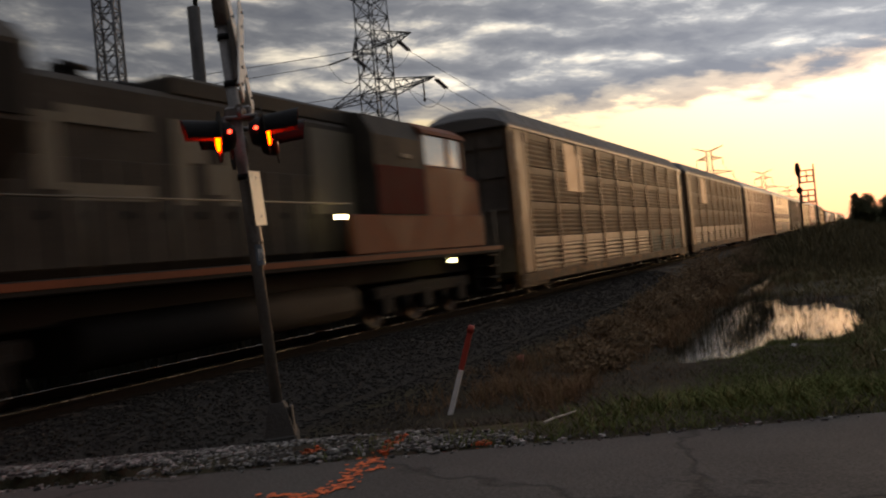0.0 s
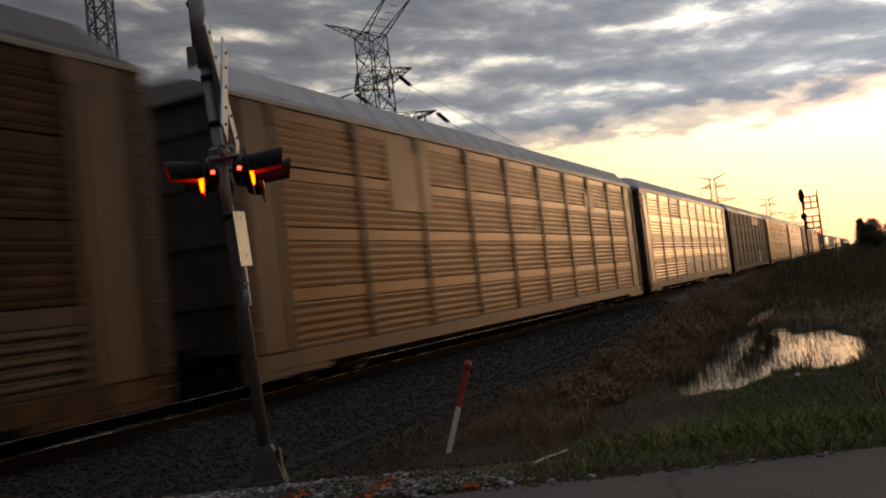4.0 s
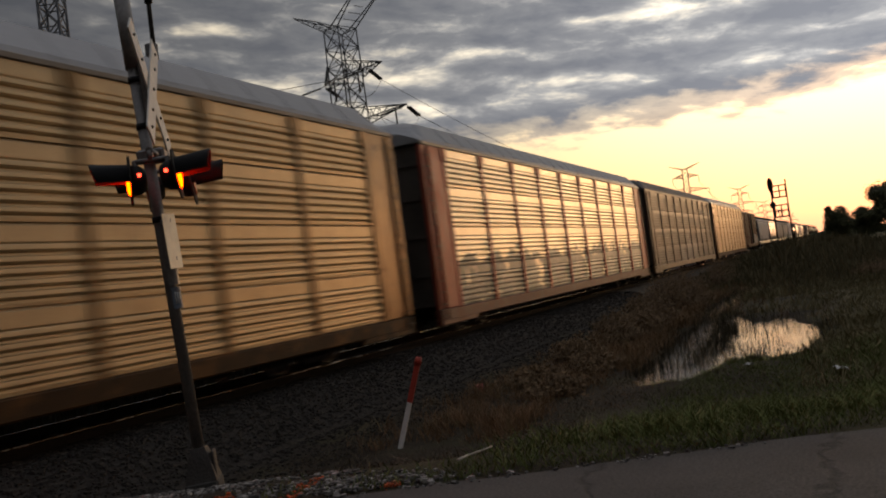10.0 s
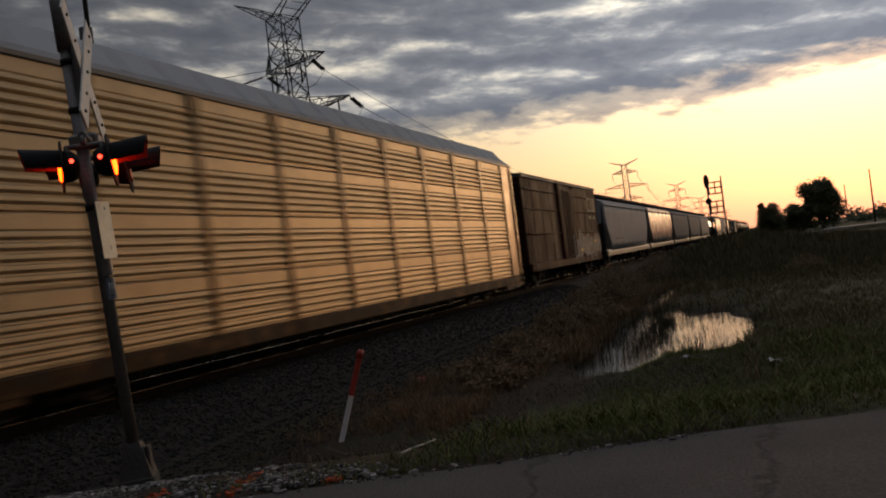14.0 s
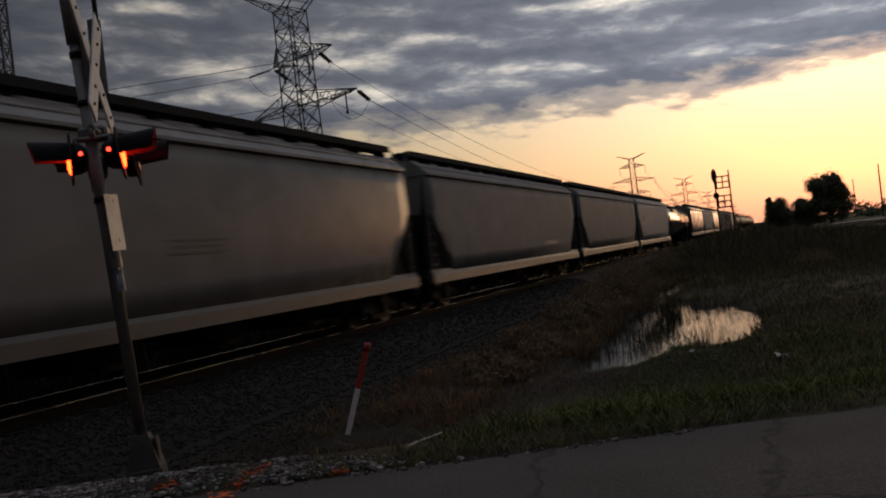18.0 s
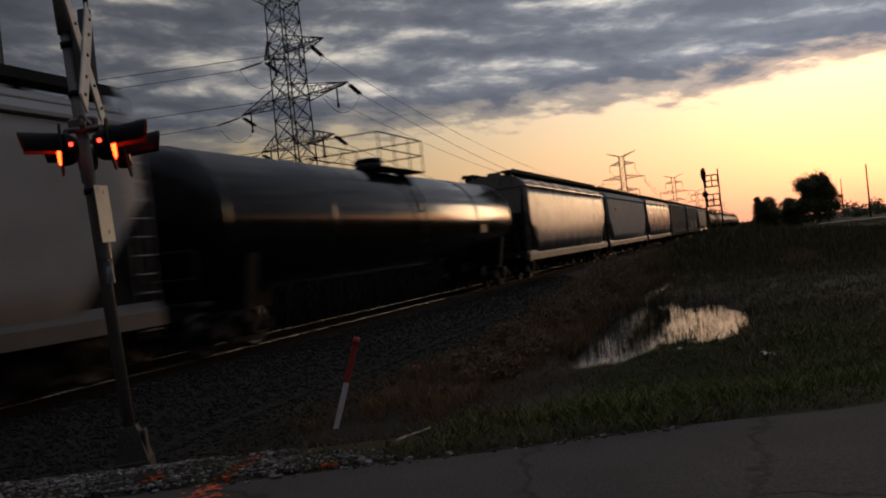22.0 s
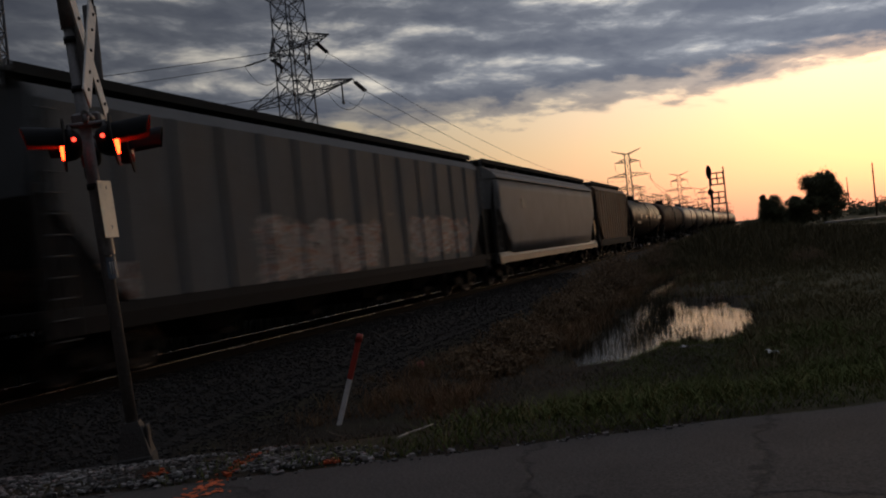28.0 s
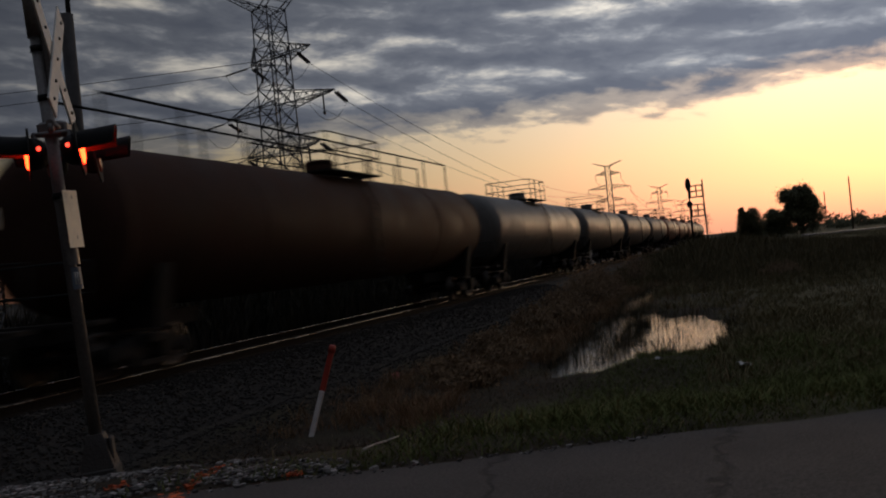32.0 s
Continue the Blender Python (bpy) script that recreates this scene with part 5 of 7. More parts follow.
# graffiti sprayed straight across the ribs of the dark ribbed hopper
def spray_zone(base, zones, stops):
    """A car's own paint with a ragged sprayed field over it. zones: y0, y1, z0, z1 in the car's space."""
    mt = base.copy()
    t = mt.node_tree
    lk = t.links.new
    b = t.nodes["Principled BSDF"]
    under = b.inputs["Base Color"].links[0].from_socket
    co = t.nodes.new("ShaderNodeTexCoord").outputs["Object"]
    sep = t.nodes.new("ShaderNodeSeparateXYZ")
    lk(co, sep.inputs[0])
    wob = nd(t, "ShaderNodeTexNoise", Scale=1.3, Detail=3.0, Roughness=0.55)
    tone = nd(t, "ShaderNodeTexNoise", Scale=2.1, Detail=3.0, Roughness=0.5, Distortion=1.6)
    lk(co, wob.inputs["Vector"])
    lk(co, tone.inputs["Vector"])

    def m(op, a, c):
        n = nd(t, "ShaderNodeMath", operation=op)
        for i, v in enumerate((a, c)):
            if isinstance(v, (int, float)):
                n.inputs[i].default_value = v
            else:
                lk(v, n.inputs[i])
        return n.outputs[0]

    field = None
    for y0, y1, z0, z1 in zones:
        dy = m("DIVIDE", m("SUBTRACT", sep.outputs[1], (y0 + y1) / 2), (y1 - y0) / 2)
        dz = m("DIVIDE", m("SUBTRACT", sep.outputs[2], (z0 + z1) / 2), (z1 - z0) / 2)
        f = m("SUBTRACT", 1.0, m("MAXIMUM", m("ABSOLUTE", dy, 0.0), m("ABSOLUTE", dz, 0.0)))
        field = f if field is None else m("MAXIMUM", field, f)
    mask = ramp(t, m("ADD", field, m("MULTIPLY", m("SUBTRACT", wob.outputs["Fac"], 0.5), 1.3)), [(0.12, 0.0), (0.22, 0.9)])
    mix = nd(t, "ShaderNodeMix", data_type="RGBA")
    lk(mask, mix.inputs[0])
    lk(under, mix.inputs[6])
    lk(ramp(t, tone.outputs["Fac"], stops), mix.inputs[7])
    lk(mix.outputs[2], b.inputs["Base Color"])
    return mt


TAGGED_SLATE = spray_zone(HOP["slate"], ((-4.9, 1.6, 1.15, 2.55), (2.6, 8.2, 1.25, 2.6), (-9.6, -8.0, 1.2, 1.9)), [(0.34, (0.10, 0.085, 0.075)), (0.42, (0.55, 0.52, 0.46)), (0.47, (0.20, 0.17, 0.15)), (0.51, (0.40, 0.13, 0.06)), (0.55, (0.62, 0.58, 0.51)), (0.60, (0.20, 0.18, 0.17)), (0.66, (0.46, 0.40, 0.33)), (0.72, (0.42, 0.22, 0.12))])
for piece in HOPPERS[9].children:
    if piece.name.startswith(("body", "rib")):
        piece.material_slots[0].link = "OBJECT"
        piece.material_slots[0].material = TAGGED_SLATE

# a railed running board along the whole top of the brown tank car
for s_ in (-1, 1):
    rail = Mesh()
    rail.tube((s_ * 0.55, -9.0, 4.98), (s_ * 0.55, 9.0, 4.98), 0.03, n=6)
    for i in range(9):
        rail.tube((s_ * 0.55, -9.0 + i * 2.25, 4.0), (s_ * 0.55, -9.0 + i * 2.25, 4.98), 0.028, n=6)
    part("top_railing", rail, GRATE, TANKS[2], "thin dark railing along the top")

# ---- crossing signal ----
GALV = mat("galvanised_pole", (0.23, 0.222, 0.214), 0.5, 0.5, 0.3, 4.0, 40, 0.15, 0.5)
BLACKP = mat("signal_black", (0.008, 0.008, 0.008), 0.6, 0.0, 0.2, 4.0, 40, 0.1, spec=0.2)
HOODP = mat("hood_black", (0.008, 0.008, 0.008), 0.6, 0.0, 0.2, 4.0, 40, 0.1, spec=0.12)
WHITEP = mat("sign_white", (0.66, 0.64, 0.58), 0.45, 0.0, 0.2, 6.0, 50, 0.05, 0.3)
CREAM = mat("reflector_cream", (0.86, 0.80, 0.62), 0.35, 0.0, 0.15, 6.0, 50, 0.04, 0.2)
RED_LENS = glow_mat("lit_red_lens", (1.0, 0.0135, 0.0013), 52.0)
DIM_LENS = mat("unlit_red_lens", (0.35, 0.06, 0.04), 0.25, 0.0, 0.1, 8.0, 60, 0.1)
BOARD = mat("backboard_faded_black", (0.085, 0.080, 0.072), 0.95, 0.0, 0.3, 6.0, 50, 0.2, spec=0.05)
RED_SPOT = glow_mat("lit_side_light", (1.0, 0.04, 0.02), 6.0)


def lamp_unit(signal, at, lit, long_side):
    """A crossing lamp facing +x of its pose: round backboard, housing, lens, long hood that reaches lower on one side."""
    n = 24
    b = Mesh()
    b.loft([[(x, r * math.cos(2 * math.pi * i / n), r * math.sin(2 * math.pi * i / n)) for i in range(n)] for x, r in ((-0.012, 0.27), (-0.012, 0.255), (0.004, 0.255), (0.004, 0.27))])
    board = part("backboard", b, BOARD, signal, at=at)
    hs = Mesh()
    hs.loft([[(x, r * math.cos(2 * math.pi * i / n), r * math.sin(2 * math.pi * i / n)) for i in range(n)] for x, r in ((-0.17, 0.07), (-0.16, 0.11), (-0.10, 0.15), (-0.012, 0.165))], True)
    part("housing", hs, BLACKP, board)
    ln = Mesh()
    ln.loft([[(x, r * math.cos(2 * math.pi * i / n), r * math.sin(2 * math.pi * i / n)) for i in range(n)] for x, r in ((0.006, 0.152), (0.022, 0.145), (0.032, 0.10), (0.036, 0.02))], True)
    part("lens", ln, RED_LENS if lit else DIM_LENS, board, "glowing red lens" if lit else "dim red lens")
    # hood: a half tube, longer above than at the sides
    hd = Mesh()
    m = 19
    outer, inner = [], []
    for k in range(m):
        a = radians((-6 if long_side > 0 else -11) + 195 * k / (m - 1))
        ln_ = 0.33 + 0.05 * max(0.0, math.sin(a))
        y, z = math.cos(a), math.sin(a)
        outer.append(((0.0, 0.170 * y, 0.170 * z), (ln_, 0.182 * y, 0.182 * z + 0.012)))
        inner.append(((0.0, 0.160 * y, 0.160 * z), (ln_, 0.172 * y, 0.172 * z + 0.012)))
    vs, fs = [], []
    for (a, b_), (c, d) in zip(outer, inner):
        vs += [a, b_, d, c]
    for k in range(m - 1):
        for j in range(4):
            fs.append((4 * k + j, 4 * (k + 1) + j, 4 * (k + 1) + (j + 1) % 4, 4 * k + (j + 1) % 4))
    fs += [(0, 1, 2, 3), (4 * m - 1, 4 * m - 2, 4 * m - 3, 4 * m - 4)]
    hd.add(vs, fs)
    part("hood", hd, HOODP, board)
    part("side_light", Mesh().tube((-0.09, 0.16, 0.03), (-0.09, 0.175, 0.03), 0.022, n=8), RED_SPOT if lit else DIM_LENS, board, "small red side light")
    part("side_light", Mesh().tube((-0.09, -0.16, 0.03), (-0.09, -0.175, 0.03), 0.022, n=8), RED_SPOT if lit else DIM_LENS, board, "small red side light")


SIGNAL_SIZE = 0.965


def crossing_signal():
    yaw = math.degrees(ROAD_A)
    s = thing("crossing_signal", "grey steel railroad crossing signal post with crossbuck and flashing red lamps", "crossing signal", at=pose(-4.83, 5.40, -0.10) @ pose(0, 0, 0, 2.3, -1.82, 0) @ pose(0, 0, 0, 0, 0, yaw + 6) @ Matrix.Scale(SIGNAL_SIZE, 4))
    shaft = Mesh()
    shaft.tube((0, 0, 0.25), (0, 0, 3.72), 0.050, n=16)
    part("post", shaft, GALV, s)
    part("post_cap", Mesh().tube((0, 0, 3.52), (0, 0, 4.22), 0.066, n=16), GALV, s)
    for z in (2.2, 3.0, 3.4, 3.58):
        part("clamp_band", Mesh().tube((0, 0, z), (0, 0, z + 0.05), 0.060, n=16), BLACKP, s)
    bs = Mesh()
    bs.loft([[(a, b, z) for a, b in ((-w, -w), (w, -w), (w, w), (-w, w))] for z, w in ((0.0, 0.13), (0.20, 0.085), (0.28, 0.06))])
    part("base_casting", bs, mat("cast_base", (0.07, 0.062, 0.055), 0.7, 0.3, 0.3, 6.0, 50, 0.3, 0.4), s)
    part("base_door", Mesh().box(0.095, 0.125, -0.06, 0.06, 0.02, 0.24, 0.01), mat("cast_base", (0.07, 0.062, 0.055)), s)
    part("foundation", Mesh().box(-0.14, 0.14, -0.14, 0.14, -0.25, 0.012, 0.02), mat("foundation_concrete", (0.06, 0.056, 0.05), 0.9, 0.0, 0.3, 5.0, 60, 0.4), s)
    # arm across the post, a lamp at each end for each direction of the road
    arm = Mesh()
    arm.tube((0.08, -0.34, 2.76), (0.08, 0.34, 2.76), 0.03, n=10)
    arm.box(-0.08, 0.15, -0.10, 0.10, 2.71, 2.82, 0.02)
    part("cross_arm", arm, GALV, s)
    for y in (-0.40, 0.40):
        j = Mesh()
        q = y * 0.8
        j.tube((0.08, q, 2.76), (0.08, q, 2.68), 0.026, n=8)
        j.tube((-0.06, q, 2.68), (0.22, q, 2.68), 0.022, n=8)
        for x in (-0.05, 0.21):
            j.tube((x, q, 2.69), (x, q, 2.52), 0.024, n=8)
        part("lamp_bracket", j, GALV, s)
        for x, turn in ((0.27, 5), (-0.11, 196)):
            lamp_unit(s, pose(x, y * 0.8, 2.54, 0, -3, turn) @ Matrix.Scale(0.78, 4), y < 0, 1 if x > 0 else -1)
    # crossbuck: two bolted boards
    for k, sgn in enumerate((-1, 1)):
        bd = Mesh().box(-0.008, 0.008, -0.61, 0.61, -0.10, 0.10, 0.004)
        b = part("crossbuck_board", bd, WHITEP, s, at=pose(0.108 + 0.018 * k, 0, 3.33, sgn * 50))
        for q in (-0.5, -0.28, 0.0, 0.28, 0.5):
            part("bolt", Mesh().tube((0.006, q, 0.0), (0.02, q, 0.0), 0.014, n=7), BLACKP, b)
    part("crossbuck_bracket", Mesh().box(0.045, 0.100, -0.06, 0.06, 3.05, 3.55, 0.01), GALV, s)
    # reflector strip bent round the post, and a small plate under it
    n = 9
    for nm, r0, a0, a1, z0, z1, mt, lab in (("backing_strip", 0.076, -86, -10, 1.66, 2.16, GALV, ""), ("small_plate", 0.073, -80, -10, 1.46, 1.64, mat("plate_blue_grey", (0.13, 0.16, 0.20), 0.5, 0.0, 0.2, 8.0, 50, 0.05, 0.4), "small blue-grey plate")):
        m = Mesh()
        ring = []
        for i in range(n):
            a = radians(a0 + (a1 - a0) * i / (n - 1))
            ring.append([(r * math.cos(a), r * math.sin(a), z) for r, z in ((r0, z0), (r0 + 0.006, z0), (r0 + 0.006, z1), (r0, z1))])
        m.loft(ring)
        part(nm, m, mt, s, lab)
    part("reflector_plate", Mesh().box(-0.003, 0.003, -0.11, 0.075, 1.79, 2.25, 0.002), CREAM, s, "cream reflective plate strapped to the post", at=pose(0.110, -0.125, 0, 0, 0, -22))
    for z in (1.86, 2.18):
        part("plate_strap", Mesh().box(0.03, 0.115, -0.13, -0.03, z, z + 0.03), GALV, s)
    m = Mesh()
    for i in range(3):
        a = radians(-60 + 14 * i)
        m.tube((0.078 * math.cos(a), 0.078 * math.sin(a), 1.50), (0.078 * math.cos(a), 0.078 * math.sin(a), 1.60), 0.006, n=4)
    part("text_bar", m, WHITEP, s)


crossing_signal()


POSTM = mat("weathered_post", (0.085, 0.083, 0.080), 0.8, 0.0, 0.3, 2.0, 40, 0.2, 0.4, spec=0.15)


def far_post():
    p = thing("line_post", "tall grey post with a thin rod on top, across the track", "post", at=pose(-17.9, 19.9, -0.5))
    part("column", Mesh().tube((0, 0, 0), (0, 0, 10.0), 0.21, 0.19, n=20), POSTM, p)
    part("top_rod", Mesh().tube((0.05, 0.05, 9.9), (0.05, 0.05, 13.5), 0.07, n=10), POSTM, p)
    part("collar", Mesh().tube((0.05, 0.05, 11.3), (0.05, 0.05, 11.45), 0.12, n=10), BLACKP, p)


far_post()


# ---- railway block signal beside the track ----
def block_signal():
    s = thing("block_signal", "dark two-headed railway signal on a post with railed platforms", "railway signal", at=pose(-6.8, 120.9, -0.5))
    part("mast", Mesh().tube((0, 0, 0), (0, 0, 9.3), 0.11, n=10), BLACKP, s)
    part("ladder_post", Mesh().tube((1.85, 0.6, 0), (1.85, 0.6, 9.3), 0.09, n=8), BLACKP, s)
    for z in (8.7, 6.0):
        h = part("signal_head", Mesh().loft([[(0.52 * math.cos(2 * math.pi * i / 20) * (0.7 if z > 8 else 0.75), y, z + (0.95 if z > 8 else 0.45) * math.sin(2 * math.pi * i / 20)) for i in range(20)] for y in (-0.28, -0.36)]), BLACKP, s)
        part("head_box", Mesh().box(-0.25, 0.25, -0.28, 0.15, z - 0.4, z + 0.4, 0.04), BLACKP, h)
    for z in (6.9, 4.3):
        f = Mesh()
        f.box(0.0, 1.9, -0.3, 0.9, z, z + 0.14)
        part("platform", f, BLACKP, s)
        r = Mesh()
        for zz in (0.85, 1.6):
            r.tube((0.15, -0.3, z + zz), (1.85, -0.3, z + zz), 0.085, n=6)
        for x in (0.2, 1.0, 1.8):
            r.tube((x, -0.3, z), (x, -0.3, z + 1.6), 0.085, n=6)
        part("railing", r, BLACKP, s)
    for i in range(22):
        part("rung", Mesh().tube((1.6, 0.6, 0.5 + i * 0.38), (1.85, 0.6, 0.5 + i * 0.38), 0.03, n=4), BLACKP, s)
    part("foundation", Mesh().box(-0.5, 2.2, -0.5, 1.0, -0.4, 0.15, 0.03), mat("foundation_concrete", (0.10, 0.092, 0.082)), s)


block_signal()

# ---- power line ----
STEEL = mat("tower_steel", (0.11, 0.115, 0.12), 0.55, 0.5, 0.2, 0.5, 10, 0.05)
INSUL = mat("insulator_dark", (0.045, 0.040, 0.038), 0.35, 0.0, 0.2, 3.0, 20, 0.1)
WIRE = mat("wire_dark", (0.05, 0.05, 0.055), 0.6, 0.5, 0.1, 1.0, 10, 0.0)


def lattice(m, z0, z1, w0, w1, n, r, diag=None):
    """Four legs and crossed braces between two heights."""
    diag = diag or r * 0.55
    c = ((-1, -1), (1, -1), (1, 1), (-1, 1))
    zs = [z0 + (z1 - z0) * i / n for i in range(n + 1)]
    ws = [w0 + (w1 - w0) * i / n for i in range(n + 1)]
    for a, b in c:
        m.tube((a * w0, b * w0, z0), (a * w1, b * w1, z1), r, n=5)
    for i in range(n):
        for k in range(4):
            (a, b), (p, q) = c[k], c[(k + 1) % 4]
            m.tube((a * ws[i], b * ws[i], zs[i]), (p * ws[i + 1], q * ws[i + 1], zs[i + 1]), diag, n=4, caps=False)
            m.tube((p * ws[i], q * ws[i], zs[i]), (a * ws[i + 1], b * ws[i + 1], zs[i + 1]), diag, n=4, caps=False)
            m.tube((a * ws[i + 1], b * ws[i + 1], zs[i + 1]), (p * ws[i + 1], q * ws[i + 1], zs[i + 1]), diag, n=4, caps=False)


def arm(m, sgn, w, z, reach, rise, r):
    """A tapering lattice arm along x."""
    tip = Vector((sgn * reach, 0, z + 0.15))
    for b in (-1, 1):
        lo, hi = Vector((sgn * w, b * w, z - 0.2)), Vector((sgn * w, b * w, z + rise))
        m.tube(lo, tip, r, n=4)
        m.tube(hi, tip, r, n=4)
        k = 5
        for i in range(k):
            p, q = lo.lerp(tip, i / k), hi.lerp(tip, (i + 0.5) / k)
            m.tube(p, q, r * 0.6, n=3, caps=False)
            m.tube(q, lo.lerp(tip, (i + 1) / k), r * 0.6, n=3, caps=False)
    for i in range(5):
        a, b = Vector((sgn * w, -w, z - 0.2)).lerp(tip, i / 5), Vector((sgn * w, w, z - 0.2)).lerp(tip, (i + 0.7) / 5)
        m.tube(a, b, r * 0.6, n=3, caps=False)


ARMS = ((26.0, 6.4), (20.6, 9.4), (15.7, 6.4))
FAR_ARMS = ((31.8, 5.3), (25.8, 9.0), (20.4, 6.2))


def pylon(x, y, turn, near, label, base=0.0, scale=1.0, width=1.0):
    t = thing("power_pylon", label, "pylon", "power line", pose(x, y, -0.6 + base, 0, 0, turn) @ Matrix.Scale(1, 4))
    r = (0.085 if near else 0.16) * scale
    m = Mesh()
    lattice(m, 0, 12.0, 4.2 * width, 1.50 * width, 4, r * 1.2)
    top = 31.5 if near else 35.2
    lattice(m, 12.0, top, 1.50 * width, 1.30 * width, 9 if near else 7, r, r * (0.62 if near else 0.5))
    part("tower_body", m, STEEL, t)
    for z, reach in ARMS if near else FAR_ARMS:
        for s in (-1, 1):
            m = Mesh()
            arm(m, s, 1.4 * width, z, 4.0 if near and s < 0 and z > 25 else reach, 1.5, r * (0.8 if near else 0.95))
            part("cross_arm", m, STEEL, t)
            if not near:
                part("insulator_string", Mesh().tube((s * reach, 0, z), (s * reach, 0, z - 2.6), r * 0.9, n=5), STEEL, t)
    for s in (-1, 1):
        m = Mesh()
        w = 1.3 * width
        tip = Vector((s * 6.2, 0, 34.6 if near else 37.2))
        k = 1.7 if near else 0.4
        for b in (-1, 1):
            for p in (Vector((s * w, b * w, top)), Vector((-s * w * 0.3, b * w, top))):
                m.tube(p, tip + Vector((0, b * k, 0)), r * 0.8, n=4)
            for i in range(6):
                m.tube(Vector((s * w, b * w, top)).lerp(tip + Vector((0, b * k, 0)), i / 6), Vector((-s * w * 0.3, b * w, top)).lerp(tip + Vector((0, b * k, 0)), (i + 0.6) / 6), r * 0.55, n=3, caps=False)
        for i in range(6):
            m.tube(Vector((s * w, -w, top)).lerp(tip, i / 6), Vector((s * w, w, top)).lerp(tip, i / 6), r * 0.55, n=3, caps=False)
        m.tube(tip - Vector((0, k, 0)), tip + Vector((0, k, 0)), r * 0.8, n=4)
        part("earth_wire_horn", m, STEEL, t)
    return t


P1 = (-47.4, 83.3)
P1_TURN = -21.0
pyl = pylon(*P1, P1_TURN, True, "grey steel lattice power pylon with strain insulators")


def lattice_mast(x, y, turn):
    t = thing("lattice_mast", "slender grey steel lattice mast just beyond the railway", "mast", at=pose(x, y, ground_z(x, y) - 0.05, 0, 0, turn))
    m = Mesh()
    lattice(m, 0, 13.0, 0.225, 0.21, 27, 0.030, 0.015)
    part("mast_body", m, STEEL, t)


lattice_mast(-14.8, 13.5, 25)
FARP = [(-53.5, 370.0), (-51.0, 572.0), (-55.0, 840.0), (-58.0, 1150.0), (-60.0, 1500.0)]
for px_, py_ in FARP:
    pylon(px_, py_, 3, False, "distant steel lattice power pylon against the sunset", scale=0.5 + py_ / 1500.0, width=0.8)


def cable(m, a, b, sag, r, n=18):
    a, b = Vector(a), Vector(b)
    d = (b - a).normalized()
    u = Vector((0, 0, 1)).cross(d).normalized()
    w = d.cross(u)
    rings = []
    for i in range(n + 1):
        t = i / n
        p = a.lerp(b, t) - Vector((0, 0, sag * 4 * t * (1 - t)))
        rings.append([p + u * (r * x) + w * (r * y) for x, y in ((1, 0), (0, 1), (-1, 0), (0, -1))])
    m.loft(rings)


def conductors():
    rot = Matrix.Rotation(radians(P1_TURN), 4, "Z")
    for z, reach in ARMS:
        for s in (-1, 1):
            reach = 4.0 if s < 0 and z > 25 else reach
            tip = rot @ Vector((s * reach, 0, 0)) + Vector((P1[0], P1[1], z - 0.5))
            far = Vector((FARP[0][0] + s * reach, FARP[0][1], z - 1.2))
            left = Vector((-190 + s * reach * 0.5, 12 - s * reach * 0.8, z - 1.0))
            for end, sag in ((far, 7.5), (left, 3.0)):
                d = (end - tip).normalized()
                st = tip + d * 0.5 - Vector((0, 0, 0.25))
                en = tip + d * 2.9 - Vector((0, 0, 0.85))
                ins = thing("insulator_string", "dark strain insulator string on a pylon arm", "insulator", "power line")
                m = Mesh()
                for off in (-0.14, 0.14):
                    o = Vector((-d.y, d.x, 0)) * off
                    for k in range(12):
                        p = st.lerp(en, k / 12) + o
                        m.tube(p, p + d * 0.1, 0.13, 0.07, n=8)
                    m.tube(st + o, en + o, 0.04, n=5)
                m.tube(tip, st, 0.04, n=5)
                part("insulator", m, INSUL, ins)
                w = Mesh()
                cable(w, en, end, sag, 0.035)
                w2 = thing("power_cable", "thin dark sagging power cable", "cable", "power line")
                part("strand", w, WIRE, w2)
            # jumper loop under the arm and its hanger
            dj = Mesh()
            a = tip + (far - tip).normalized() * 2.9 - Vector((0, 0, 0.9))
            b = tip + (left - tip).normalized() * 2.9 - Vector((0, 0, 0.9))
            cable(dj, a, b, 2.0, 0.035, 12)
            j = thing("jumper_loop", "slack jumper cable hung under a pylon arm", "cable", "power line")
            part("strand", dj, WIRE, j)
            hg = Mesh()
            hp = rot @ Vector((s * (reach - 1.8), 0, 0)) + Vector((P1[0], P1[1], z - 0.5))
            hg.tube(hp, hp - Vector((0, 0, 2.0)), 0.09, n=7)
            hg.tube(hp - Vector((0, 0, 2.0)), hp - Vector((0, 0, 2.3)), 0.2, 0.1, n=7)
            part("hanger", hg, INSUL, j)
    # spans between the distant pylons
    for (x0, y0), (x1, y1) in zip(FARP[:3], FARP[1:4]):
        for z, reach in FAR_ARMS:
            for s in (-1, 1):
                w = Mesh()
                cable(w, (x0 + s * reach, y0, z - 3.2), (x1 + s * reach, y1, z - 3.2), 8.0, 0.07, 14)
                w2 = thing("power_cable", "thin dark far power cable", "cable", "power line")
                part("strand", w, WIRE, w2)


conductors()


def utility_pole(x, y, h, lean):
    p = thing("utility_pole", "slender dark wooden utility pole by the far road", "pole", "utility poles", pose(x, y, -0.6, 0, lean, 0))
    wood = mat("pole_wood", (0.09, 0.07, 0.055), 0.9, 0.0, 0.3, 3.0, 30, 0.3)
    part("shaft", Mesh().tube((0, 0, 0), (0, 0, h), 0.17, 0.11, n=9), wood, p)
    part("insulator", Mesh().tube((0, 0, h), (0, 0, h + 0.25), 0.05, 0.03, n=7), wood, p)


utility_pole(18.05, 168.3, 9.6, 0.5)
utility_pole(20.0, 244.2, 10.0, 0.5)

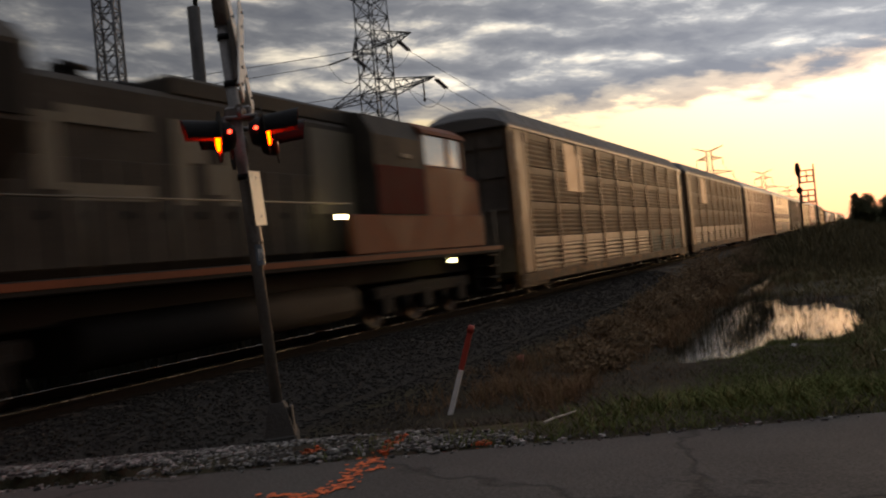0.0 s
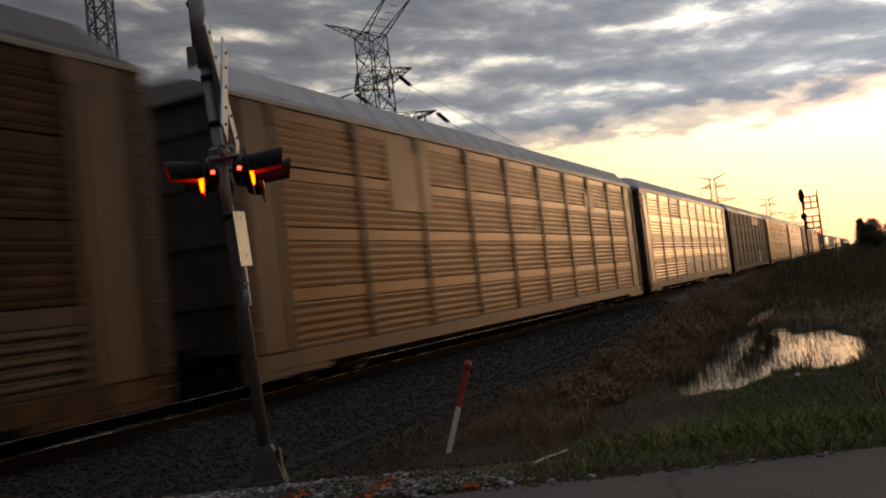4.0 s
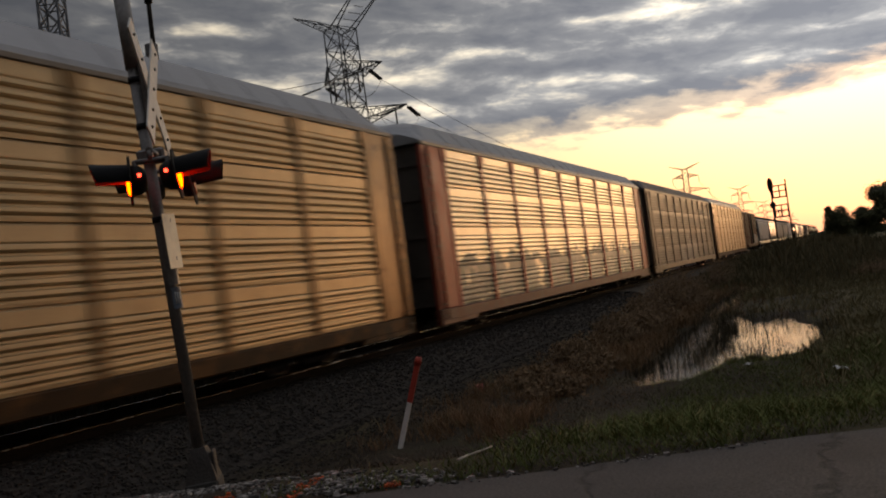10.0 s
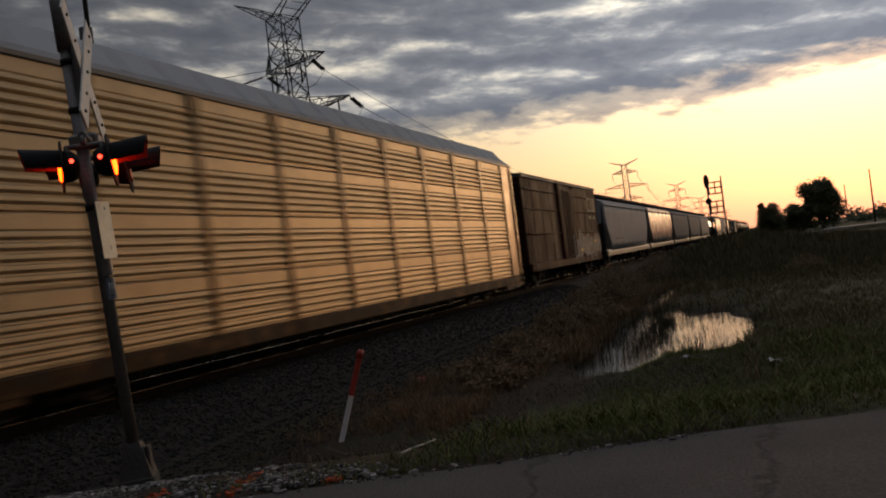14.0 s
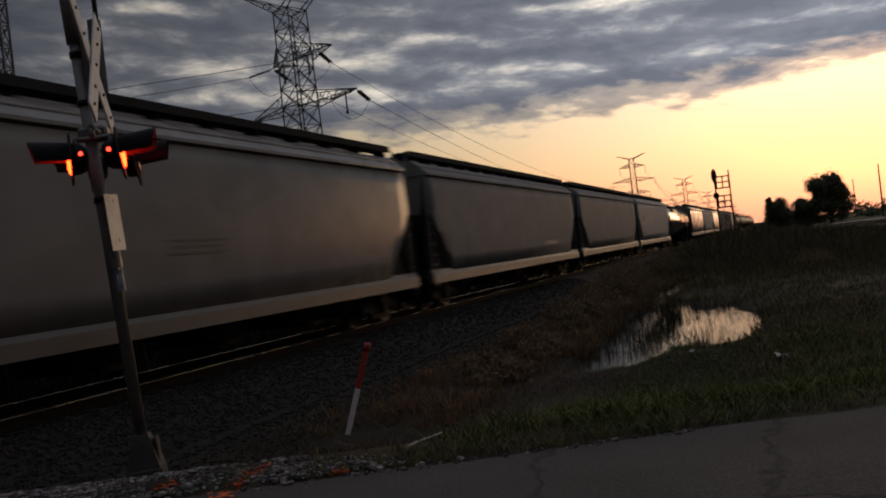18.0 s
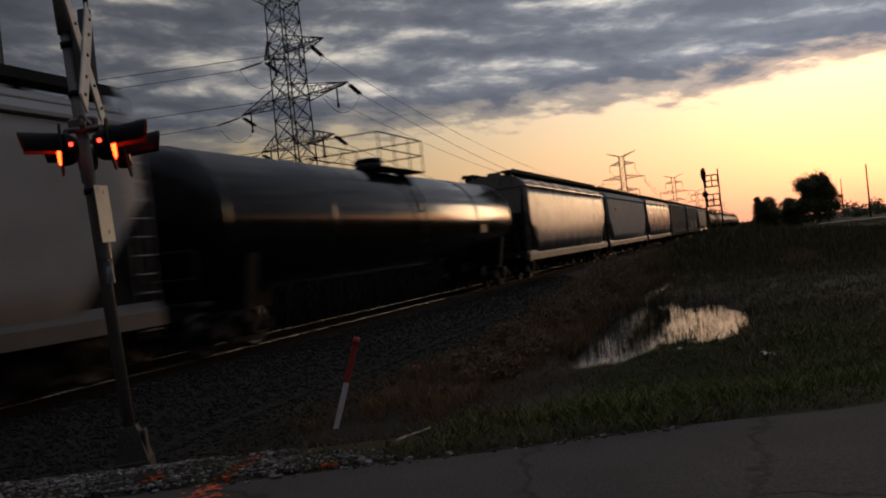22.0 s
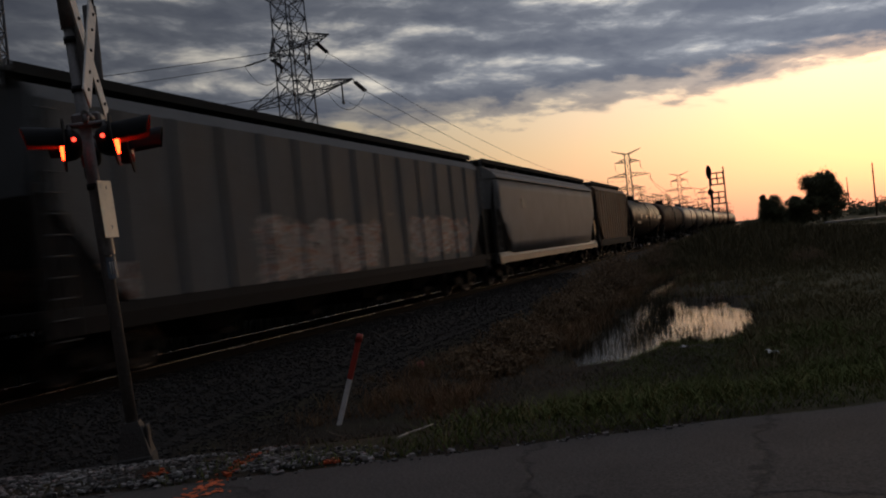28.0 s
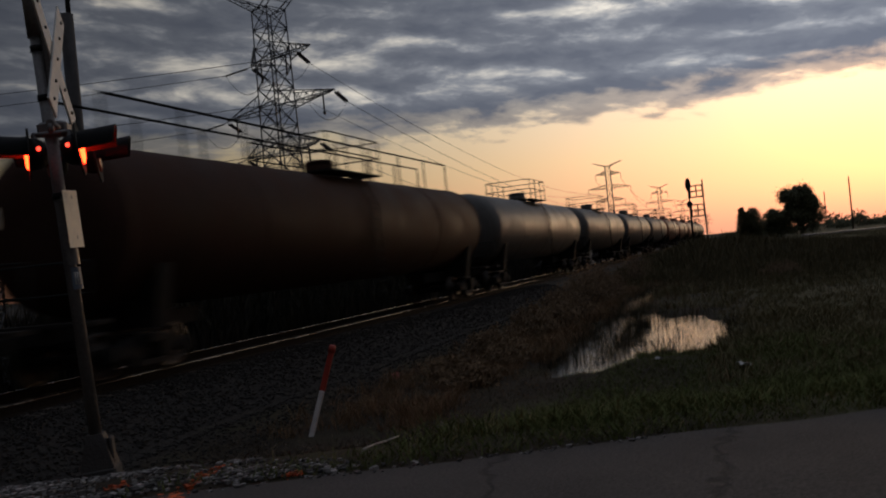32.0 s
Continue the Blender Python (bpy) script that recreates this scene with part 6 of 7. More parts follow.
# ---- small things by the road ----
def marker_stake():
    s = thing("marker_stake", "leaning marker stake, white below and red above, in the ditch", "stake", at=pose(-5.55, 10.02, -0.86, -9.5, 16.5, 0))
    wh = mat("stake_white", (0.78, 0.76, 0.72), 0.6, 0.0, 0.2, 8.0, 50, 0.1, 0.4)
    rd = mat("stake_red", (0.42, 0.045, 0.025), 0.55, 0.0, 0.2, 8.0, 50, 0.1, 0.3)
    part("lower_half", Mesh().box(-0.034, 0.034, -0.02, 0.02, -0.15, 0.58, 0.008), wh, s, "white painted lower half")
    part("upper_half", Mesh().box(-0.036, 0.036, -0.021, 0.021, 0.58, 1.12, 0.008), rd, s, "red painted upper half")
    part("top_knob", Mesh().tube((0, 0, 1.1), (0, 0, 1.2), 0.052, 0.04, n=12), rd, s)


def red_cap():
    z = ground_z(-6.38, 14.9)
    c = thing("red_cup", "small faded red plastic cup standing in the weeds", "cup", at=pose(-6.38, 14.9, z, 6, -8, 0))
    m = Mesh()
    n = 16
    m.loft([[(r * math.cos(2 * math.pi * i / n), r * math.sin(2 * math.pi * i / n), h) for i in range(n)] for h, r in ((0, 0.045), (0.13, 0.07), (0.135, 0.074), (0.143, 0.072), (0.135, 0.066), (0.01, 0.04))])
    part("shell", m, mat("cup_red", (0.62, 0.20, 0.17), 0.5, 0.0, 0.2, 9.0, 60, 0.05), c)


def litter(x, y, label, size, seed, color):
    rnd = random.Random(seed)
    z = ground_z(x, y) + 0.10
    m = Mesh()
    n = 5
    vs = [(size * (i / (n - 1) - 0.5) * 2 + rnd.uniform(-0.02, 0.02), size * (j / (n - 1) - 0.5) + rnd.uniform(-0.02, 0.02), rnd.uniform(0, 0.05) * (1 + size)) for j in range(n) for i in range(n)]
    vs += [(a, b, c - 0.006) for a, b, c in vs]
    fs = []
    for j in range(n - 1):
        for i in range(n - 1):
            q = (j * n + i, j * n + i + 1, (j + 1) * n + i + 1, (j + 1) * n + i)
            fs += [q, tuple(k + n * n for k in q[::-1])]
    m.add(vs, fs)
    ob = part("litter_scrap", m, mat("scrap_" + str(seed), color, 0.6, 0.0, 0.2, 8.0, 40, 0.1), at=pose(x, y, z, 4, 5, rnd.uniform(0, 180)))
    tagged(ob, label, "litter")


def stick():
    m = Mesh()
    pts = [(-2.46, 5.22), (-2.43, 5.33), (-2.37, 5.42), (-2.33, 5.54)]
    p3 = [Vector((x, y, max(ground_z(x, y), -0.1) + 0.035 + 0.012 * i)) for i, (x, y) in enumerate(pts)]
    for i, (a, b) in enumerate(zip(p3, p3[1:])):
        m.tube(a, b, 0.011 - 0.002 * i, 0.009 - 0.002 * i, n=6)
    tagged(part("stick", m, mat("bleached_wood", (0.42, 0.37, 0.30), 0.8, 0.0, 0.25, 10.0, 60, 0.3)), "pale bleached stick lying on the verge", "stick")


marker_stake()
red_cap()
litter(-0.13, 13.9, "pale scrap of litter in the grass", 0.16, 2, (0.5, 0.5, 0.47))
litter(-1.55, 15.0, "pale scrap of litter by the pond", 0.10, 4, (0.45, 0.43, 0.4))
stick()


# ---- gravel, ballast ----
def stone_shapes(seed, count):
    """Some broken-stone shapes: verts and faces of a dented cube-like lump."""
    rnd = random.Random(seed)
    out = []
    base = [(-1, -1, -1), (1, -1, -1), (1, 1, -1), (-1, 1, -1), (-1, -1, 1), (1, -1, 1), (1, 1, 1), (-1, 1, 1)]
    faces = [(0, 3, 2, 1), (4, 5, 6, 7), (0, 1, 5, 4), (1, 2, 6, 5), (2, 3, 7, 6), (3, 0, 4, 7)]
    for _ in range(count):
        v = np.array([[c * rnd.uniform(0.45, 1.0) for c in p] for p in base])
        out.append(v * np.array([rnd.uniform(0.7, 1.2), rnd.uniform(0.6, 1.0), rnd.uniform(0.4, 0.75)]))
    return out, faces


def scatter_stones(name, label, places, size, material, seed):
    shapes, faces = stone_shapes(seed, 24)
    rnd = random.Random(seed + 1)
    vs, fs = [], []
    for x, y, z in places:
        a = rnd.uniform(0, 6.283)
        k = size * (0.5 + 0.9 * rnd.random() ** 2.2)
        v = shapes[rnd.randrange(24)] * k
        ca, sa = math.cos(a), math.sin(a)
        n = len(vs)
        vs += [(x + p[0] * ca - p[1] * sa, y + p[0] * sa + p[1] * ca, z + p[2] + k * 0.25) for p in v]
        fs += [tuple(n + i for i in f) for f in faces]
    m = Mesh()
    m.v, m.f, m.s = vs, fs, [False] * len(fs)
    tagged(part(name, m, material), label, "gravel", kind="stuff")


def island_mat(name, stops, rough=0.9, spec=0.2, bump=0.3):
    """Colours told apart from piece to piece."""
    mt = bpy.data.materials.new(name)
    mt.use_nodes = True
    t = mt.node_tree
    b = t.nodes["Principled BSDF"]
    g = t.nodes.new("ShaderNodeNewGeometry")
    col = ramp(t, g.outputs["Random Per Island"], stops)
    nz = nd(t, "ShaderNodeTexNoise", Scale=35.0, Detail=4.0)
    t.links.new(t.nodes.new("ShaderNodeTexCoord").outputs["Object"], nz.inputs["Vector"])
    mx = nd(t, "ShaderNodeMix", data_type="RGBA", blend_type="MULTIPLY")
    mx.inputs[0].default_value = 0.6
    t.links.new(col, mx.inputs[6])
    t.links.new(ramp(t, nz.outputs["Fac"], [(0.3, 0.5), (0.7, 1.2)]), mx.inputs[7])
    t.links.new(mx.outputs[2], b.inputs["Base Color"])
    b.inputs["Roughness"].default_value = rough
    b.inputs["Specular IOR Level"].default_value = spec
    if bump:
        bp = nd(t, "ShaderNodeBump", Strength=bump, Distance=0.01)
        t.links.new(nz.outputs["Fac"], bp.inputs["Height"])
        t.links.new(bp.outputs[0], b.inputs["Normal"])
    return mt


def stones():
    rnd = random.Random(21)
    pale, orange = [], []
    for _ in range(52000):
        u, d = rnd.uniform(-6.5, 3.4), rnd.uniform(-0.12, 3.2)
        if d < 0.0 and rnd.random() < 0.7:
            continue
        p = ROAD_P + ROAD_T * u + ROAD_N * d
        lim = 2.9 * smooth(2.0, -1.5, u) * (1 + 0.4 * noise.noise(Vector((u * 1.4, d, 4))))
        if d > lim or (d > lim * 0.6 and rnd.random() < 0.5):
            continue
        if rnd.random() > 0.45 + 0.75 * noise.noise(Vector((u * 2.2, d * 2.2, 11))) + 0.25 * smooth(0.0, -2.0, u):
            continue
        if abs(p.x + 4.83) < 0.24 and abs(p.y - 5.40) < 0.24:
            continue
        q = (p.x, p.y, ground_z(p.x, p.y) if d > 0 else 0.0)
        wide = 0.065 * (1 + 1.2 * noise.noise(Vector((p.y * 7, p.x * 5, 0))))
        on = abs(p.x - (-3.46 + (5.05 - p.y) * 0.24)) < wide and 4.3 < p.y < 5.15
        spot = (p - Vector((-3.87, 4.5))).length < 0.10 or (p - Vector((-2.73, 4.74))).length < 0.07
        (orange if (on or spot) and rnd.random() < 0.85 else pale).append(q)
    scatter_stones("gravel", "pale crushed-stone gravel along the road's shoulder", pale, 0.019, island_mat("shoulder_stone", [(0.0, (0.045, 0.042, 0.040)), (0.5, (0.14, 0.132, 0.12)), (0.85, (0.27, 0.255, 0.235)), (1.0, (0.44, 0.42, 0.39))]), 31)
    scatter_stones("painted_gravel", "gravel sprayed with orange marking paint", orange, 0.018, island_mat("sprayed_stone", [(0.0, (0.28, 0.05, 0.018)), (0.5, (0.54, 0.10, 0.03)), (1.0, (0.42, 0.18, 0.10))]), 37)
    bal = []
    for _ in range(52000):
        y = 2.0 + 38.0 * rnd.random() ** 1.5
        x = TRACK_X + rnd.uniform(0.1, 4.6)
        if off_road(x, y) < 0.4 or (abs(x - TRACK_X - 0.755) < 0.09) or (x > TRACK_X + 3.3 and rnd.random() < 0.6):
            continue
        bal.append((x, y, ground_z(x, y)))
    scatter_stones("ballast", "dark grey broken-stone railway ballast", bal, 0.027, island_mat("ballast_stone", [(0.0, (0.031, 0.028, 0.025)), (0.7, (0.044, 0.040, 0.035)), (1.0, (0.064, 0.058, 0.051))]), 41)


stones()


def road_paint():
    """A wavering line of orange marking spray on the asphalt, in small ragged blots."""
    m = Mesh()
    rnd = random.Random(8)
    way = [Vector(p) for p in ((-3.36, 4.66), (-3.32, 4.5), (-3.2, 4.03), (-3.17, 3.73), (-3.17, 3.52), (-3.49, 3.48))]
    k = 0
    for a, b in zip(way, way[1:]):
        n = int((b - a).length / 0.0045)
        for i in range(n):
            c = a.lerp(b, i / n)
            s = 0.05 * (1 + 0.8 * noise.noise(Vector((c.x * 6, c.y * 6, 2))))
            x, y = c.x + rnd.gauss(0, s) + 0.03 * math.sin(c.y * 17), c.y + rnd.gauss(0, 0.02)
            if off_road(x, y) > -0.03:
                continue
            r = rnd.uniform(0.004, 0.022)
            pts = []
            for j in range(7):
                t = 2 * math.pi * j / 7
                q = r * rnd.uniform(0.6, 1.3)
                pts.append((x + q * math.cos(t), y + q * math.sin(t), 0.0055 + 0.00002 * k))
            k += 1
            m.add(pts, [tuple(range(7))])
    tagged(part("paint_mark", m, mat("marking_orange", (0.72, 0.14, 0.035), 0.8, 0.0, 0.35, 20.0, 120, 0.3)), "orange marking spray on the road", "paint mark", kind="structure")


road_paint()


# ---- grass and weeds ----
def blades(name, label, spots, material, seed, h0, h1, width, lean=0.5):
    """Tufts of bent blades, three joints each. spots: x, y, z, size."""
    rnd = np.random.default_rng(seed)
    n = len(spots)
    sp = np.array(spots)
    a = rnd.uniform(0, 2 * np.pi, n)
    h = rnd.uniform(h0, h1, n) * sp[:, 3]
    w = width * rnd.uniform(0.6, 1.4, n) * np.sqrt(sp[:, 3])
    ln = lean * rnd.uniform(0.1, 1.0, n) * h
    t = rnd.uniform(0, 2 * np.pi, n)
    dx, dy, wx, wy = np.cos(a) * ln, np.sin(a) * ln, np.cos(t) * w, np.sin(t) * w
    x, y, z = sp[:, 0], sp[:, 1], sp[:, 2] - 0.02
    v = np.stack([
        np.stack([x - wx, y - wy, z], 1), np.stack([x + wx, y + wy, z], 1),
        np.stack([x + dx * 0.35 - wx * 0.8, y + dy * 0.35 - wy * 0.8, z + h * 0.6], 1), np.stack([x + dx * 0.35 + wx * 0.8, y + dy * 0.35 + wy * 0.8, z + h * 0.6], 1),
        np.stack([x + dx, y + dy, z + h], 1)], 1).reshape(-1, 3)
    f = []
    for i in range(n):
        k = 5 * i
        f += [(k, k + 1, k + 3, k + 2), (k + 2, k + 3, k + 4)]
    m = Mesh()
    m.v, m.f, m.s = v.tolist(), f, [False] * len(f)
    tagged(part(name, m, material), label, "grass", kind="stuff")


def tussock(out, rnd, x, y, z, r, size, count):
    """A clump of blades that is tallest at its heart."""
    for _ in range(count):
        k = abs(rnd.gauss(0, 0.5))
        a = rnd.uniform(0, 6.283)
        out.append((x + math.cos(a) * r * k, y + math.sin(a) * r * k, z, size * max(0.35, 1.0 - 0.45 * k) * rnd.uniform(0.7, 1.15)))


def vegetation():
    rnd = random.Random(77)
    green, dry, reed, far, straw = [], [], [], [], []

    def clear(x, y, verge=0.25):
        return off_road(x, y) > verge and abs(x - TRACK_X) > 3.0 and (x + 5.45) ** 2 + (y - 9.9) ** 2 > 0.15

    # green verge beside the road
    for _ in range(230000):
        y = 4.2 + 14.0 * rnd.random() ** 1.35
        x = rnd.uniform(-4.0, 7.5)
        if not clear(x, y, 0.03):
            continue
        d = off_road(x, y)
        g = smooth(-2.9, -1.5, x + 0.06 * (y - 8)) * (0.75 + 0.7 * noise.noise(Vector((x * 0.8, y * 0.8, 1.0)))) + 0.30 * smooth(-4.2, -2.5, x) * smooth(0.7, 0.1, d)
        if rnd.random() > g or pond(x, y) > 0.10:
            continue
        green.append((x, y, ground_z(x, y), (0.55 + 0.65 * smooth(0.05, 1.4, d)) * (1 + 0.4 * noise.noise(Vector((x * 1.7, y * 1.7, 6.0)))) * (1.0 - 0.5 * smooth(10.5, 12.5, y) * smooth(0.5, -0.5, x))))
    # brown tussocks between the ballast and the pond
    for _ in range(2600):
        y = 8.6 + 38.0 * rnd.random() ** 1.15
        heart = -4.45 - 0.042 * (y - 12)
        x = heart + rnd.gauss(0, 0.75 + 0.012 * y)
        if x < -7.0 or not clear(x, y, 2.2) or pond(x, y) > 0.02 or (x > -3.4 and y < 12):
            continue
        g = 0.75 + 0.9 * noise.noise(Vector((x * 0.7, y * 0.5, 5.0))) - 0.8 * smooth(11.0, 9.0, y)
        if rnd.random() > g:
            continue
        if x > -4.1 and y < 16.0:
            tussock(dry, rnd, x, y, ground_z(x, y), rnd.uniform(0.15, 0.3), 0.26, 14)
            continue
        tussock(dry, rnd, x, y, ground_z(x, y), rnd.uniform(0.22, 0.45), 0.55 + 0.75 * max(0.0, g - 0.3) + 0.2 * smooth(14, 28, y), 26)
    # thin litter of dead stems on the bare earth near the road
    for _ in range(42000):
        y, x = rnd.uniform(5.6, 15.5), rnd.uniform(-6.8, -1.2)
        if not clear(x, y, 0.6):
            continue
        if rnd.random() < 0.45 + 0.8 * noise.noise(Vector((x * 0.9, y * 0.9, 44.0))):
            straw.append((x, y, ground_z(x, y), rnd.uniform(0.6, 1.2)))
    # reeds round and in the water, thick in its shaded arm
    for _ in range(60000):
        y, x = rnd.uniform(13.5, 42.0), rnd.uniform(-5.0, 0.6)
        p = pond(x, y)
        if not -0.5 < p < 1.3:
            continue
        g = noise.noise(Vector((x * 1.5, y * 0.8, 15.0)))
        shade = 0.9 * smooth(0.42, 0.2, abs(x + 2.75 + 0.03 * (y - 20))) * smooth(16.4, 17.6, y) * smooth(26.0, 23.5, y) + 0.30 * smooth(-2.6, -3.4, x) * smooth(15.4, 17.0, y)
        shore = 0.20 if p < 0.06 and not (y < 17.2 and x < -1.5) else 0.0
        if rnd.random() > 0.05 + 0.75 * g - 0.10 * max(0.0, p) + 0.80 * shade + shore:
            continue
        reed.append((x, y, max(ground_z(x, y), POND_Z - 0.02), 0.45 + 0.40 * rnd.random() + 0.30 * shade))
    # low mats of stems that break the water's face
    for _ in range(900):
        y, x = rnd.uniform(15.5, 27.0), rnd.uniform(-3.6, -0.3)
        if pond(x, y) > 0.1 and rnd.random() < 0.40 + 0.9 * noise.noise(Vector((x * 1.2, y * 0.7, 71.0))):
            tussock(reed, rnd, x, y, POND_Z - 0.01, rnd.uniform(0.10, 0.26), rnd.uniform(0.14, 0.34), 12)
    # rank growth further off, out to the far verge
    for _ in range(9500):
        y = 13.0 + 110.0 * rnd.random() ** 1.7
        x = -7.2 + rnd.random() ** 1.1 * (9.0 + y * 0.60)
        if not clear(x, y, 4.0) or pond(x, y) > -0.05 or (y < 26 and x < -0.6):
            continue
        g = 0.62 + 0.8 * noise.noise(Vector((x * 0.25, y * 0.18, 21.0)))
        if rnd.random() > g:
            continue
        tussock(far, rnd, x, y, ground_z(x, y), rnd.uniform(0.3, 0.6) * (1 + y / 60.0), (0.55 + 0.6 * g) * (1 + y / 150.0), 16)
    for _ in range(6500):
        y = 11.5 + 38.0 * rnd.random() ** 1.2
        x = rnd.uniform(-0.9, 4.0 + 0.5 * y)
        if not clear(x, y, 3.5) or pond(x, y) > -0.35:
            continue
        g = 0.75 + 0.8 * noise.noise(Vector((x * 0.4, y * 0.3, 27.0)))
        if rnd.random() < g:
            tussock(far, rnd, x, y, ground_z(x, y), rnd.uniform(0.25, 0.5), 0.35 + 0.55 * g * smooth(11.0, 22.0, y), 16)
    # a rank thicket on the rise beyond the pond, highest near the railway
    thicket = []
    for _ in range(34000):
        y = rnd.uniform(33.0, 78.0)
        u = rnd.uniform(-7.8, 9.0)
        x = u * (0.55 + 0.45 * y / 60.0)
        if x < -7.2 or pond(x, y) > -0.2:
            continue
        top = float(np.interp(u, (-7.8, -6.5, -5.5, -4.0, -2.8, -1.0, 0.8, 5.0, 9.0), (0.1, 0.5, 0.75, 1.3, 1.62, 1.4, 1.15, 0.5, 0.1)))
        z = ground_z(x, y)
        hgt = (top - z) * (0.86 + 0.30 * noise.noise(Vector((x * 0.5, y * 0.3, 83.0))))
        thicket.append((x, y, z, max(0.22, hgt * smooth(31.0, 56.0, y) * smooth(80.0, 70.0, y)) * rnd.uniform(0.7, 1.05)))
    blades("thicket", "rank dark thicket of weeds on the rise by the railway", thicket, island_mat("thicket_dark", [(0.0, (0.085, 0.076, 0.040)), (0.6, (0.132, 0.110, 0.056)), (1.0, (0.20, 0.155, 0.080))], bump=0), 63, 0.8, 1.0, 0.035, 0.45)
    # brush added behind the railway, its dark colour standing in for shade under the cars
    back = []
    for _ in range(26000):
        y, x = 3.0 + 75.0 * rnd.random() ** 1.3, rnd.uniform(-19.0, -14.0)
        if off_road(x, y) > 0.8:
            back.append((x, y, ground_z(x, y), rnd.uniform(0.7, 1.5)))
    blades("brush_strip", "made-up dark brush beyond the railway, standing in for shade under the cars", back, island_mat("brush_shade_dark", [(0.0, (0.012, 0.012, 0.008)), (0.7, (0.03, 0.026, 0.016)), (1.0, (0.05, 0.042, 0.025))], bump=0), 61, 0.5, 1.1, 0.03, 0.5)
    blades("verge_grass", "short dark green grass along the verge", green, island_mat("grass_green", [(0.0, (0.095, 0.118, 0.034)), (0.6, (0.125, 0.150, 0.044)), (0.92, (0.160, 0.162, 0.056)), (1.0, (0.22, 0.19, 0.085))], bump=0), 51, 0.06, 0.17, 0.0055, 1.6)
    blades("dry_weeds", "dry brown and rusty weeds in the ditch", dry, island_mat("weed_dry", [(0.0, (0.15, 0.094, 0.050)), (0.5, (0.23, 0.140, 0.074)), (0.85, (0.31, 0.185, 0.098)), (1.0, (0.20, 0.165, 0.078))], bump=0), 53, 0.18, 0.40, 0.005, 1.3)
    blades("dead_stems", "pale dead stems lying on bare earth", straw, island_mat("straw", [(0.0, (0.045, 0.035, 0.023)), (0.7, (0.09, 0.068, 0.044)), (0.93, (0.17, 0.135, 0.09)), (1.0, (0.34, 0.29, 0.22))], bump=0), 55, 0.03, 0.11, 0.004, 2.4)
    blades("reeds", "dark reeds standing in the ditch water", reed, island_mat("reed_dark", [(0.0, (0.030, 0.026, 0.014)), (0.7, (0.055, 0.044, 0.022)), (1.0, (0.11, 0.085, 0.045))], bump=0), 57, 0.10, 0.46, 0.0055, 0.5)
    blades("rank_grass", "rank dark grass and weeds beyond the pond", far, island_mat("rank_dark", [(0.0, (0.128, 0.120, 0.056)), (0.5, (0.172, 0.150, 0.074)), (1.0, (0.25, 0.188, 0.098))], bump=0), 59, 0.12, 0.32, 0.011, 1.4)


vegetation()

LEAF = island_mat("leaf_dark", [(0.0, (0.06, 0.065, 0.028)), (0.6, (0.10, 0.105, 0.048)), (1.0, (0.15, 0.14, 0.07))], 0.7, 0.3, 0)
BARK = mat("bark", (0.07, 0.055, 0.042), 0.95, 0.0, 0.3, 6.0, 40, 0.5)


def foliage(m, lobes, count, leaf, seed):
    """Leaf sprays as small bent quads, thick at the lobes' skins, sparse at their edges."""
    rnd = random.Random(seed)
    for _ in range(count):
        cx, cy, cz, r = lobes[rnd.randrange(len(lobes))]
        d = Vector((rnd.gauss(0, 1), rnd.gauss(0, 1), rnd.gauss(0, 1))).normalized()
        k = r * (0.35 + 0.68 * rnd.random() ** 0.6) * (1 + 0.25 * noise.noise(Vector((d.x * 2 + cx, d.y * 2, d.z * 2 + seed))))
        p = Vector((cx, cy, cz)) + Vector((d.x * k, d.y * k, d.z * k * 0.9))
        u = Vector((rnd.gauss(0, 1), rnd.gauss(0, 1), rnd.gauss(0, 0.6))).normalized() * leaf * rnd.uniform(0.6, 1.4)
        v = u.orthogonal().normalized() * leaf * 0.45
        m.add([p - u, p + v, p + u, p - v + Vector((0, 0, leaf * 0.2))], [(0, 1, 2, 3)])


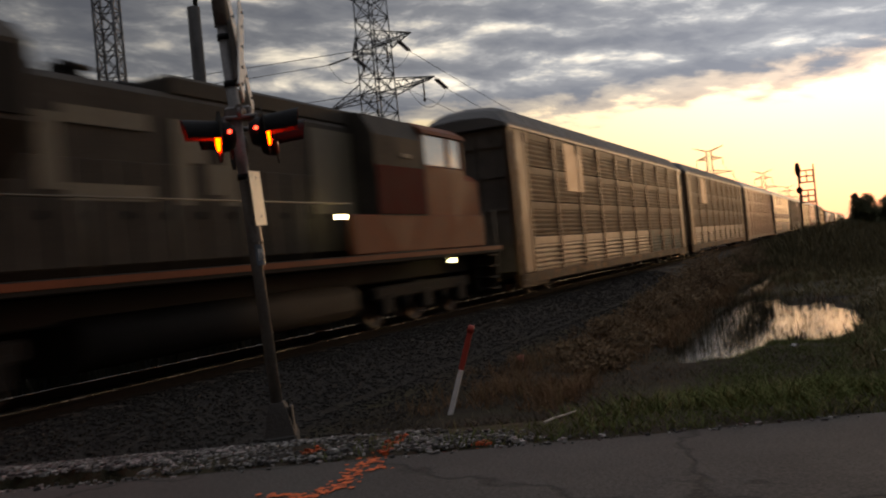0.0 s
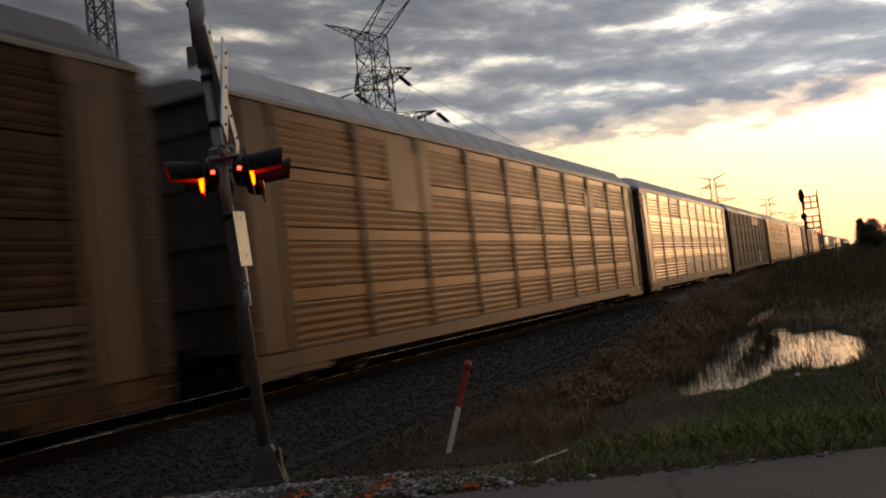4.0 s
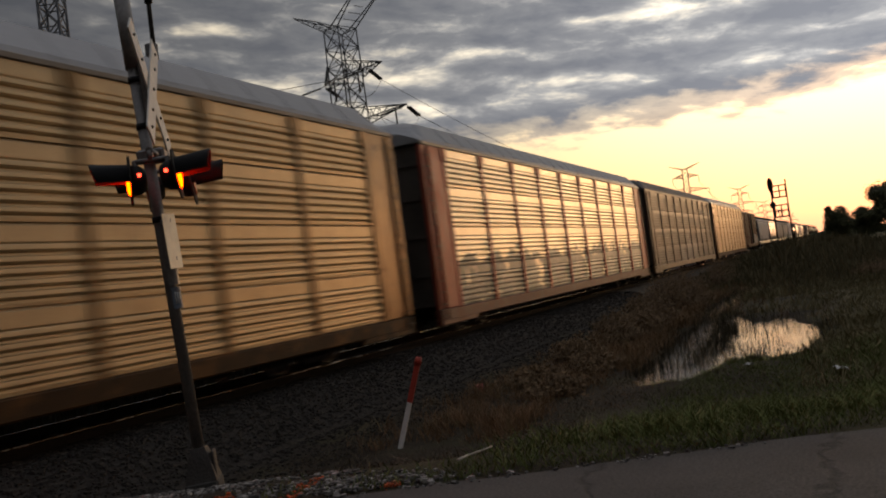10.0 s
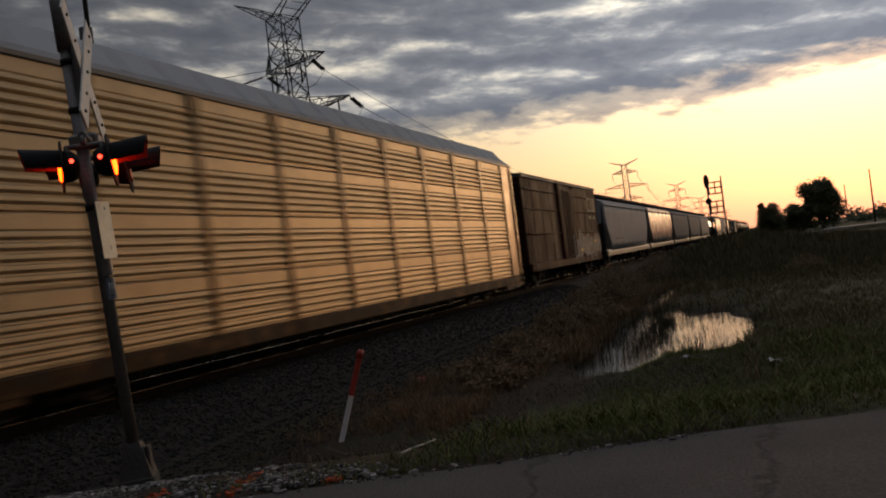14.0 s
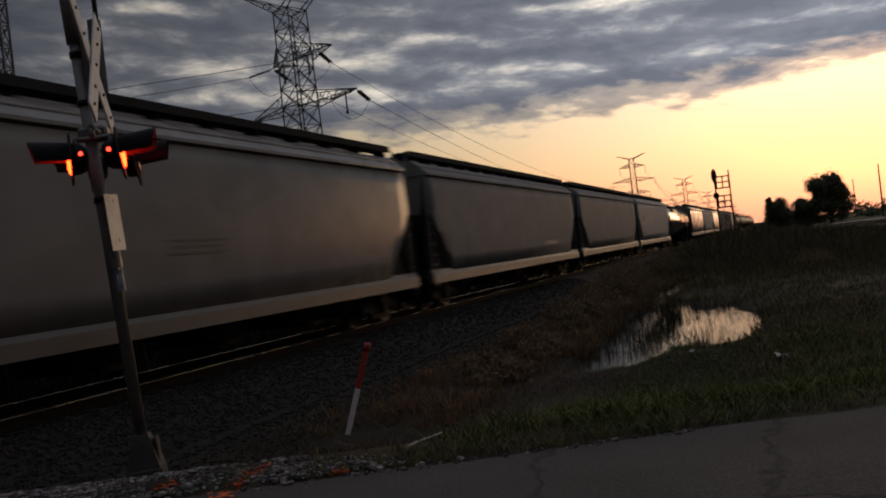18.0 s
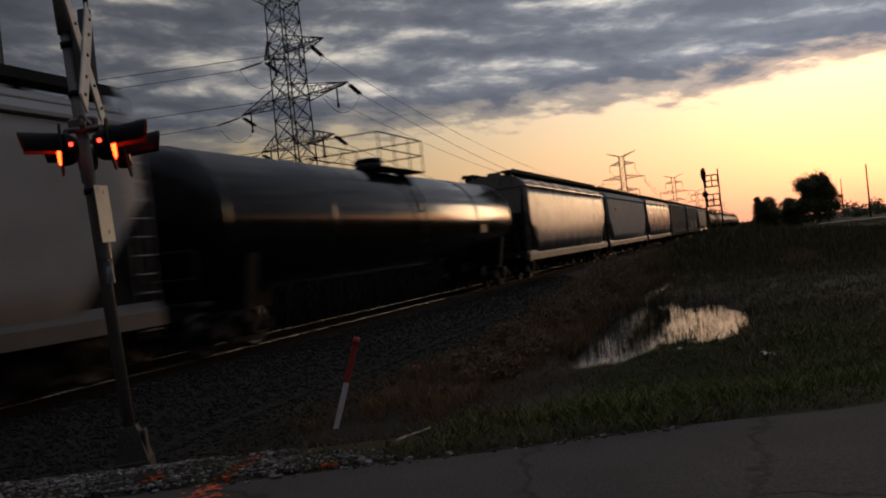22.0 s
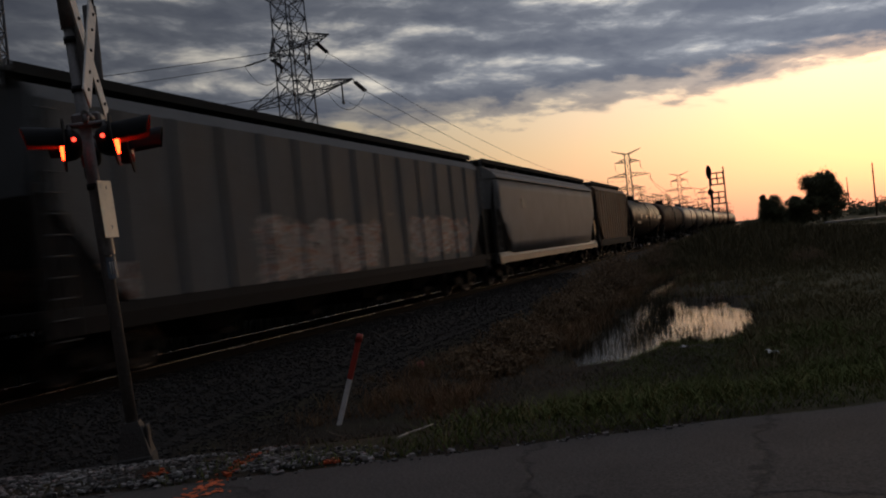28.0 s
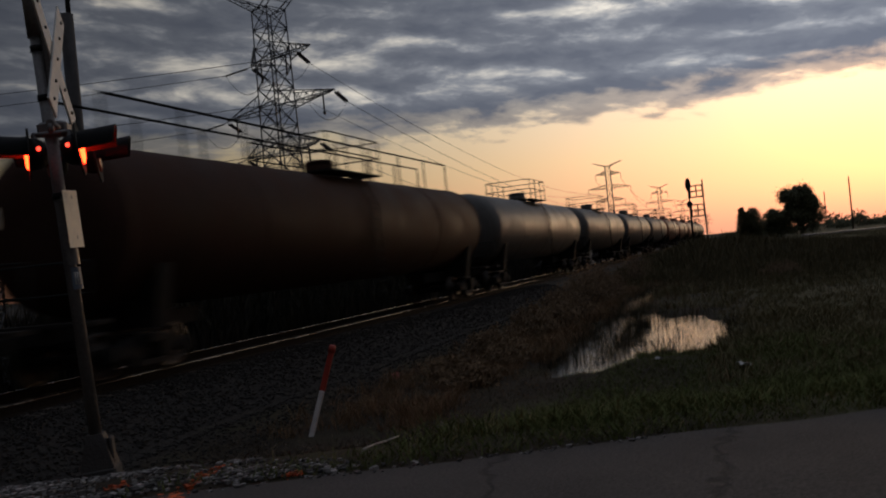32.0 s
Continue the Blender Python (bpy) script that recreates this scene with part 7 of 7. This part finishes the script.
def tree(x, y, h, w, seed, label, bare=0, base=-0.6):
    rnd = random.Random(seed)
    t = thing("tree", label, "tree", "trees by the far road", pose(x, y, base))
    tr = Mesh()
    tr.tube((0, 0, -0.2), (0.1, 0, h * 0.35), w * 0.035, w * 0.026, n=9)
    lobes = []
    n = 22
    for i in range(n):
        a = 2 * math.pi * i / n + rnd.uniform(-0.3, 0.3)
        z = h * rnd.uniform(0.30, 0.80)
        r = w * rnd.uniform(0.10, 0.36) * (1.15 - 0.5 * z / h)
        c = (math.cos(a) * r, math.sin(a) * r, z)
        lobes.append((*c, w * rnd.uniform(0.10, 0.24)))
        tr.tube((0.1, 0, h * rnd.uniform(0.15, 0.35)), c, w * 0.016, w * 0.006, n=6)
    lobes += [(rnd.uniform(-0.1, 0.1) * w, 0, h * 0.80, w * 0.18), (0, 0, h * 0.5, w * 0.28), (0.16 * w, 0, h * 0.25, w * 0.28), (-0.2 * w, 0, h * 0.22, w * 0.26), (0.3 * w, 0, h * 0.42, w * 0.22), (-0.28 * w, 0, h * 0.40, w * 0.2), (0, 0, h * 0.15, w * 0.3)]
    for i in range(bare):
        a = rnd.uniform(-0.5, 0.1) - 0.3
        tip = (w * (-0.30 + 0.06 * i), rnd.uniform(-1, 1), h * rnd.uniform(0.80, 0.92))
        tr.tube((0, 0, h * 0.4), tip, w * 0.010, w * 0.004, n=5)
        lobes += [(tip[0] * k, tip[1] * k, h * 0.4 + (tip[2] - h * 0.4) * k, w * 0.07) for k in (0.6, 0.8, 1.0)]
    part("trunk", tr, BARK, t)
    cr = Mesh()
    foliage(cr, lobes, 15000, w * 0.032, seed)
    foliage(cr, [(a, b, c, r * 1.30) for a, b, c, r in lobes], 5000, w * 0.018, seed + 40)
    part("crown", cr, LEAF, t)


tree(9.6, 165.0, 9.6, 8.0, 3, "broad dark leafy tree against the sunset", 3)
tree(5.2, 164.0, 5.6, 5.0, 5, "lower dark tree beside a larger one", 0)
tree(0.9, 161.5, 6.2, 5.2, 7, "small dark tree by the railway", 2)


def brush(x, y, h, w, seed):
    """A low dry shrub: many thin stems and small sparse leaves."""
    rnd = random.Random(seed)
    t = thing("shrub", "low dry brown shrub in the ditch", "shrub", "shrubs in the ditch", pose(x, y, ground_z(x, y)))
    st, lf = Mesh(), Mesh()
    for i in range(110):
        a, k = rnd.uniform(0, 6.283), rnd.random() ** 0.7
        tip = Vector((math.cos(a) * w * k, math.sin(a) * w * k, h * (1.1 - 0.6 * k * k) * rnd.uniform(0.5, 1.0)))
        st.tube((rnd.uniform(-0.1, 0.1), rnd.uniform(-0.1, 0.1), -0.05), tip, 0.007, 0.002, n=3, caps=False)
        for j in range(26):
            p = tip * rnd.uniform(0.45, 1.05) + Vector((rnd.gauss(0, 0.05), rnd.gauss(0, 0.05), rnd.gauss(0, 0.04)))
            u = Vector((rnd.gauss(0, 1), rnd.gauss(0, 1), rnd.gauss(0, 1))).normalized() * rnd.uniform(0.018, 0.042)
            v = u.orthogonal() * 0.4
            lf.add([p - u, p + v, p + u, p - v], [(0, 1, 2, 3)])
    part("thicket", st, DRYBARK, t)
    part("foliage", lf, DRYLEAF, t)


DRYBARK = mat("dry_stem", (0.075, 0.05, 0.032), 0.95, 0.0, 0.3, 6.0, 40, 0.2)
DRYLEAF = island_mat("leaf_dry", [(0.0, (0.12, 0.082, 0.046)), (0.6, (0.21, 0.140, 0.078)), (1.0, (0.29, 0.19, 0.10))], 0.8, 0.2, 0)
for i, (bx, by, bh, bw) in enumerate(((-5.1, 28.4, 1.45, 1.0), (-5.7, 30.2, 1.15, 1.0), (-6.3, 29.4, 0.85, 0.8), (-4.9, 31.5, 1.15, 0.8), (-5.6, 34.0, 1.3, 1.1), (-6.4, 38.0, 1.3, 1.2), (-5.0, 25.0, 0.9, 0.8), (-5.6, 23.0, 0.75, 0.8), (-4.9, 20.6, 0.65, 0.7), (-5.3, 18.0, 0.55, 0.7), (-4.5, 16.0, 0.42, 0.6), (-5.6, 44.0, 1.3, 1.3), (-5.9, 50.0, 1.4, 1.4), (-4.4, 13.6, 0.34, 0.6), (-5.2, 14.8, 0.38, 0.6), (-4.7, 22.2, 0.8, 0.6), (-2.4, 47.0, 0.9, 1.1), (1.4, 40.0, 0.7, 1.0))):
    brush(bx, by, bh, bw, 300 + i)


def far_woods():
    """The low dark line of trees and scrub along the horizon."""
    rnd = random.Random(91)
    m = Mesh()
    lobes = []
    for i in range(260):
        x = -4 + 190 * rnd.random() ** 1.3
        y = 205 + 0.25 * x + rnd.uniform(-8, 25)
        r = rnd.uniform(0.9, 2.2) * (0.6 if x < 10 else 1.0)
        lobes.append((x, y, r * rnd.uniform(0.5, 1.1) - 0.4, r))
    for i in range(150):
        a = radians(rnd.uniform(28, 100))
        d = rnd.uniform(260, 420)
        r = rnd.uniform(2.5, 5.0)
        lobes.append((-d * math.sin(a), d * math.cos(a), r * 0.7, r))
    foliage(m, lobes, 42000, 0.38, 92)
    tagged(part("far_woods", m, LEAF), "low dark line of far trees and scrub", "woods", kind="stuff")


far_woods()


def far_road():
    m = Mesh()
    m.loft([[(6.0, 108.0, -0.1), (6.0, 108.0, 0.06), (6.5, 114.0, 0.06), (6.5, 114.0, -0.1)], [(160.0, 140.0, -0.1), (160.0, 140.0, 0.06), (160.0, 147.0, 0.06), (160.0, 147.0, -0.1)]])
    tagged(part("road_2", m, mat("far_asphalt", (0.20, 0.19, 0.18), 0.6, 0.0, 0.2, 0.3, 10, 0.05)), "pale strip of a road across the far fields", "road", kind="structure")


far_road()

# ---- motion ----
def gone(t):
    """Metres that the train has rolled toward the crossing by t seconds."""
    return 17.3 * t + 0.0175 * t * t


def motions():
    for car, u in CARS:
        walk(car, [(t, pose(TRACK_X, u - gone(t), RAIL_Z)) for t in (0, 4, 8, 12, 16, 20, 24, 28, 32)])


motions()
